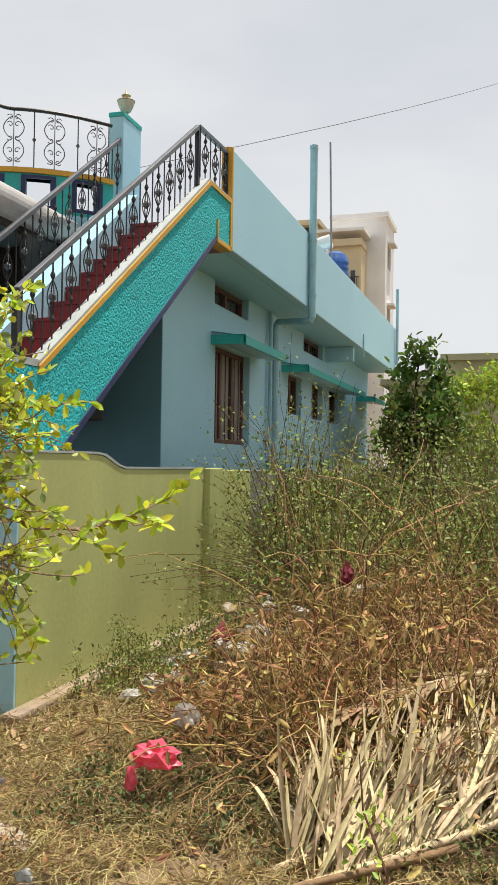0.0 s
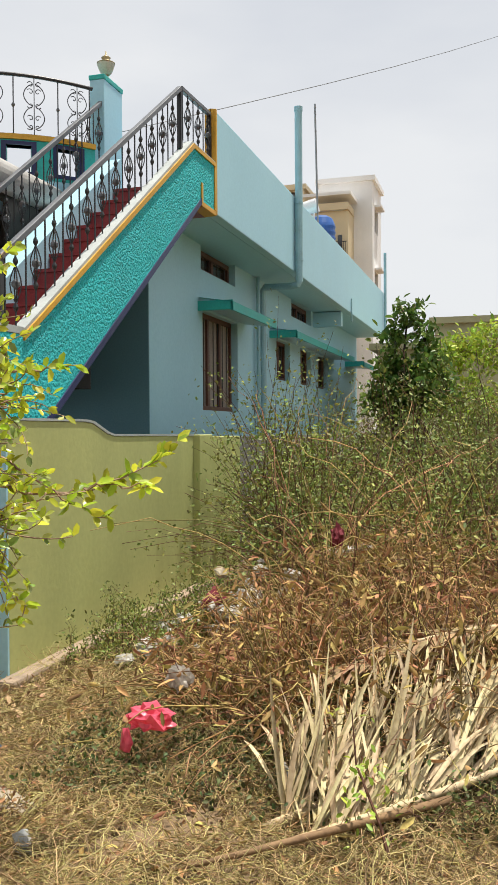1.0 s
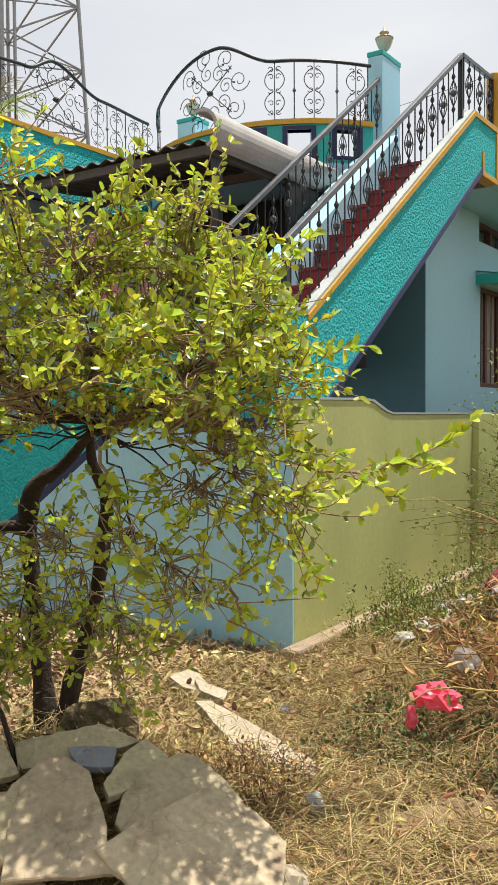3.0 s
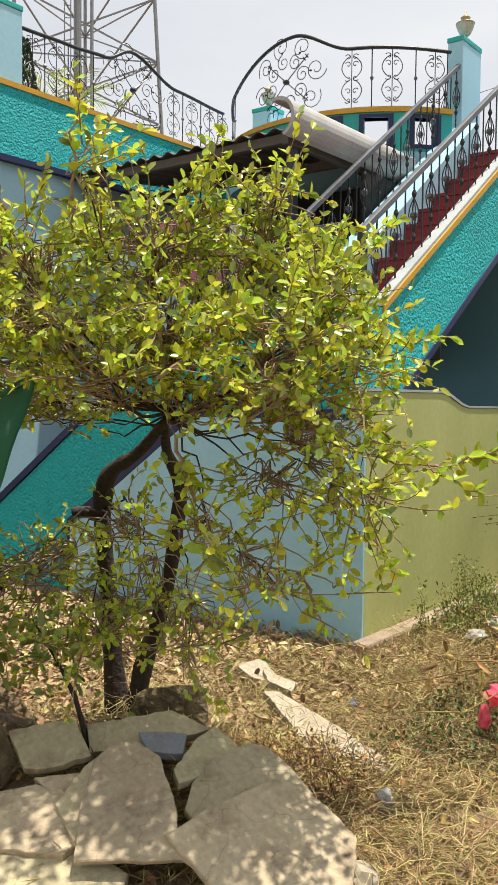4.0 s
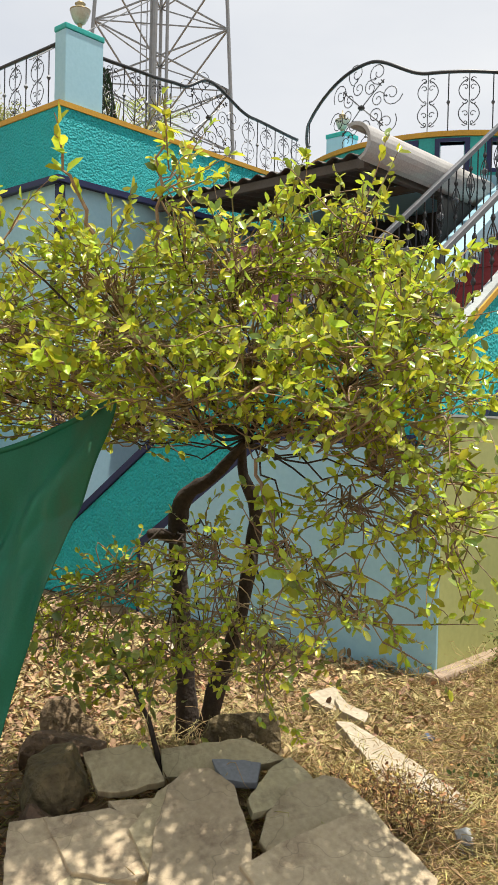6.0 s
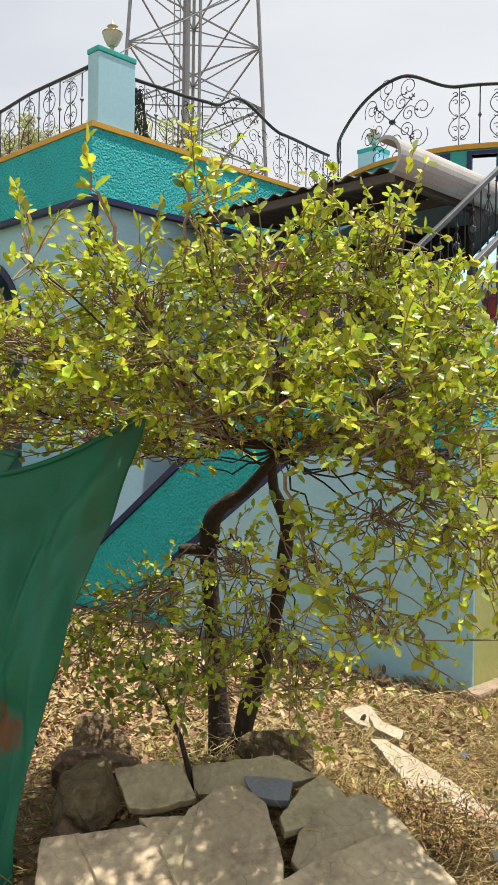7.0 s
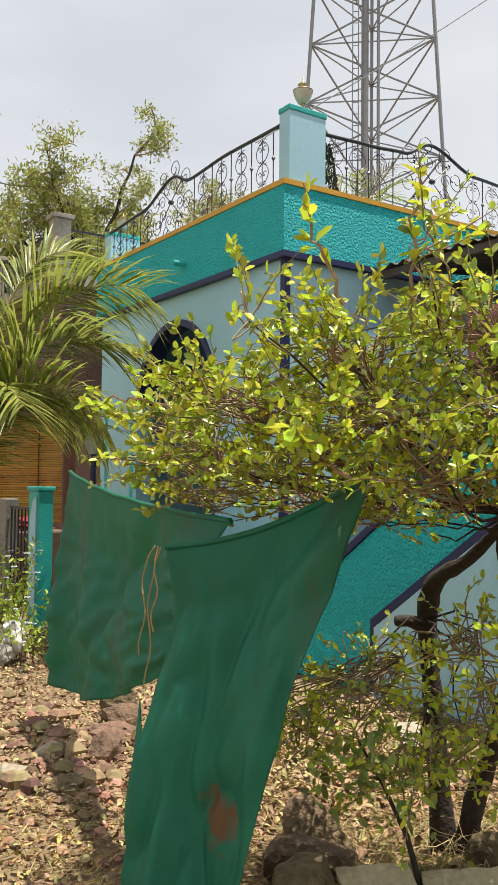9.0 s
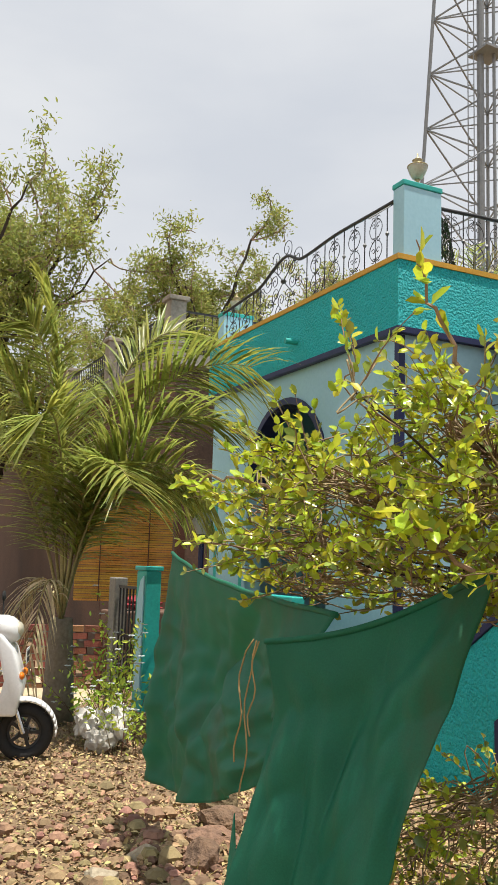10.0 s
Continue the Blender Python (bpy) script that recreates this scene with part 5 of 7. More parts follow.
def bleached_frond(parent, pts, n, length, seed, lift):
    """A fallen frond whose stiff leaflets still stand up from the midrib in a ragged fan."""
    r2 = np.random.default_rng(seed)
    p = [np.array(q, float) for q in pts]
    path = bezier(p[0][None], p[1][None], p[2][None], 20)[0]
    q = Acc()
    q.tube(path, np.linspace(0.020, 0.009, 20), 7)
    rib = part("midrib", q, M_PALMDRY, parent, smooth=True)
    t = r2.uniform(0.05, 0.98, n)
    i0 = np.clip((t * 19).astype(int), 0, 18)
    P = path[i0] + (path[i0 + 1] - path[i0]) * (t * 19 - i0)[:, None]
    ax = unit(path[i0 + 1] - path[i0])
    away = unit(np.cross([0, 0, 1.0], ax))
    D = unit(ax * (0.15 + 0.75 * t[:, None] + r2.normal(0, 0.12, (n, 1))) + np.array([0, 0, 1.0]) * r2.uniform(0.45, 0.8, (n, 1)) * lift + away * r2.uniform(0.1, 0.6, (n, 1)) + r2.normal(0, 0.07, (n, 3)))
    L = length * r2.uniform(0.5, 1.1, n)
    seg = 6
    u = np.linspace(0, 1, seg)[None, :, None]
    bow = unit(r2.normal(0, 1, (n, 3)))[:, None] * 0.10 + np.array([0, 0, -0.35]) * r2.uniform(0.2, 1.2, (n, 1, 1))
    C = P[:, None] + D[:, None] * L[:, None, None] * u + bow * (u ** 2) * L[:, None, None]
    C[..., 2] = np.maximum(C[..., 2], 0.02)
    T = unit(np.gradient(C, axis=1))
    S = unit(np.cross(T, unit(r2.normal(0, 1, (n, 3)) + [0.3, -0.9, 0.3])[:, None]))
    U = np.cross(S, T)
    W = (r2.uniform(0.011, 0.024, n)[:, None] * np.array([0.6, 1.0, 1.0, 0.85, 0.6, 0.12]))[..., None]
    v = np.stack([C + S * W * 0.5 + U * W * 0.22, C, C - S * W * 0.5 + U * W * 0.22], 2)
    idx = np.arange(n * seg * 3).reshape(n, seg, 3)
    f = np.concatenate([np.stack([idx[:, :-1, j], idx[:, :-1, j + 1], idx[:, 1:, j + 1], idx[:, 1:, j]], -1).reshape(-1, 4) for j in (0, 1)])
    tagged(bulk("leaflet", [(v.reshape(-1, 3), f)], [M_PALMDRY], rib), kind="stuff")


dry1 = thing("dry_palm_frond", (-0.2, 3.5, 0.2), "large dry bleached palm frond lying on the weeds", "palm frond", "dry fronds")
bleached_frond(dry1, [(-0.84, 3.06, 0.04), (-0.35, 3.50, 0.16), (0.55, 4.25, 0.42)], 330, 0.62, 51, 1.0)
dry2 = thing("dry_palm_frond", (0.1, 3.8, 0.2), "dry palm frond with torn pale leaflets", "palm frond", "dry fronds")
bleached_frond(dry2, [(-0.74, 2.98, 0.03), (-0.15, 3.38, 0.14), (0.70, 4.05, 0.34)], 240, 0.52, 52, 0.5)
dry3 = thing("dry_palm_frond", (-0.5, 4.2, 0.3), "brown dry palm frond sunk in the weeds", "palm frond", "dry fronds")
frond(dry3, [(0.15, 4.45, 0.52), (-0.25, 4.15, 0.60), (-0.72, 3.9, 0.40)], 0.26, 26, mat("brown_palm", (0.33, 0.23, 0.11), rough=0.8, per="island", spread=0.3), M_PALMDRY, 53, 0.25, "midrib", width=0.03)
stalk = Acc()
stalk.tube(bezier(np.array([[-1.08, 2.66, 0.04]]), np.array([[-0.7, 2.85, 0.10]]), np.array([[-0.2, 3.3, 0.12]]), 9)[0], [0.006, 0.009, 0.011, 0.012, 0.013, 0.014, 0.015, 0.016, 0.017], 7)
tagged(part("palm_stalk", stalk, mat("stalk_bark", (0.26, 0.16, 0.08), (0.14, 0.08, 0.04), rough=0.8, scale=6, bump=0.3), None, smooth=True), "long curved brown palm stalk on the straw", "palm stalk")
green_stem = thing("weed_plant", (-0.42, 3.0, 0), "single green weed with a reddish stem", "weed")
q = Acc()
q.tube([(-0.36, 2.92, 0.0), (-0.41, 2.97, 0.14), (-0.50, 3.02, 0.32), (-0.52, 3.05, 0.5)], [0.007, 0.006, 0.004, 0.002], 5)
part("stem", q, M_DRYB, green_stem)
n = 60
P = np.array([-0.47, 3.0, 0.24]) + rng.normal(0, 1, (n, 3)) * [0.05, 0.04, 0.12]
L = rng.uniform(0.02, 0.04, n)
bulk("leaves", [leaf_geo(P, rng.normal(0, 1, (n, 3)), unit(rng.normal(0, .4, (n, 3)) + [0, 0, 1]), L, L * 0.45)], [M_FRESH], green_stem)


# ---- shrubs and trees further off ----
def bush(name, at, lobes, count, size, mats, label, category, seed, trunk=True, width=0.5):
    """A shrub or tree out of leafy lobes (offset, radii) on limbs."""
    r2 = np.random.default_rng(seed)
    t = thing(name, at, label, category)
    at = np.array(at, float)
    geos, tw = [], []
    for off, rad in lobes:
        c = at + np.array(off, float)
        q = Acc()
        m = (at + c) / 2 + r2.normal(0, 0.08, 3) * np.linalg.norm(off)
        q.tube(bezier(at[None], m[None], c[None], 8)[0], [max(0.006, (0.028 - 0.003 * i) * (0.5 + at[2] * 0 + np.linalg.norm(off) * 0.35)) for i in range(8)], 6)
        if trunk:
            part("limb", q, M_BARK, t, smooth=True)
        n = int(count * np.prod(rad) ** 0.66)
        k = max(6, n // 14)
        dirs = unit(r2.normal(size=(k, 3)))
        st = c + dirs * np.array(rad) * r2.uniform(0.05, 0.6, (k, 1))
        en = c + dirs * np.array(rad) * r2.uniform(0.65, 1.12, (k, 1))
        tw.append(bezier(st, (st + en) / 2 + r2.normal(0, 0.05, (k, 3)) * np.mean(rad), en, 5))
    T = np.concatenate(tw)
    R = np.linspace(1, 0.35, 5)[None].repeat(len(T), 0) * size * 0.09
    tagged(bulk("twig", [tube_geo(T, R)], [M_TWIG], t), kind="stuff")
    tagged(bulk("crown", [leaves_on(T, 14, (size * 0.6, size * 1.2), seed + 1, 0.2, size * 0.6, width)], [mats], t), kind="stuff")


bush("shrub", (-1.08, 10.2, 0.2), [((-0.02, 0, 2.55), (0.17, 0.25, 0.2)), ((-0.17, 0.1, 2.3), (0.17, 0.25, 0.16)), ((0.17, 0.1, 2.33), (0.17, 0.25, 0.16)), ((0.24, 0.0, 2.05), (0.2, 0.3, 0.18)), ((-0.18, 0, 1.95), (0.26, 0.3, 0.2)), ((0.15, 0, 1.75), (0.35, 0.4, 0.3)), ((-0.2, 0, 1.6), (0.35, 0.4, 0.3))], 4200, 0.10,
     mat("custard_leaf", (0.12, 0.20, 0.035), (0.05, 0.10, 0.02), rough=0.4, per="island", spread=0.35, trans=0.35), "tall green shrub with broad drooping leaves", "shrub", 61)
bush("creeper_mass", (-0.7, 12.4, 0.2), [((0.0, 0, 2.25), (0.35, 0.6, 0.3)), ((-0.45, 0.3, 1.9), (0.4, 0.6, 0.35)), ((0.5, 0.2, 2.4), (0.5, 0.7, 0.4)), ((0.1, -0.3, 1.6), (0.8, 0.7, 0.5)), ((1.3, 0.4, 2.2), (0.8, 0.9, 0.6))], 3600, 0.085, M_FRESH,
     "dense bright green creeper over a fence", "creeper", 63, False)
# ---- broken stone slabs, rocks ----
M_SLAB = mat("stone_slab", (0.52, 0.44, 0.28), (0.28, 0.23, 0.14), rough=0.85, scale=10.0, fine=42, bump=0.55, depth=0.010, amount=0.8, stain=0.9, stain_col=(0.14, 0.10, 0.06), per="object", spread=0.15)
M_SLABW = mat("pale_slab", (0.44, 0.38, 0.28), (0.24, 0.195, 0.13), rough=0.85, scale=4, fine=35, bump=0.35, stain=0.5, stain_col=(0.25, 0.22, 0.17))
M_ROCK = mat("brown_rock", (0.22, 0.15, 0.085), (0.085, 0.058, 0.038), rough=0.9, scale=9, fine=26, bump=1.0, depth=0.03, stain=0.4, stain_col=(0.06, 0.045, 0.035), per="object", spread=0.3)
M_RUBBLE = mat("rubble_stone", (0.30, 0.20, 0.115), (0.15, 0.09, 0.055), rough=0.92, scale=6, fine=30, bump=0.5, per="island", spread=0.45)


def cracked(m):
    """Thin dark cracks and broad dirt over a stone material."""
    N, L = m.node_tree.nodes, m.node_tree.links
    b = N["Principled BSDF"]
    old = b.inputs["Base Color"].links[0].from_socket
    co = N.new("ShaderNodeTexCoord")
    ns = N.new("ShaderNodeTexNoise")
    ns.inputs["Scale"].default_value = 6.0
    L.new(co.outputs["Object"], ns.inputs["Vector"])
    wob = N.new("ShaderNodeVectorMath")
    wob.operation = "MULTIPLY_ADD"
    wob.inputs[1].default_value = (0.3, 0.3, 0.3)
    L.new(ns.outputs["Color"], wob.inputs[0])
    L.new(co.outputs["Object"], wob.inputs[2])
    vo = N.new("ShaderNodeTexVoronoi")
    vo.feature = "DISTANCE_TO_EDGE"
    vo.inputs["Scale"].default_value = 2.6
    L.new(wob.outputs[0], vo.inputs["Vector"])
    mr = N.new("ShaderNodeMapRange")
    mr.inputs["From Min"].default_value, mr.inputs["From Max"].default_value = 0.0, 0.007
    mr.inputs["To Min"].default_value, mr.inputs["To Max"].default_value = 0.3, 0.0
    L.new(vo.outputs["Distance"], mr.inputs["Value"])
    mx = N.new("ShaderNodeMixRGB")
    mx.inputs["Color2"].default_value = (0.05, 0.04, 0.028, 1)
    L.new(mr.outputs[0], mx.inputs["Fac"])
    L.new(old, mx.inputs["Color1"])
    L.new(mx.outputs["Color"], b.inputs["Base Color"])


cracked(M_SLAB)


def stone_slab(at, outline, turn, seed, thick=0.032, material=None, label="weathered beige broken stone slab on the pile"):
    """A flat broken slab: corner outline in metres about its middle, chipped rim, slight unevenness; turn: three angles in degrees."""
    r2 = random.Random(seed)
    rim = []
    for (xa, ya), (xb, yb) in zip(outline, outline[1:] + outline[:1]):
        ln = math.hypot(xb - xa, yb - ya)
        k = max(2, int(ln / 0.028))
        for j in range(k):
            f = j / k
            w = 0.0 if j == 0 else r2.uniform(-0.0045, 0.003)
            rim.append((xa + (xb - xa) * f + w * (yb - ya) / ln, ya + (yb - ya) * f - w * (xb - xa) / ln))
    if sum(a[0] * b[1] - b[0] * a[1] for a, b in zip(rim, rim[1:] + rim[:1])) < 0:
        rim.reverse()
    m = len(rim)
    bmx = bmesh.new()
    rings = []
    for f, z in ((0.97, -thick), (1.0, -thick * 0.75), (1.0, -0.004), (0.985, 0.0), (0.66, 0.0), (0.33, 0.0)):
        rings.append([bmx.verts.new((x * f, y * f, z + (0.0025 * noise.noise((x * f * 14, y * f * 14, seed)) if z > -0.005 else 0))) for x, y in rim])
    for lo, hi in zip(rings, rings[1:]):
        for k in range(m):
            bmx.faces.new((lo[k], lo[(k + 1) % m], hi[(k + 1) % m], hi[k]))
    mid = bmx.verts.new((0, 0, 0.002))
    for k in range(m):
        bmx.faces.new((rings[-1][k], rings[-1][(k + 1) % m], mid))
    bmx.faces.new(rings[0][::-1])
    me = bpy.data.meshes.new("stone_slab")
    bmx.to_mesh(me)
    bmx.free()
    me.materials.append(material or M_SLAB)
    ob = new("stone_slab", me)
    ob.matrix_basis = pose(*at, *turn)
    return tagged(ob, label, "stone slab", "slab pile")


def stone(name, at, size, seed, material, label, category, group="", flat=1.0, spin=0):
    bmx = bmesh.new()
    r2 = random.Random(seed)
    bmesh.ops.create_icosphere(bmx, subdivisions=3, radius=1.0)
    cuts = [(Vector((r2.gauss(0, 1), r2.gauss(0, 1), r2.gauss(0, 0.8))).normalized(), r2.uniform(0.45, 0.8)) for k in range(9)]
    for v in bmx.verts:
        d = v.co.normalized()
        f = 1.0
        for nv, lim in cuts:
            c = d.dot(nv)
            if c > 0.01:
                f = min(f, lim / c)
        f = f * (1 + 0.10 * noise.noise(d * 3.2 + Vector((0, seed, 0)))) + r2.uniform(-0.012, 0.012)
        v.co = Vector((d.x * size[0] * f, d.y * size[1] * f, d.z * size[2] * f)) * 1.2
    me = bpy.data.meshes.new(name)
    bmx.to_mesh(me)
    bmx.free()
    me.materials.append(material)
    ob = new(name, me)
    ob.matrix_basis = pose(*at, 0, 0, spin)
    return tagged(ob, label, category, group)


# spin, tip and lean in degrees; the pile leans towards the path
stone_slab((-1.63, 2.03, 0.17), [(-0.31, 0.01), (-0.14, 0.14), (0.05, 0.26), (0.19, 0.14), (0.27, 0.02), (0.23, -0.17), (-0.1, -0.26), (-0.19, -0.14)], (21, 3, 41), 6, 0.03, label="large cracked beige stone slab at the front")
stone_slab((-1.84, 2.19, 0.21), [(-0.2, -0.09), (-0.18, 0.03), (-0.11, 0.15), (0.01, 0.22), (0.08, 0.2), (0.17, 0.07), (0.25, -0.11), (0.1, -0.25), (-0.12, -0.21)], (19, 0, 40), 5, label="beige stone slab with a rounded broken edge")
stone_slab((-2.10, 1.90, 0.24), [(-0.13, -0.27), (0.19, -0.28), (0.16, -0.08), (0.1, 0.13), (0.01, 0.21), (-0.06, 0.21), (-0.12, 0.13), (-0.14, -0.05)], (22, -3, 39), 4, 0.022, label="pale sunlit broken stone slab lying on top")
stone_slab((-2.20, 1.85, 0.21), [(-0.12, -0.03), (-0.03, -0.2), (0.08, -0.17), (0.09, 0.07), (0.02, 0.2), (-0.05, 0.13)], (19, -5, 38), 3, 0.026)
stone_slab((-2.30, 1.70, 0.16), [(-0.24, 0.1), (-0.09, -0.13), (0.11, -0.16), (0.18, -0.08), (0.06, 0.12), (-0.03, 0.15)], (17, -2, 39), 1)
stone_slab((-2.11, 1.60, 0.08), [(-0.21, 0.06), (-0.17, 0.11), (0.07, 0.12), (0.23, -0.0), (0.2, -0.16), (-0.12, -0.13)], (16, 0, 40), 2)
stone_slab((-2.47, 1.89, 0.28), [(-0.15, 0.07), (0.07, 0.12), (0.15, -0.03), (0.01, -0.08), (-0.07, -0.08)], (33, 0, 40), 8, 0.035)
stone_slab((-2.31, 2.17, 0.29), [(-0.19, 0.03), (0.11, 0.09), (0.26, 0.01), (0.0, -0.05), (-0.17, -0.08)], (38, 0, 40), 9, 0.045)
stone_slab((-2.05, 2.22, 0.26), [(-0.08, -0.15), (-0.1, -0.09), (-0.02, 0.09), (0.04, 0.15), (0.12, 0.06), (0.05, -0.07)], (19, 8, 42), 7, label="narrow shaded stone slab between the others")
stone_slab((-2.33, 1.86, 0.20), [(-0.12, 0.03), (0.04, 0.05), (0.08, -0.02), (-0.01, -0.07)], (24, 0, 40), 10)
stone_slab((-2.43, 1.52, 0.12), [(-0.13, 0.15), (-0.01, 0.18), (0.12, -0.05), (0.09, -0.16), (-0.07, -0.12)], (19, 0, 40), 11)
stone_slab((-2.21, 2.19, 0.275), [(-0.1, 0.06), (0.08, 0.04), (0.07, -0.06), (-0.05, -0.05)], (19, 0, 40), 17, 0.03, mat("slate_blue", (0.24, 0.255, 0.28), rough=0.8, scale=5, bump=0.3), "bluish grey stone sliver between the slabs")
stone_slab((-2.16, 3.10, 0.07), [(-0.21, 0.47), (-0.14, 0.47), (0.08, 0.05), (0.26, -0.35), (0.2, -0.43), (-0.08, -0.24), (-0.11, 0.04)], (0, 2, 40), 13, 0.04, M_SLABW, "long pale stone slab half sunk in straw")
stone_slab((-2.86, 3.60, 0.06), [(-0.11, 0.05), (0.03, 0.18), (0.12, -0.15), (-0.04, -0.08)], (8, 4, 40), 15, 0.05, M_SLABW, "small pale broken stone piece")
stone_slab((-2.68, 3.54, 0.06), [(-0.08, 0.14), (0.09, 0.0), (0.05, -0.12), (-0.06, -0.01)], (4, 6, 40), 14, 0.05, M_SLABW, "narrow pale broken stone piece")
stone_slab((-4.30, 3.80, 0.05), [(-0.13, 0.2), (0.03, 0.26), (0.12, -0.24), (-0.01, -0.2)], (4, 0, 40), 16, 0.05, M_SLABW, "pale broken stone piece by the blue wall")
stone("rock", (-2.49, 2.55, 0.20), (0.15, 0.10, 0.13), 3, M_ROCK, "upright grey-brown rock at the tree foot", "rock", "rocks", spin=30)
stone("rock", (-2.79, 1.86, 0.17), (0.15, 0.13, 0.14), 5, M_ROCK, "brown rough rock beside the slabs", "rock", "rocks", spin=20)
stone("rock", (-3.02, 2.06, 0.14), (0.16, 0.12, 0.13), 8, M_ROCK, "dark brown rock behind the net", "rock", "rocks", spin=70)
stone("rock", (-2.64, 1.66, 0.08), (0.13, 0.10, 0.10), 11, M_ROCK, "small brown rock by the slabs", "rock", "rocks")
stone("rock", (-3.28, 2.26, 0.12), (0.17, 0.14, 0.13), 12, M_ROCK, "shaded brown rock behind the net", "rock", "rocks", spin=50)
stone("rock", (-1.42, 2.22, 0.03), (0.07, 0.06, 0.05), 13, M_SLABW, "pale broken stone beside the slabs", "rock", "rocks", spin=50)
stone("rock", (-1.36, 2.12, 0.02), (0.05, 0.05, 0.04), 14, M_SLABW, "pale broken stone beside the slabs", "rock", "rocks", spin=10)
stone("rock", (-5.2, 2.36, 0.14), (0.16, 0.13, 0.12), 21, M_ROCK, "reddish rock under the net edge", "rock", "rocks")
stone("rock", (-4.95, 2.2, 0.12), (0.14, 0.12, 0.13), 22, M_ROCK, "reddish rock under the net edge", "rock", "rocks", spin=40)
stone("rock", (-5.45, 2.46, 0.13), (0.13, 0.11, 0.12), 23, M_ROCK, "reddish rock under the net edge", "rock", "rocks", spin=80)
stone("rock", (-4.75, 2.02, 0.10), (0.13, 0.11, 0.10), 24, M_ROCK, "pale rock in the rubble", "rock", "rocks", spin=10)
stone("rock", (-5.05, 1.84, 0.07), (0.11, 0.08, 0.07), 25, M_SLABW, "pale rock in the rubble", "rock", "rocks", spin=10)
stone("rock", (-4.55, 1.78, 0.06), (0.12, 0.09, 0.06), 26, M_ROCK, "rock in the rubble", "rock", "rocks", spin=65)
stone("rock", (-4.85, 1.55, 0.05), (0.09, 0.08, 0.06), 27, M_SLABW, "pale rock in the rubble", "rock", "rocks", spin=35)
# rubble: many small stones
rub = Acc()
rr = random.Random(5)
for k in range(1150):
    x, y = (rr.gauss(-5.6, 1.3), rr.gauss(1.7, 0.7)) if k < 700 else (rr.gauss(-4.9, 0.55), rr.gauss(1.95, 0.3))
    if not (-8.6 < x < -3.7 and -0.2 < y < 3.0):
        continue
    s = rr.uniform(0.012, 0.045) * (1.8 if rr.random() < 0.14 else 1)
    z = ground_z(x, y) + s * 0.3
    a0 = rr.uniform(0, 6)
    pts = []
    for zz, q in ((-0.6, 0.75), (0.25, 1.0), (0.75, 0.5)):
        for j in range(5):
            an = a0 + j * 1.2566
            f = q * rr.uniform(0.75, 1.15)
            pts.append((x + s * f * math.cos(an), y + s * f * math.sin(an) * 0.8, z + s * zz * 0.7))
    rub.add(pts, [(i * 5 + j, i * 5 + (j + 1) % 5, i * 5 + 5 + (j + 1) % 5, i * 5 + 5 + j) for i in range(2) for j in range(5)] + [(10, 11, 12, 13, 14)])
tagged(part("rubble", rub, M_RUBBLE, None, normals=False), "small broken stones and brick bits on earth", "rubble", kind="stuff")


# ---- rubbish ----
def crumple(name, at, size, seed, material, label, category, sharp=2.4, tall=1.0, group=""):
    """Crumpled film or cloth: a creased, faceted, irregular wad."""
    r2 = random.Random(int(seed * 1000) % 99991)
    bmx = bmesh.new()
    bmesh.ops.create_icosphere(bmx, subdivisions=3 if max(size) > 0.08 else 2, radius=1.0)
    ax = [r2.uniform(0.65, 1.25) for k in range(3)]
    for v in bmx.verts:
        d = v.co.normalized()
        f = 0.62 + 0.75 * abs(noise.noise(d * 1.5 + Vector((seed, 0, 0)))) + 0.35 * abs(noise.noise(d * sharp * 1.6 + Vector((0, seed, 0)))) + r2.uniform(-0.13, 0.13)
        v.co = Vector((d.x * size[0] * f * ax[0], d.y * size[1] * f * ax[1], max(-0.6, d.z) * size[2] * f * ax[2]))
    me = bpy.data.meshes.new(name)
    bmx.to_mesh(me)
    bmx.free()
    me.materials.append(material)
    ob = new(name, me)
    ob.matrix_basis = pose(*at, 0, 0, r2.uniform(0, 360))
    return tagged(ob, label, category, group)


M_PINK = mat("pink_plastic", (0.90, 0.17, 0.25), (0.78, 0.10, 0.17), rough=0.3, scale=6, fine=40, bump=0.3, trans=0.35, spec=0.5)
M_WBAG = mat("white_plastic", (0.60, 0.58, 0.54), (0.38, 0.35, 0.30), rough=0.35, scale=6, fine=30, bump=0.3, trans=0.25, stain=0.3, stain_col=(0.4, 0.33, 0.24))
M_MAROON = mat("maroon_rag", (0.16, 0.02, 0.03), rough=0.9, scale=8, bump=0.4)
bag = crumple("pink_plastic_bag", (-1.475, 3.51, 0.24), (0.12, 0.09, 0.095), 2.3, M_PINK, "crumpled bright pink plastic bag caught on weeds", "plastic bag")
crumple("pink_plastic_scrap", (-1.56, 3.46, 0.15), (0.035, 0.03, 0.08), 6.1, M_PINK, "torn pink plastic strip hanging on twigs", "plastic scrap")
crumple("clear_plastic_bag", (-1.42, 3.72, 0.36), (0.09, 0.07, 0.09), 4.4, mat("clear_plastic", (0.55, 0.5, 0.44), rough=0.25, trans=0.6, bump=0.2), "thin cloudy plastic bag on the weeds", "plastic bag")
crumple("white_wrapper", (-0.86, 3.42, 0.10), (0.045, 0.035, 0.05), 7.7, M_WBAG, "small white wrapper among creepers", "wrapper")
crumple("maroon_rag", (-0.93, 4.97, 0.86), (0.05, 0.04, 0.11), 1.2, M_MAROON, "dark maroon rag caught on a stem", "rag")
crumple("dark_rag", (-1.75, 5.2, 0.42), (0.14, 0.09, 0.10), 9.2, M_MAROON, "dark maroon cloth on the rubbish heap", "rag")
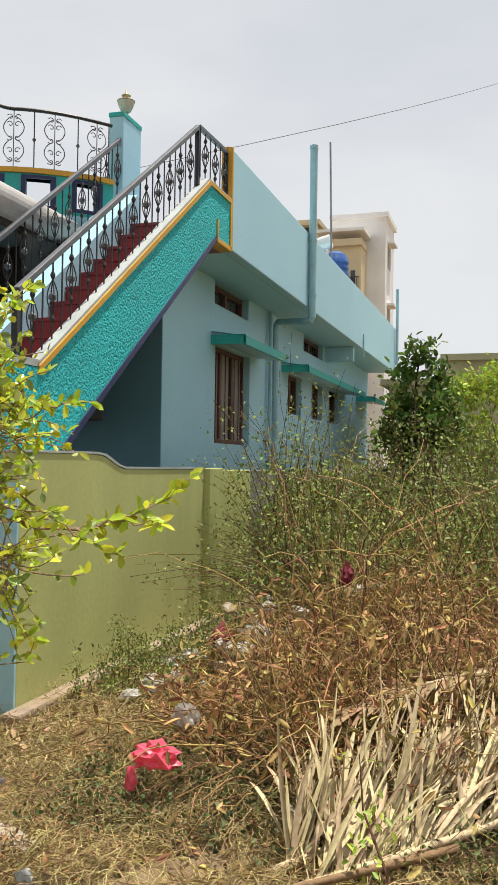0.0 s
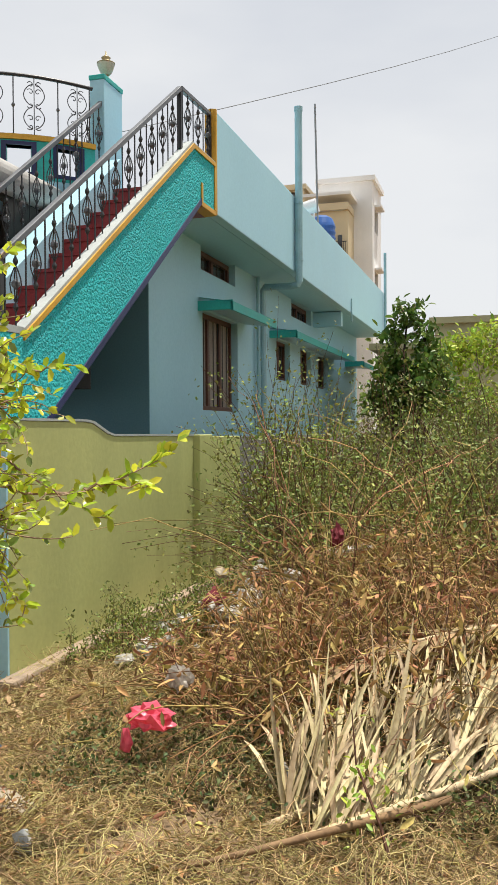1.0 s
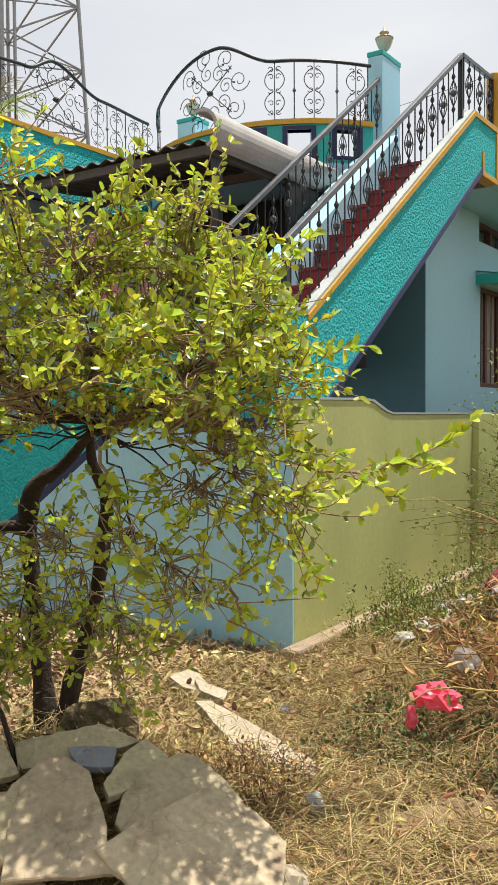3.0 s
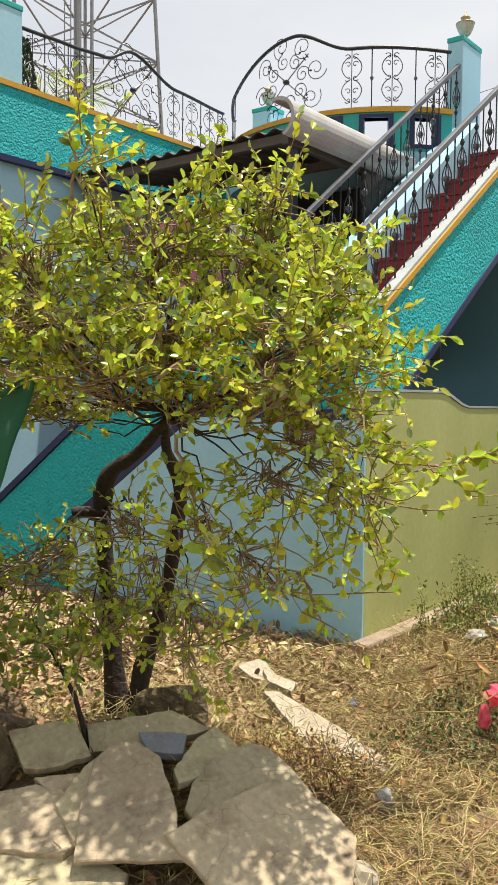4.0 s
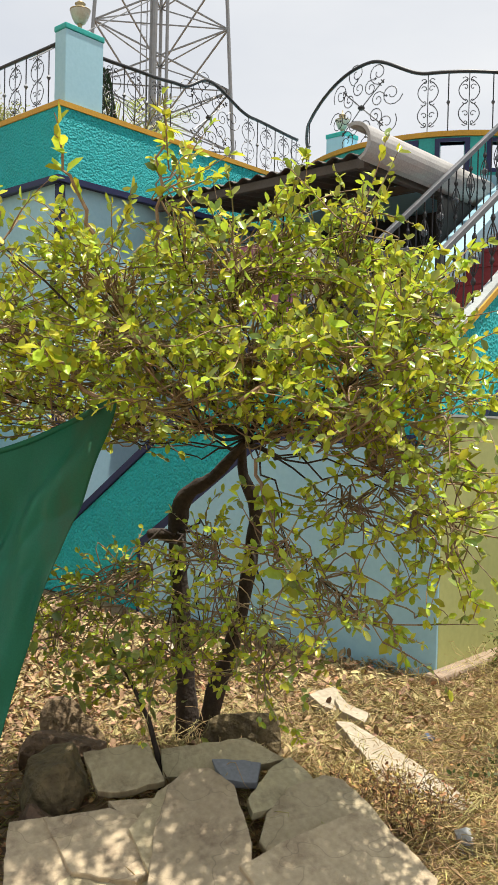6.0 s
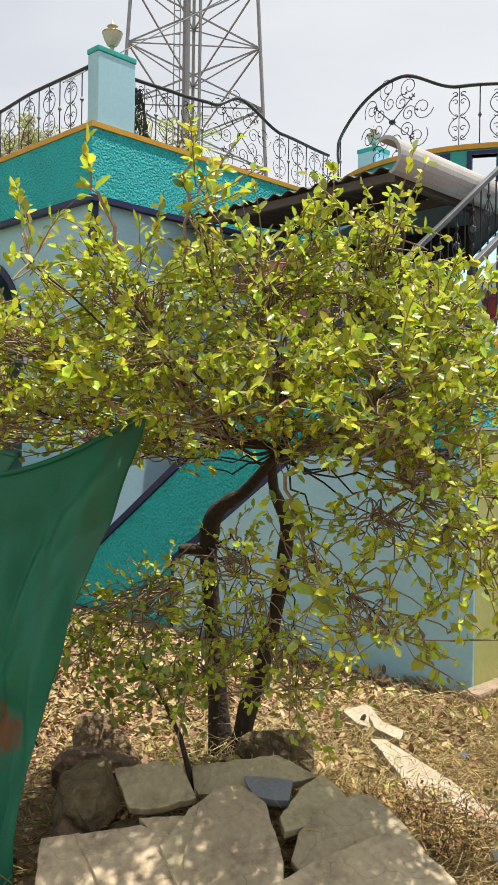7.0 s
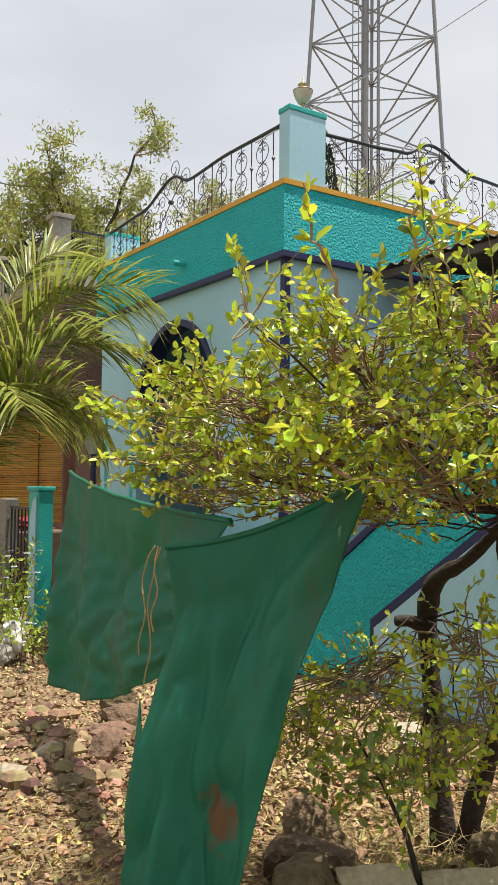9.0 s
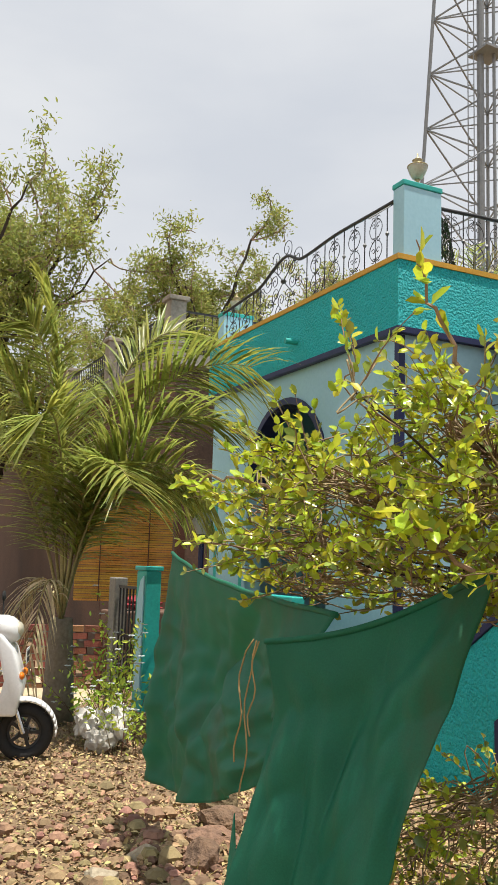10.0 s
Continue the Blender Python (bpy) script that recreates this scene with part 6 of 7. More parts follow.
rt = random.Random(8)
heap_z = lambda x, y, k: ground_z(x, y) + k
M_BITS = [M_WBAG, mat("grey_paper", (0.5, 0.5, 0.47), rough=0.8), mat("teal_wrapper", (0.1, 0.4, 0.36), rough=0.4), M_SLABW]
for k in range(64):
    near = k < 50
    x, y = (rt.gauss(-1.75, 0.30), rt.gauss(5.45, 0.40)) if near else (rt.uniform(-1.9, 0.8), rt.uniform(4.6, 6.4))
    x = max(x, -2.15)
    z = heap_z(x, y, 0.08 + 0.46 * rt.random() * math.exp(-((x + 1.6) / 0.3) ** 2 - ((y - 5.4) / 0.45) ** 2)) if near else heap_z(x, y, rt.uniform(0.2, 0.4))
    if k in (0, 1, 2):
        x, y = -2.2 + 0.1 * k, 4.85 + 0.25 * k
        z = heap_z(x, y, 0.02)
    s = rt.uniform(0.04, 0.09)
    crumple("rubbish_scrap", (x, y, z), (s, s * rt.uniform(0.5, 1), s * 0.6), rt.uniform(0, 30), M_BITS[0 if rt.random() < 0.75 else rt.choice((1, 3, 3, 2)) if s < 0.04 else 3], "crumpled pale rubbish scrap on the heap", "rubbish", group="rubbish on the heap")
for x, y, z in ((0.1, 5.6, 0.72), (0.2, 5.5, 0.66)):
    crumple("rubbish_scrap", (x, y, z), (0.11, 0.06, 0.04), x * 9, M_WBAG, "white paper rubbish lying on the weeds", "rubbish", group="rubbish on the heap")
crumple("dark_scrap", (-1.12, 2.66, 0.03), (0.04, 0.03, 0.05), 3.1, M_DRYB, "small dark dry pod on the straw", "pod")
crumple("grey_scrap", (-1.62, 2.72, 0.04), (0.045, 0.04, 0.05), 5.9, M_BITS[1], "small bluish grey wad on the straw", "rubbish")
crumple("blue_scrap", (-2.25, 3.55, 0.03), (0.06, 0.03, 0.025), 2.2, mat("blue_rag", (0.10, 0.14, 0.22), rough=0.8), "faded blue scrap on the straw", "rubbish")

# ---- green shade net ----
M_NET = mat("green_net", (0.03, 0.28, 0.165), (0.015, 0.15, 0.09), rough=0.5, scale=3.5, fine=190, bump=0.5, depth=0.003, amount=1.0, stain=0.7, stain_col=(0.12, 0.15, 0.09), trans=0.45)


def rusted(m, at, r):
    """A brown soaked patch with a ragged rim."""
    N, L = m.node_tree.nodes, m.node_tree.links
    old = N["Principled BSDF"].inputs["Base Color"].links[0].from_socket
    co = N.new("ShaderNodeTexCoord")
    ds = N.new("ShaderNodeVectorMath")
    ds.operation = "DISTANCE"
    ds.inputs[1].default_value = at
    L.new(co.outputs["Object"], ds.inputs[0])
    ns = N.new("ShaderNodeTexNoise")
    ns.inputs["Scale"].default_value, ns.inputs["Detail"].default_value = 16.0, 8
    L.new(co.outputs["Object"], ns.inputs["Vector"])
    ad = N.new("ShaderNodeMath")
    ad.operation = "MULTIPLY_ADD"
    ad.inputs[1].default_value = 0.22
    L.new(ns.outputs["Fac"], ad.inputs[0])
    L.new(ds.outputs["Value"], ad.inputs[2])
    mr = N.new("ShaderNodeMapRange")
    mr.inputs["From Min"].default_value, mr.inputs["From Max"].default_value = r + 0.06, r + 0.12
    mr.inputs["To Min"].default_value, mr.inputs["To Max"].default_value = 0.8, 0.0
    L.new(ad.outputs[0], mr.inputs["Value"])
    mx = N.new("ShaderNodeMixRGB")
    mx.inputs["Color2"].default_value = (0.27, 0.085, 0.03, 1)
    L.new(mr.outputs[0], mx.inputs["Fac"])
    L.new(old, mx.inputs["Color1"])
    for nd in N:
        for inp in nd.inputs:
            if inp.is_linked and inp.links[0].from_socket == old and nd != mx:
                L.new(mx.outputs["Color"], inp)


rusted(M_NET, (-2.85, 1.56, 0.45), 0.10)


def net_sheet(name, top, low, nu, nv, fold, seed, parent):
    """A hanging cloth between a top curve and a lower curve (three points each), with folds."""
    T = bezier(*[np.array([p], float) for p in top], nu)[0]
    B = bezier(*[np.array([p], float) for p in low], nu)[0]
    vs = []
    nrm = unit(np.cross(T[-1] - T[0], [0, 0, 1.0]))
    for j in range(nv):
        s = j / (nv - 1)
        for i in range(nu):
            u = i / (nu - 1)
            p = T[i] * (1 - s) + B[i] * s
            w = fold * min(1.0, 0.04 + 2.2 * s) * (math.sin(u * 17 + seed + 2.5 * s) * 0.4 + 1.2 * noise.noise((u * 3 + seed, s * 2.2, 0.3)) + 0.55 * noise.noise((u * 9 + seed, s * 5, 2)) + 0.30 * noise.noise((u * 19 + s * 6, s * 13 - u * 4, seed)) + 0.5 * abs(noise.noise((u * 5 - s * 3, s * 6 + u * 3, seed + 5))))
            w += fold * 1.3 * math.exp(-((u - 0.25 - 0.5 * s) / 0.05) ** 2) * (1 - s) * min(1.0, 4 * s)
            vs.append(tuple(p + nrm * w))
    q = Acc()
    q.add(vs, [(j * nu + i, j * nu + i + 1, (j + 1) * nu + i + 1, (j + 1) * nu + i) for j in range(nv - 1) for i in range(nu - 1)])
    ob = part(name, q, M_NET, parent, smooth=True, normals=False)
    md = ob.modifiers.new("thickness", "SOLIDIFY")
    md.thickness = 0.003
    hem = Acc()
    hem.tube([Vector(p) + Vector((0, 0, 0.002 * math.sin(i * 0.37))) for i, p in enumerate(T)], 0.011, 6)
    part("hem", hem, M_NET, ob, "rolled top hem", smooth=True)
    return ob


net = thing("shade_net", (-3.5, 1.8, 0), "green woven shade net hung as a fence", "net")


def net_curtain(edge_a, edge_b, sag, seed, parent, nu=80, nv=100):
    """The front sheet: a cloth between two hanging edges (knots from the hem down), pulled taut at the top and creased below."""
    run = np.linspace(0, 1, nv)
    A, B = [np.stack([np.polyval(np.polyfit(np.linspace(0, 1, len(e)), [k[c] for k in e], 3), run) for c in range(3)], 1) for e in (edge_a, edge_b)]
    out = unit(np.cross(A[0] - B[0], [0, 0, 1.0]))
    q = Acc()
    vs = []
    for j in range(nv):
        v = j / (nv - 1)
        for i in range(nu):
            u = i / (nu - 1)
            w = 0.09 * noise.noise((u * 2.2 + seed, v * 2.4, 0.3)) * min(1, 6 * v) + 0.06 * abs(noise.noise((u * 4 - v * 2, v * 4 + u * 2, seed))) * min(1, 8 * v)
            w += 0.016 * noise.noise((u * 11 + v * 5, v * 7 - u * 3, seed)) * min(1, 5 * v) + 0.025 * math.sin(u * 9 + 1.5 * v) * v
            p = A[j] * (1 - u) + B[j] * u + out * w
            p[2] -= sag * math.sin(math.pi * u) * (1 - v)
            vs.append(tuple(p))
    q.add(vs, [(j * nu + i, j * nu + i + 1, (j + 1) * nu + i + 1, (j + 1) * nu + i) for j in range(nv - 1) for i in range(nu - 1)])
    ob = part("sheet", q, M_NET, parent, smooth=True, normals=False)
    md = ob.modifiers.new("thickness", "SOLIDIFY")
    md.thickness = 0.003
    hem = Acc()
    hem.tube([Vector(p) for p in vs[:nu]], 0.011, 6)
    part("hem", hem, M_NET, ob, "rolled top hem", smooth=True)


net_curtain([(-2.47, 1.84, 1.56), (-2.55, 1.77, 1.18), (-2.62, 1.68, 0.88), (-2.67, 1.58, 0.45), (-2.68, 1.53, 0.0)],
            [(-3.24, 1.55, 1.30), (-3.19, 1.54, 1.0), (-3.21, 1.47, 0.72), (-3.19, 1.41, 0.38), (-3.14, 1.37, 0.0)], 0.05, 1.7, net)
net_sheet("sheet", [(-2.98, 1.66, 1.40), (-4.5, 1.90, 1.44), (-5.42, 2.08, 1.60)], [(-3.40, 1.60, 0.86), (-4.45, 2.0, 0.34), (-5.62, 2.02, 0.30)], 90, 70, 0.075, 4.2, net)
# flap in a brighter copy of the net green, light put into its colour
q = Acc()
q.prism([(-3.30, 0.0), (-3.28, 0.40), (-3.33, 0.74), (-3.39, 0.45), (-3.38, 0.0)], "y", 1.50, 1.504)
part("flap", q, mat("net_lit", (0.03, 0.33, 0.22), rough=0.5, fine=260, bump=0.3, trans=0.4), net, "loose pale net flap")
q = Acc()
for k, (du, ln) in enumerate(((0.0, 0.50), (0.05, 0.40), (-0.04, 0.3))):
    q.tube([(-3.26 - du, 1.53 + du * 0.3, 1.30 - ln * s / 10 + 0) for s in range(1)] + [(-3.28 - du + 0.02 * math.sin(s * 1.1 + k), 1.52 - 0.01 * s * 0.2, 1.30 - ln * s / 10) for s in range(1, 11)], 0.003, 4)
part("string", q, mat("jute_string", (0.42, 0.30, 0.13), rough=0.9), net, "dangling jute strings")

# ---- young coconut palm ----
palm = thing("coconut_palm", (-9.18, 2.47, 0), "young coconut palm with arching green fronds", "palm")
q = Acc()
q.tube([(-9.18, 2.47, -0.05), (-9.18, 2.47, 0.3), (-9.17, 2.46, 0.7), (-9.15, 2.45, 0.98)], [0.17, 0.15, 0.13, 0.11], 10)
part("trunk", q, mat("palm_trunk", (0.24, 0.20, 0.15), (0.13, 0.10, 0.07), rough=0.9, scale=6, fine=30, bump=0.5), palm, smooth=True)
pc = np.array([-9.15, 2.45, 0.95])
for k, (az, reach, rise, drop, ln) in enumerate(((62, 1.25, 2.4, 1.5, 1.0), (52, 1.15, 2.0, 0.85, 0.95), (72, 0.8, 2.7, 1.9, 0.9), (35, 1.1, 1.6, 0.2, 0.85), (232, 0.28, 2.4, 2.3, 0.75), (245, 0.9, 2.4, 1.6, 0.85), (255, 1.3, 1.8, 1.0, 0.8), (330, 0.7, 1.7, 0.8, 0.8), (10, 0.9, 1.5, 0.2, 0.8), (160, 0.7, 1.9, 1.3, 0.75), (290, 0.4, 2.2, 1.8, 0.7), (78, 1.0, 1.5, 0.1, 0.8))):
    d = np.array([math.cos(math.radians(az)), math.sin(math.radians(az)), 0])
    frond(palm, [pc, pc + d * reach * 0.34 + [0, 0, rise * 0.85 + 0.8], pc + d * reach * 1.42 + [0, 0, drop + 1.05]], ln * 0.95, 74, M_PALM, M_RACHIS, 70 + k, 0.36, "frond", "", 0.5, 0.031, roll=0.9 * math.sin(k * 2.3 + 0.6))
for k, (az, reach) in enumerate(((320, 0.22), (215, 0.25))):
    d = np.array([math.cos(math.radians(az)), math.sin(math.radians(az)), 0])
    frond(palm, [pc, pc + d * (reach * 0.9 + 0.2) + [0, 0, 1.0], pc + d * (reach * 1.3 + 0.35) + [0, 0, -0.5]], 0.36, 22, M_PALMDRY, M_RACHIS, 90 + k, 0.7, "dead_frond", "dry hanging frond", 0.9, 0.025)

# ---- honeycomb brick wall ----
M_BRICK = mat("red_brick", (0.30, 0.12, 0.075), (0.17, 0.065, 0.045), rough=0.9, scale=12, fine=60, bump=0.5, per="object", spread=0.3)
bw = thing("brick_screen", (-11.2, 2.8, 0), "low honeycomb wall of red bricks with open joints", "brick wall")
bA, bB = Vector((-11.75, 1.6, 0)), Vector((-10.95, 3.55, 0))
bd = (bB - bA).normalized()
turn = math.degrees(math.atan2(bd.y, bd.x))
bl = (bB - bA).length
bk = Acc()
bk.box(-0.105, 0.105, -0.05, 0.05, 0, 0.07)
bme = bk.mesh("brick", M_BRICK)
fix_normals(bme)
rb = random.Random(3)
for c in range(9):
    step = 0.225 if c in (0, 8) else 0.30
    u = (0.12 if c % 2 else 0.0) + 0.1
    while u < bl - 0.05:
        o = new("brick", bme)
        o.parent = bw
        p = bA + bd * u
        o.matrix_parent_inverse = world_of(bw).inverted()
        o.matrix_basis = pose(p.x + rb.uniform(-.006, .006), p.y, 0.02 + c * 0.085, 0, 0, turn + rb.uniform(-2, 2))
        u += step
for c in range(1, 9):
    for k in range(int(bl / 0.3)):
        p = bA + bd * (0.12 + 0.3 * k + (0.15 if c % 2 else 0))
        q = Acc()
        q.box(p.x - 0.05, p.x + 0.05, p.y - 0.05, p.y + 0.05, 0.016 + c * 0.085 - 0.012, 0.016 + c * 0.085)
        part("mortar_dab", q, M_GREYW, bw, normals=False)

# ---- gate posts and gate of the house ----
gp = thing("gate_post", (-9.66, 3.6, 0), "teal and pale blue painted gate post", "gate post")
q = Acc()
q.box(-9.86, -9.56, 3.45, 3.62, -0.05, 1.45)
part("shaft", q, M_TEALP, gp, bevel=0.01)
q = Acc()
q.prism([(-9.78, 0.2), (-9.78, 1.15), (-9.70, 1.35), (-9.60, 1.4), (-9.60, 0.2)], "y", 3.435, 3.449)
part("panel", q, M_BLUE, gp, "pale blue inset panel")
q = Acc()
q.box(-9.88, -9.54, 3.43, 3.64, 1.452, 1.50)
part("cap", q, M_TEALP, gp, bevel=0.01)
gw2 = thing("front_wall", (-8.2, 3.8, 0), "low teal compound wall in front of the porch", "wall", kind="structure")
q = Acc()
q.box(-9.5, -6.9, 3.72, 3.84, -0.05, 1.30)
part("wall_panel", q, M_TEALP, gw2, bevel=0.01)
gl = thing("gate_lamp", (-8.9, 3.78, 1.3), "small white cone lamp on a dark post", "lamp")
q = Acc()
q.tube([(-8.9, 3.78, 1.30), (-8.9, 3.78, 1.84)], 0.03, 8)
part("post", q, M_NAVY, gl)
q = Acc()
q.lathe([(0.05, 1.84), (0.055, 1.86), (0.105, 1.97), (0.10, 1.985), (0.05, 2.05), (0.01, 2.07)], -8.9, 3.78, 0, 12)
part("shade", q, M_WHITEP, gl, "white faceted shade")
gate = thing("iron_gate", (-10.3, 3.55, 0.1), "dark iron gate ajar beside the brick screen", "gate")
for k in range(8):
    q = Acc()
    q.tube([(-10.72 + k * 0.115, 3.56, 0.12), (-10.72 + k * 0.115, 3.56, 1.25)], 0.012, 5)
    part("bar", q, M_BLACK, gate)
for z in (0.14, 0.7, 1.25):
    q = Acc()
    q.box(-10.74, -9.9, 3.545, 3.575, z - 0.015, z + 0.015)
    part("cross_rail", q, M_BLACK, gate)
q = Acc()
q.box(-10.98, -10.76, 3.5, 3.66, 0.0, 1.35)
tagged(part("masonry_post", q, M_GREYW, None, bevel=0.015), "stained grey masonry post of the gate", "post")

# ---- bags and flowering plant by the path ----
M_SACK = mat("dirty_white_sack", (0.62, 0.61, 0.58), (0.42, 0.40, 0.36), rough=0.6, scale=5, fine=40, bump=0.4, stain=0.5, stain_col=(0.3, 0.24, 0.17))
crumple("sack", (-8.05, 2.45, 0.17), (0.20, 0.16, 0.20), 3.0, M_SACK, "dirty white plastic sack on the ground", "sack", 1.6, group="sacks")
crumple("sack", (-7.85, 2.62, 0.20), (0.18, 0.15, 0.24), 5.0, M_SACK, "white plastic sack standing by a plant", "sack", 1.6, group="sacks")
crumple("sack", (-7.75, 2.45, 0.10), (0.13, 0.12, 0.12), 8.0, M_WBAG, "small white plastic bag on the ground", "sack", 1.8, group="sacks")
pw = thing("flower_plant", (-7.9, 2.75, 0), "leggy periwinkle plant with small white flowers", "plant")
pf, rf = stems(46, (-8.4, -7.5), (2.5, 2.95), (0.5, 0.95), (0.05, 0.6), (0.003, 0.005), 81)
bulk("stem", [tube_geo(pf, rf)], [M_DRYB], pw)
tagged(bulk("leaves", [leaves_on(pf, 20, (0.035, 0.07), 82, 0.4, 0.04, 0.4)], [M_FRESH], pw), kind="stuff")
r3_ = np.random.default_rng(83)
tips = pf[:, -1] + r3_.normal(0, 0.03, pf[:, -1].shape)
FP = np.repeat(tips, 5, 0)
an5 = np.tile(np.arange(5) * 2 * np.pi / 5, len(tips))
FD = np.stack([np.cos(an5), np.sin(an5) * 0.8, np.full(len(an5), 0.25)], 1)
tagged(bulk("petals", [leaf_geo(FP, FD, np.tile([0.2, -0.5, 1.0], (len(FP), 1)), np.full(len(FP), 0.032), np.full(len(FP), 0.026))], [M_WHITEP], pw, "white five-petalled flowers"), kind="stuff")

# ---- road ----
q = Acc()
q.prism([(-13.2, -40), (-9.4, -40), (-9.3, 1.2), (-9.9, 2.9), (-10.9, 3.4), (-13.2, 3.6)], "z", -0.02, 0.045)
tagged(part("road", q, mat("dusty_concrete", (0.50, 0.41, 0.27), (0.40, 0.32, 0.20), rough=0.9, scale=1.5, fine=40, bump=0.25, stain=0.4, stain_col=(0.3, 0.22, 0.13)), None, bevel=0.02), "dusty pale concrete lane", "road", kind="structure")
# ---- scooter ----
M_SCOOT = mat("white_scooter_paint", (0.74, 0.75, 0.76), (0.66, 0.67, 0.68), rough=0.25, scale=3, bump=0.0, spec=0.6)
M_TYRE = mat("rubber", (0.022, 0.022, 0.022), rough=0.85, scale=10, bump=0.3)
M_AMBER = mat("amber_lens", (0.75, 0.20, 0.02), rough=0.2, bump=0)
M_CHROME = mat("chrome", (0.7, 0.7, 0.7), rough=0.15, metal=1.0, bump=0)
M_PLATE = mat("plate", (0.75, 0.75, 0.73), rough=0.4, bump=0)


def ring(acc, c, axis, r, tube, n=28, sides=10):
    c, axis = Vector(c), Vector(axis).normalized()
    u = axis.orthogonal().normalized()
    w = axis.cross(u)
    pts = [c + (u * math.cos(2 * math.pi * k / n) + w * math.sin(2 * math.pi * k / n)) * r for k in range(n + 1)]
    acc.tube(pts, tube, sides, cap=False)


def blob(acc, c, size, lean=0.0, n=16, m=10, power=1.0):
    """A rounded shell, for scooter panels."""
    vs = []
    for j in range(m + 1):
        th = math.pi * j / m
        for k in range(n):
            ph = 2 * math.pi * k / n
            x, y, z = math.sin(th) * math.cos(ph), math.sin(th) * math.sin(ph), math.cos(th)
            f = lambda v: math.copysign(abs(v) ** power, v)
            vs.append((c[0] + size[0] * f(x) + lean * z * size[2], c[1] + size[1] * f(y), c[2] + size[2] * f(z)))
    acc.add(vs, [(j * n + k, j * n + (k + 1) % n, (j + 1) * n + (k + 1) % n, (j + 1) * n + k) for j in range(m) for k in range(n)])


def scooter():
    t = thing("scooter", (0, 0, 0), "white motor scooter parked on the dusty lane", "scooter")
    wheel_at = [(0.62, 0, 0.22), (-0.62, 0, 0.22)]
    for c in wheel_at:
        q = Acc()
        ring(q, c, (0, 1, 0), 0.175, 0.048)
        ty = part("tyre", q, M_TYRE, t, smooth=True)
        q = Acc()
        ring(q, c, (0, 1, 0), 0.125, 0.014)
        for k in range(5):
            an = k * 2 * math.pi / 5
            q.bar(c, (c[0] + 0.125 * math.cos(an), 0, c[2] + 0.125 * math.sin(an)), 0.03, 0.025)
        q.tube([(c[0], -0.05, c[2]), (c[0], 0.05, c[2])], 0.04, 12)
        part("rim", q, M_BLACK, ty)
        q = Acc()
        q.tube([(c[0], 0.045, c[2]), (c[0], 0.05, c[2])], 0.085, 18)
        part("brake_disc", q, M_CHROME, ty)
    q = Acc()
    n = 14
    for k in range(n):
        a0, a1 = math.radians(-5 + 150 * k / n), math.radians(-5 + 150 * (k + 1) / n)
        for w0, w1, h0, h1 in ((-0.075, 0.075, 0.0, 0.0),):
            p = [(0.62 + 0.25 * math.cos(a), y, 0.22 + 0.25 * math.sin(a) + (0.0 if abs(y) > 0.03 else 0.02)) for a in (a0, a1) for y in (-0.075, 0, 0.075)]
            q.add(p, [(0, 1, 4, 3), (1, 2, 5, 4)])
    fm = part("front_mudguard", q, M_SCOOT, t, smooth=True, normals=False)
    md = fm.modifiers.new("thickness", "SOLIDIFY")
    md.thickness = 0.012
    q = Acc()
    for y in (-0.07, 0.07):
        q.tube([(0.62, y, 0.22), (0.50, y, 0.55)], 0.02, 8)
    part("fork", q, M_CHROME, t)
    q = Acc()
    q.prism([(0.56, 0.36), (0.60, 0.60), (0.52, 0.86), (0.42, 0.98), (0.38, 0.96), (0.46, 0.62), (0.40, 0.36)], "y", -0.19, 0.19)
    part("front_apron", q, M_SCOOT, t, bevel=0.05, smooth=True)
    q = Acc()
    blob(q, (0.42, 0, 1.0), (0.13, 0.17, 0.11), -0.2, power=0.8)
    part("head_cowl", q, M_SCOOT, t, smooth=True)
    q = Acc()
    blob(q, (0.53, 0, 1.0), (0.04, 0.10, 0.06))
    part("headlight", q, M_GLASS, t, smooth=True)
    for y in (-0.15, 0.15):
        q = Acc()
        blob(q, (0.585, y, 0.66), (0.025, 0.04, 0.03))
        part("indicator", q, M_AMBER, t, "amber indicator", smooth=True)
    q = Acc()
    q.tube([(0.36, -0.36, 1.04), (0.38, -0.2, 1.06), (0.40, 0, 1.04), (0.38, 0.2, 1.06), (0.36, 0.36, 1.04)], 0.016, 8)
    part("handlebar", q, M_TYRE, t)
    for y in (-0.3, 0.3):
        q = Acc()
        q.tube([(0.37, y, 1.06), (0.36, y * 1.12, 1.2)], 0.007, 6)
        blob(q, (0.36, y * 1.15, 1.24), (0.015, 0.07, 0.045))
        part("mirror", q, M_TYRE, t)
    q = Acc()
    q.prism([(0.45, 0.30), (0.45, 0.36), (0.0, 0.36), (-0.05, 0.30)], "y", -0.17, 0.17)
    part("footboard", q, M_TYRE, t, bevel=0.01)
    q = Acc()
    blob(q, (-0.42, 0, 0.56), (0.42, 0.19, 0.20), power=0.75)
    part("rear_body", q, M_SCOOT, t, smooth=True)
    q = Acc()
    blob(q, (-0.36, 0, 0.78), (0.38, 0.15, 0.07), power=0.7)
    part("seat", q, M_TYRE, t, "black padded seat", smooth=True)
    q = Acc()
    q.box(0.607, 0.613, -0.11, 0.11, 0.74, 0.86)
    pl = part("number_plate", q, M_PLATE, t, "white plate with dark bars")
    q = Acc()
    q.box(0.6135, 0.616, -0.09, 0.09, 0.805, 0.84)
    q.box(0.6135, 0.616, -0.07, 0.08, 0.755, 0.79)
    part("plate_bar", q, M_TYRE, pl)
    q = Acc()
    q.tube([(-0.1, 0.1, 0.3), (-0.12, 0.24, 0.02)], 0.012, 6)
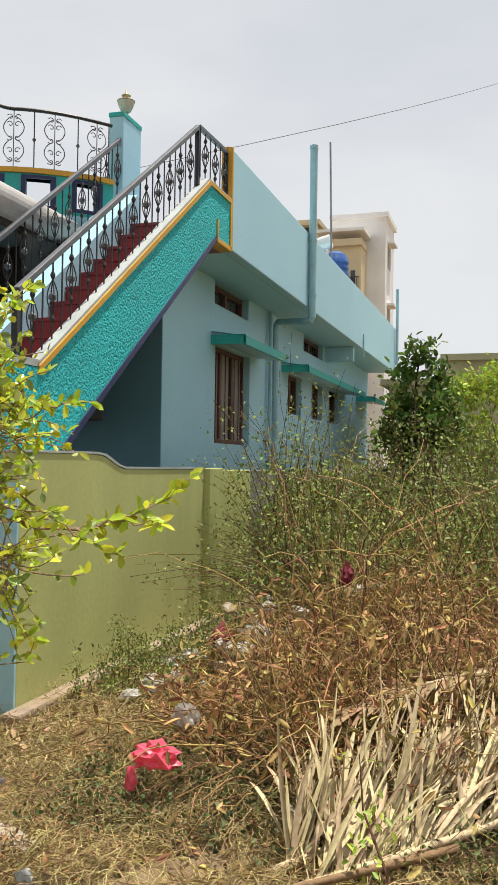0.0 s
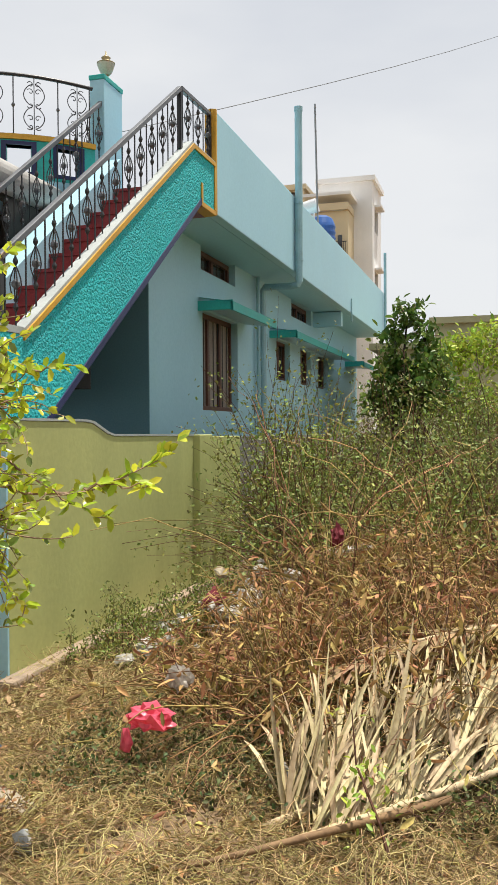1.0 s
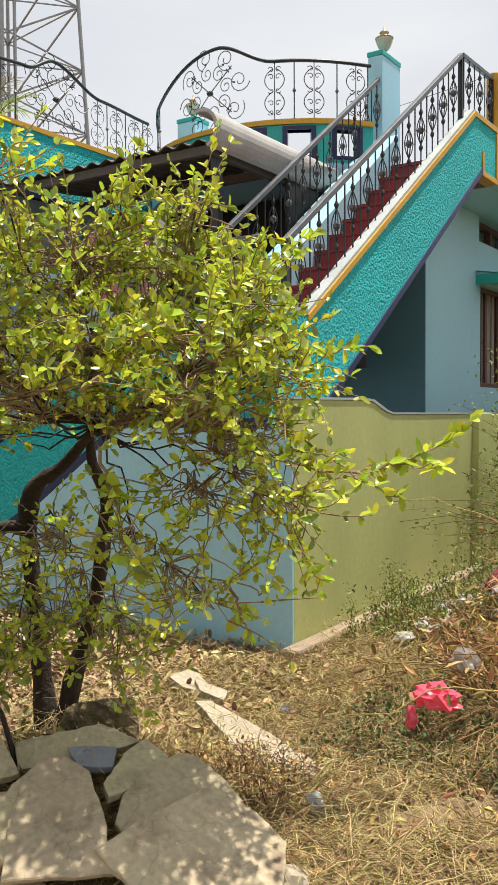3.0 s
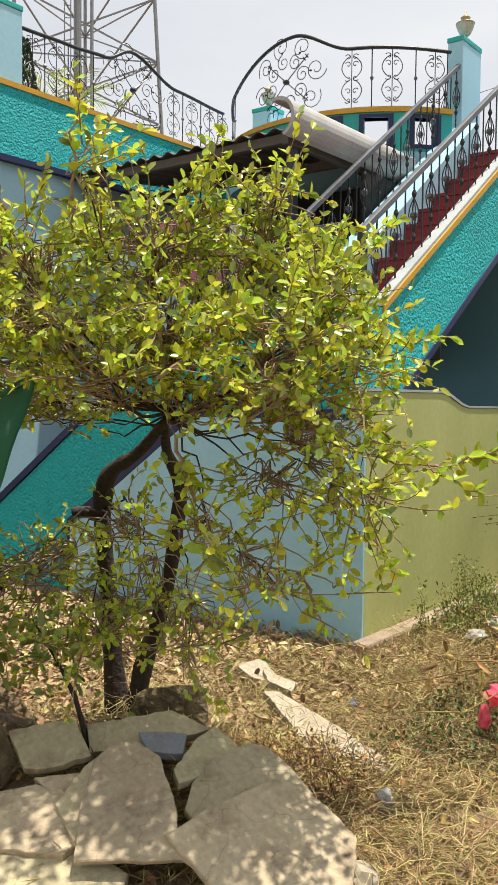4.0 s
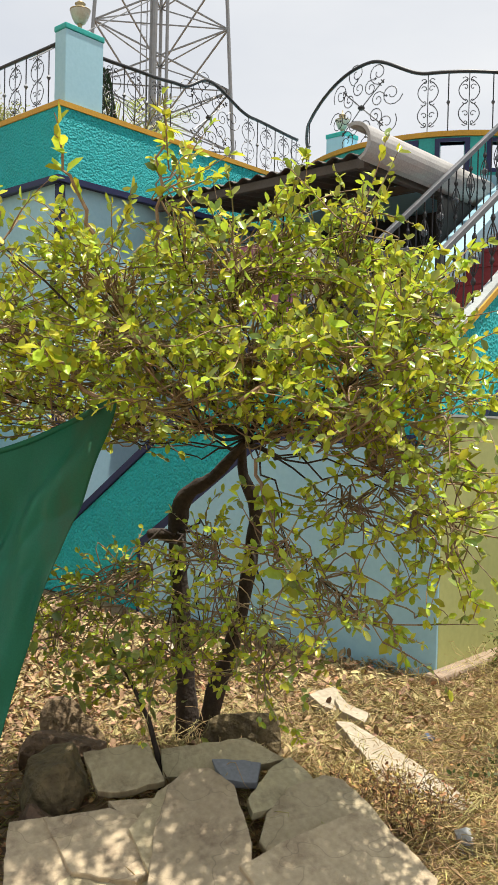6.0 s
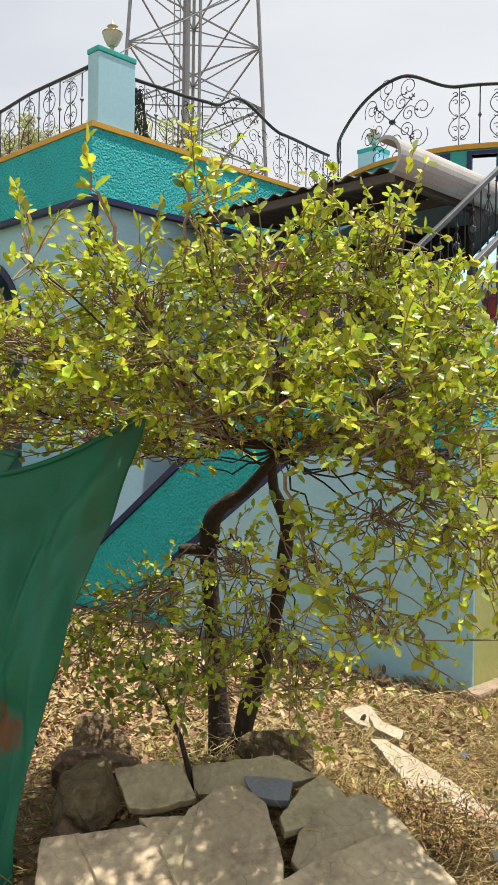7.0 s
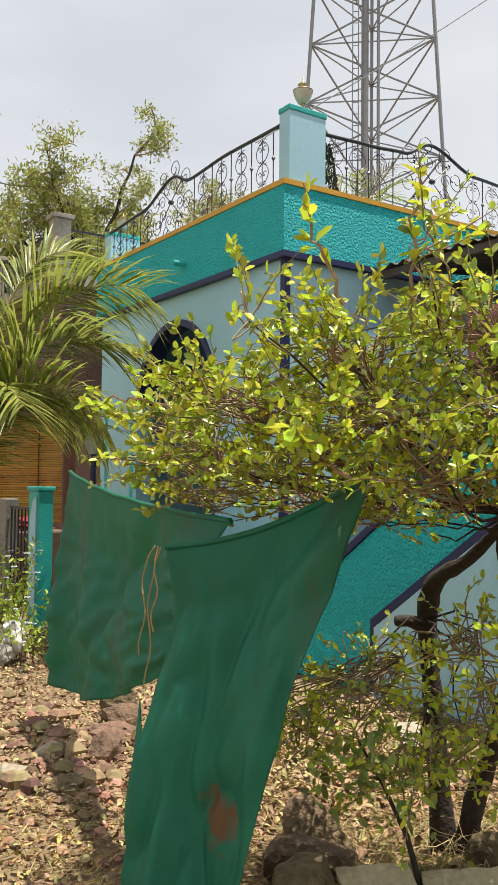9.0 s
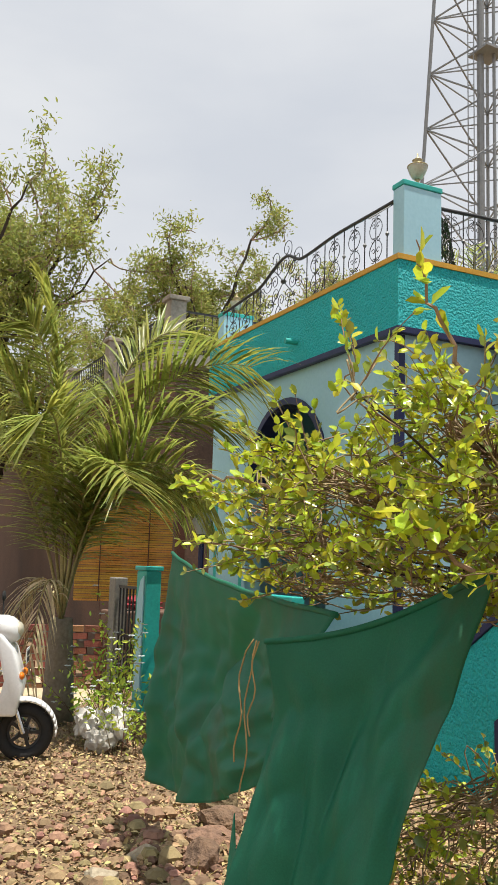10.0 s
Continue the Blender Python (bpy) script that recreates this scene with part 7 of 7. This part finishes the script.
    part("stand", q, M_BLACK, t)
    return t


sc = scooter()
sc.matrix_basis = pose(-7.92, 1.24, -0.01, 0, 0, 72)

# ---- neighbour's house ----
M_PLASTER = mat("bare_brown_plaster", (0.17, 0.10, 0.07), (0.09, 0.055, 0.04), rough=0.95, scale=1.2, fine=25, bump=0.4, stain=0.6, stain_col=(0.08, 0.06, 0.05))
M_CONC = mat("old_concrete", (0.36, 0.32, 0.27), (0.20, 0.17, 0.14), rough=0.95, scale=2, fine=25, bump=0.4, stain=0.6, stain_col=(0.10, 0.08, 0.06))
M_BLIND = mat("bamboo_blind", (0.55, 0.30, 0.05), (0.38, 0.18, 0.03), rough=0.6, scale=4, fine=50, bump=0.2, per="object", spread=0.2)
nb = thing("neighbour_house", (-15, 7, 0), "weathered brown neighbouring house with a roof terrace", "house")
q = Acc()
q.panel("y", 5.0, 5.2, (-36, -12.9), (0, 4.5), [(-16.5, -15.0, 0.9, 2.4), (-14.6, -13.4, 0.2, 2.4)])
part("wall", q, M_PLASTER, nb)
q = Acc()
q.box(-13.1, -12.9, 5.21, 12.0, 0, 4.5)
part("wall", q, M_PLASTER, nb)
q = Acc()
q.box(-36, -13.1, 11.8, 12.0, 0, 4.5)
part("wall", q, M_PLASTER, nb)
q = Acc()
# near-black sheet puts shade behind the neighbour's openings
q.box(-35.9, -13.2, 6.5, 6.6, 0, 4.5)
part("inner_wall", q, M_DARKIN, nb)
q = Acc()
q.box(-36.2, -12.7, 4.75, 12.2, 4.502, 4.68)
part("roof", q, M_CONC, nb, "old concrete roof slab")
for px, py in ((-12.9, 4.95), (-15.9, 4.95), (-18.9, 4.95), (-12.9, 7.9)):
    q = Acc()
    q.box(px - 0.13, px + 0.13, py - 0.13, py + 0.13, 4.682, 5.50)
    q.box(px - 0.17, px + 0.17, py - 0.17, py + 0.17, 5.502, 5.57)
    part("terrace_post", q, M_CONC, nb, "stained concrete terrace post", bevel=0.01)
for pa_, pb_ in (((-15.77, 4.95), (-13.03, 4.95)), ((-18.77, 4.95), (-16.03, 4.95)), ((-12.9, 5.08), (-12.9, 7.77))):
    q = Acc()
    A_, B_ = Vector((*pa_, 0)), Vector((*pb_, 0))
    ln_ = (B_ - A_).length
    dr_ = (B_ - A_) / ln_
    for z in (4.80, 5.38):
        q.bar(A_ + Vector((0, 0, z)), B_ + Vector((0, 0, z)), 0.03, 0.03)
    k = 0.1
    while k < ln_:
        c_ = A_ + dr_ * k
        q.tube([c_ + Vector((0, 0, 4.685)), c_ + Vector((0, 0, 5.38))], 0.008, 4)
        q.tube([c_ + dr_ * (0.05 + 0.045 * math.cos(s * 0.7)) + Vector((0, 0, 5.1 + 0.05 * math.sin(s * 0.7))) for s in range(9)], 0.006, 4)
        k += 0.13
    part("terrace_railing", q, M_BLACK, nb, "black iron terrace railing")
bl_ = thing("bamboo_blind", (-12.0, 4.2, 0.6), "orange-brown bamboo roll blind hanging in a porch", "blind")
for k in range(46):
    q = Acc()
    z = 1.02 + k * 0.032
    q.bar((-12.35, 3.45, z), (-12.05, 4.72, z), 0.008, 0.026)
    part("slat", q, M_BLIND, bl_)
for f in (0.25, 0.75):
    q = Acc()
    q.bar((-12.35 + 0.3 * f + 0.008, 3.45 + 1.27 * f - 0.002, 1.0), (-12.35 + 0.3 * f + 0.008, 3.45 + 1.27 * f - 0.002, 2.52), 0.012, 0.012)
    part("cord", q, M_WOOD, bl_)
pp = thing("porch_post", (-12.0, 4.78, 0), "dark brown wooden porch frame", "post")
q = Acc()
q.box(-12.06, -11.92, 4.74, 4.86, 0, 2.98)
part("post", q, M_WOOD, pp, bevel=0.008)
q = Acc()
q.box(-12.5, -11.95, 3.3, 4.73, 2.55, 2.68)
part("beam", q, M_WOOD, pp, bevel=0.008)
q = Acc()
q.box(-13.4, -12.9, 2.35, 2.40, 2.0, 3.0)
tagged(part("notice_board", q, mat("printed_board", (0.42, 0.34, 0.33), rough=0.6, scale=6), None), "faded printed board on the neighbour's wall", "board")
crumple("red_cloth_heap", (-11.6, 4.1, 1.0), (0.2, 0.3, 0.10), 2.0, mat("red_cloth", (0.30, 0.03, 0.04), rough=0.9, bump=0.3), "heap of red cloth on the porch ledge", "cloth")
q = Acc()
q.box(-11.9, -11.3, 3.7, 4.6, 0.0, 0.92)
tagged(part("porch_ledge", q, M_PLASTER, None, bevel=0.02), "low brown plastered porch ledge", "ledge")

# ---- telecom tower ----
tower = thing("lattice_tower", (-28.4, 25.1, 0), "tall grey lattice telecom tower", "tower")
TC = Vector((-28.4, 25.1, 0))
tf = Vector((-0.75, 0.66, 0))
ts = Vector((0.66, 0.75, 0))


def leg_at(k, z):
    w = 4.35 - 0.066 * z
    return TC + (ts * (-w), ts * w, tf * w * 1.6)[k] * 0.90 + Vector((0, 0, z))


levels = [2.6 * k for k in range(16)]
for k in range(3):
    q = Acc()
    q.tube([leg_at(k, z) for z in (0, 20, 40)], 0.08, 8)
    part("leg", q, M_GALV, tower)
q = Acc()
for i, (z0, z1) in enumerate(zip(levels, levels[1:])):
    for a_, b_ in ((0, 1), (1, 2), (2, 0)):
        for ea, eb, wd in ((leg_at(a_, z0), leg_at(b_, z1), 0.06), (leg_at(b_, z0), leg_at(a_, z1), 0.06), (leg_at(a_, z1), leg_at(b_, z1), 0.045)):
            q = Acc()
            q.bar(ea, eb, wd, wd)
            part("brace", q, M_GALV, tower)
q = Acc()
q.tube([TC + ts * -0.35, TC + ts * -0.3 + Vector((0, 0, 40))], 0.16, 10)
q.tube([TC + ts * 0.25, TC + ts * 0.25 + Vector((0, 0, 40))], 0.07, 8)
part("cable_mast", q, M_GALV, tower, "thick cable riser")
q = Acc()
for x in (-0.85, -0.6):
    q.tube([TC + ts * x - tf * 0.3, TC + ts * x - tf * 0.3 + Vector((0, 0, 40))], 0.03, 4)
for z in range(0, 80):
    q.tube([TC + ts * -0.85 - tf * 0.3 + Vector((0, 0, z * 0.5)), TC + ts * -0.6 - tf * 0.3 + Vector((0, 0, z * 0.5))], 0.02, 4)
part("ladder", q, M_GALV, tower)
q = Acc()
q.prism([(TC.x - 0.6, TC.y - 0.6), (TC.x + 0.6, TC.y - 0.6), (TC.x + 0.6, TC.y + 0.6), (TC.x - 0.6, TC.y + 0.6)], "z", 24.0, 24.12)
part("platform", q, M_GALV, tower)

# ---- trees behind ----
M_NEEM = mat("neem_leaf", (0.36, 0.38, 0.09), (0.20, 0.23, 0.06), rough=0.5, scale=0.6, fine=20, bump=0.1, per="island", spread=0.35, trans=0.5)


def tree(at, height, lean, width, leaves, seed, label, bare=0.25, size=0.16, low=0.3):
    r2 = np.random.default_rng(seed)
    t = thing("tree", at, label, "tree", "trees behind the houses")
    at = np.array(at, float)
    top = at + [lean[0], lean[1], height * 0.62]
    tr = bezier(at[None], (at * 0.5 + top * 0.5 + r2.normal(0, 0.2, 3))[None], top[None], 10)[0]
    q = Acc()
    q.tube(tr, np.linspace(0.026 * height, 0.010 * height, 10), 9)
    part("trunk", q, M_BARK, t, smooth=True)
    twigs = []
    for k in range(13):
        i = int(3 + 6.9 * k / 13)
        az = k * 2.4 + r2.uniform(-0.4, 0.4)
        up = r2.uniform(0.10, 0.42) * height
        ou = r2.uniform(0.55, 1.0) * width
        end = tr[i] + [math.cos(az) * ou, math.sin(az) * ou, up]
        mid = tr[i] * 0.45 + end * 0.55 + r2.normal(0, 0.12, 3) * width * 0.5 + [0, 0, 0.04 * height]
        lb = bezier(tr[i][None], mid[None], end[None], 9)[0] + np.concatenate([np.zeros((1, 3)), r2.normal(0, 0.03 * width, (8, 3))])
        q = Acc()
        q.tube(lb, np.linspace(0.006 * height, 0.0015 * height, 9), 6)
        part("limb", q, M_BARK, t, smooth=True)
        for j in range(9):
            s = r2.integers(3, 9)
            d = unit(r2.normal(0, 1, 3) + [0, 0, 0.35])
            e = lb[s] + d * r2.uniform(0.25, 0.5) * width
            twigs.append(bezier(lb[s][None], ((lb[s] + e) / 2 + r2.normal(0, 0.06 * width, 3))[None], e[None], 6)[0])
    T = np.array(twigs)
    fine = []
    for j in range(len(T)):
        for m in range(5):
            s = r2.integers(2, 6)
            e = T[j, s] + unit(r2.normal(0, 1, 3) + [0, 0, 0.2]) * r2.uniform(0.10, 0.25) * width
            fine.append(bezier(T[j, s][None], ((T[j, s] + e) / 2 + r2.normal(0, 0.03 * width, 3))[None], e[None], 6)[0])
    Fp = np.array(fine)
    tagged(bulk("twig", [tube_geo(T, np.linspace(0.0022, 0.001, 6)[None].repeat(len(T), 0) * height), tube_geo(Fp, np.linspace(0.001, 0.0005, 6)[None].repeat(len(Fp), 0) * height)], [M_TWIG, M_TWIG], t), kind="stuff")
    keep = Fp[r2.random(len(Fp)) > bare]
    tagged(bulk("crown", [leaves_on(keep, leaves, (size * 0.6, size * 1.2), seed + 5, 0.35, 0.045 * width, 0.34, 0.3)], [M_NEEM], t), kind="stuff")


tree((-22.5, 4.2, 0), 12.4, (0.6, -0.1), 3.4, 60, 101, "large sparse neem tree with fine yellowish leaves", 0.08, 0.14)
tree((-20.2, 1.8, 0), 11.4, (-0.4, 0.6), 3.0, 52, 102, "spreading neem tree with dark limbs", 0.15, 0.125)
tree((-22.75, 9.35, 0), 12.1, (0.3, 0.2), 2.5, 50, 103, "slender green tree behind the porch roof", 0.1, 0.125)
tree((-26.0, 9.8, 0), 9.5, (0.2, 0.1), 2.3, 40, 104, "green tree behind the terrace", 0.1, 0.125)
tree((-27.0, 14.5, 0), 12.5, (0.2, 0.1), 2.6, 38, 105, "bushy tree behind the roof railing", 0.1, 0.13)
tree((-31.0, 19.5, 0), 13.0, (0.2, 0.1), 3.0, 38, 106, "bushy tree behind the roof terrace", 0.1, 0.14)
tree((-24.0, 8.0, 0), 10.0, (0.2, 0.1), 2.4, 40, 107, "bushy green tree behind the porch roof", 0.05, 0.13)
# potted plants on the roof
pot = thing("potted_conifer", (-7.19, 5.48, 3.76), "narrow dark green potted conifer on the porch roof", "potted plant")
q = Acc()
q.lathe([(0.10, 0), (0.14, 0.22), (0.15, 0.24), (0.12, 0.24)], -7.19, 5.48, 3.755, 14)
part("pot", q, M_BRICK, pot)
r4_ = np.random.default_rng(120)
n = 1500
hh = r4_.uniform(0.05, 1.0, n)
rad = 0.11 * (1 - hh ** 2) + 0.015
an = r4_.uniform(0, 6.28, n)
P = np.stack([-7.19 + rad * np.cos(an), 5.48 + rad * np.sin(an), 3.98 + hh * 0.95], 1)
L = r4_.uniform(0.03, 0.06, n)
tagged(bulk("foliage", [leaf_geo(P, np.stack([np.cos(an) * .4, np.sin(an) * .4, np.ones(n)], 1), r4_.normal(0, 1, (n, 3)), L, L * 0.3)], [mat("conifer", (0.03, 0.06, 0.02), rough=0.6, per="island", spread=0.3)], pot), kind="stuff")
pot2 = thing("potted_palm", (-7.43, 6.06, 3.76), "dry potted palm on the porch roof", "potted plant")
q = Acc()
q.lathe([(0.12, 0), (0.16, 0.25), (0.17, 0.27), (0.13, 0.27)], -7.43, 6.06, 3.755, 14)
part("pot", q, M_BRICK, pot2)
for k in range(9):
    d = np.array([math.cos(k * 0.7), math.sin(k * 0.7), 0])
    c0 = np.array([-7.43, 6.06, 4.02])
    frond(pot2, [c0, c0 + d * 0.18 + [0, 0, 0.7], c0 + d * 0.55 + [0, 0, 0.75 - 0.05 * (k % 3)]], 0.26, 16, M_PALM if k % 3 else M_PALMDRY, M_RACHIS, 130 + k, 0.3, "frond", "", 0.8, 0.016)

# ---- buildings on the right ----
def block(name, x0, x1, y0, y1, z1, material, label, windows, roof=0.25):
    t = thing(name, ((x0 + x1) / 2, (y0 + y1) / 2, 0), label, "building")
    q = Acc()
    q.panel("y", y0, y0 + 0.25, (x0, x1), (0, z1), [w[:4] for w in windows if w[4] == "f"])
    part("wall", q, material, t)
    q = Acc()
    q.panel("x", x1 - 0.25, x1, (y0 + 0.25, y1), (0, z1), [w[:4] for w in windows if w[4] == "s"])
    part("wall", q, material, t)
    q = Acc()
    q.box(x0, x0 + 0.25, y0 + 0.25, y1, 0, z1)
    part("wall", q, material, t)
    q = Acc()
    q.box(x0 + 0.25, x1 - 0.25, y1 - 0.25, y1, 0, z1)
    part("wall", q, material, t)
    q = Acc()
    q.box(x0 - 0.15, x1 + 0.15, y0 - 0.15, y1 + 0.15, z1 + 0.002, z1 + roof)
    part("roof", q, material, t)
    for a0, a1, c0, c1, sd in windows:
        q = Acc()
        if sd == "f":
            q.box(a0, a1, y0 + 0.15, y0 + 0.2, c0, c1)
        else:
            q.box(x1 - 0.2, x1 - 0.15, a0, a1, c0, c1)
        w = part("window", q, M_PANE, t)
        q = Acc()
        if sd == "f":
            q.box(a0 - 0.1, a1 + 0.1, y0 - 0.25, y0 - 0.002, c1 + 0.05, c1 + 0.15)
        else:
            q.box(x1 + 0.002, x1 + 0.35, a0 - 0.1, a1 + 0.1, c1 + 0.05, c1 + 0.15)
        part("sunshade", q, material, w)
    return t


M_CREAM = mat("cream_paint", (0.66, 0.55, 0.36), rough=0.7, scale=0.6, bump=0.05, stain=0.2, stain_col=(0.5, 0.42, 0.3))
M_OFFW = mat("off_white_paint", (0.84, 0.83, 0.82), rough=0.7, scale=0.6, bump=0.05, stain=0.25, stain_col=(0.5, 0.48, 0.44))
M_OLD = mat("aged_yellow_wall", (0.42, 0.41, 0.24), (0.32, 0.31, 0.19), rough=0.85, scale=0.8, bump=0.1, stain=0.5, stain_col=(0.2, 0.19, 0.13))
block("far_house", -9.3, -6.55, 44.5, 47.5, 14.0, M_OFFW, "tall off-white house behind the roof", [(45.3, 46.4, 11.6, 12.8, "s"), (45.3, 46.4, 8.4, 9.6, "s")])
fb = thing("far_balcony", (-8.5, 43.5, 0), "cream balcony storey of the far house", "balcony")
q = Acc()
q.box(-9.6, -7.5, 42.8, 44.48, 0, 12.2)
part("wall", q, M_CREAM, fb)
q = Acc()
q.box(-9.7, -7.3, 42.5, 44.48, 12.9, 13.05)
part("roof", q, M_OFFW, fb)
q = Acc()
q.box(-9.6, -7.45, 42.6, 42.7, 12.21, 12.55)
q.box(-7.6, -7.45, 42.72, 44.4, 12.21, 12.55)
part("parapet", q, M_CREAM, fb)
q = Acc()
for k in range(14):
    q.tube([(-8.6 + 0.08 * k, 42.4, 9.9), (-8.6 + 0.08 * k, 42.4, 10.6)], 0.015, 4)
q.bar((-8.6, 42.4, 10.6), (-7.5, 42.4, 10.6), 0.04, 0.04)
q.box(-8.7, -7.45, 42.3, 42.79, 9.75, 9.9)
part("balcony_rail", q, M_BLACK, fb)
for x in (-8.4, -8.0):
    q = Acc()
    q.box(x, x + 0.22, 42.77, 42.795, 9.95, 11.0)
    part("window", q, M_PANE, fb)
block("far_house", -11.6, -10.2, 45, 47, 14.0, M_CREAM, "cream rooftop room of a far house", [(-11.2, -10.6, 13.2, 13.9, "f")])
block("old_house", -2.0, 12, 25.5, 34, 4.45, M_OLD, "low aged yellow house behind the creeper", [(0.5, 1.8, 1.5, 2.8, "f"), (5, 6.3, 1.5, 2.8, "f")], 0.18)
block("low_shed", -2.4, -1.55, 17, 21, 3.0, M_OLD, "low yellowish outhouse behind the thicket", [], 0.12)
# far treeline that closes the view behind everything
r5_ = np.random.default_rng(140)
n = 16000
az = r5_.uniform(0, 2 * np.pi, n)
dist = r5_.uniform(75, 115, n)
hmax = 3.2 + 2.2 * np.array([noise.noise((math.cos(a) * 9, math.sin(a) * 9, 0.4)) for a in az])
P = np.stack([np.cos(az) * dist, np.sin(az) * dist + 5, r5_.uniform(0, 1, n) ** 0.8 * hmax], 1)
L = r5_.uniform(0.8, 1.9, n)
tagged(bulk("far_woods", [leaf_geo(P, r5_.normal(0, 1, (n, 3)), r5_.normal(0, 1, (n, 3)), L, L * 0.7)], [M_NEEM]), "distant belt of trees", "woods", kind="stuff")
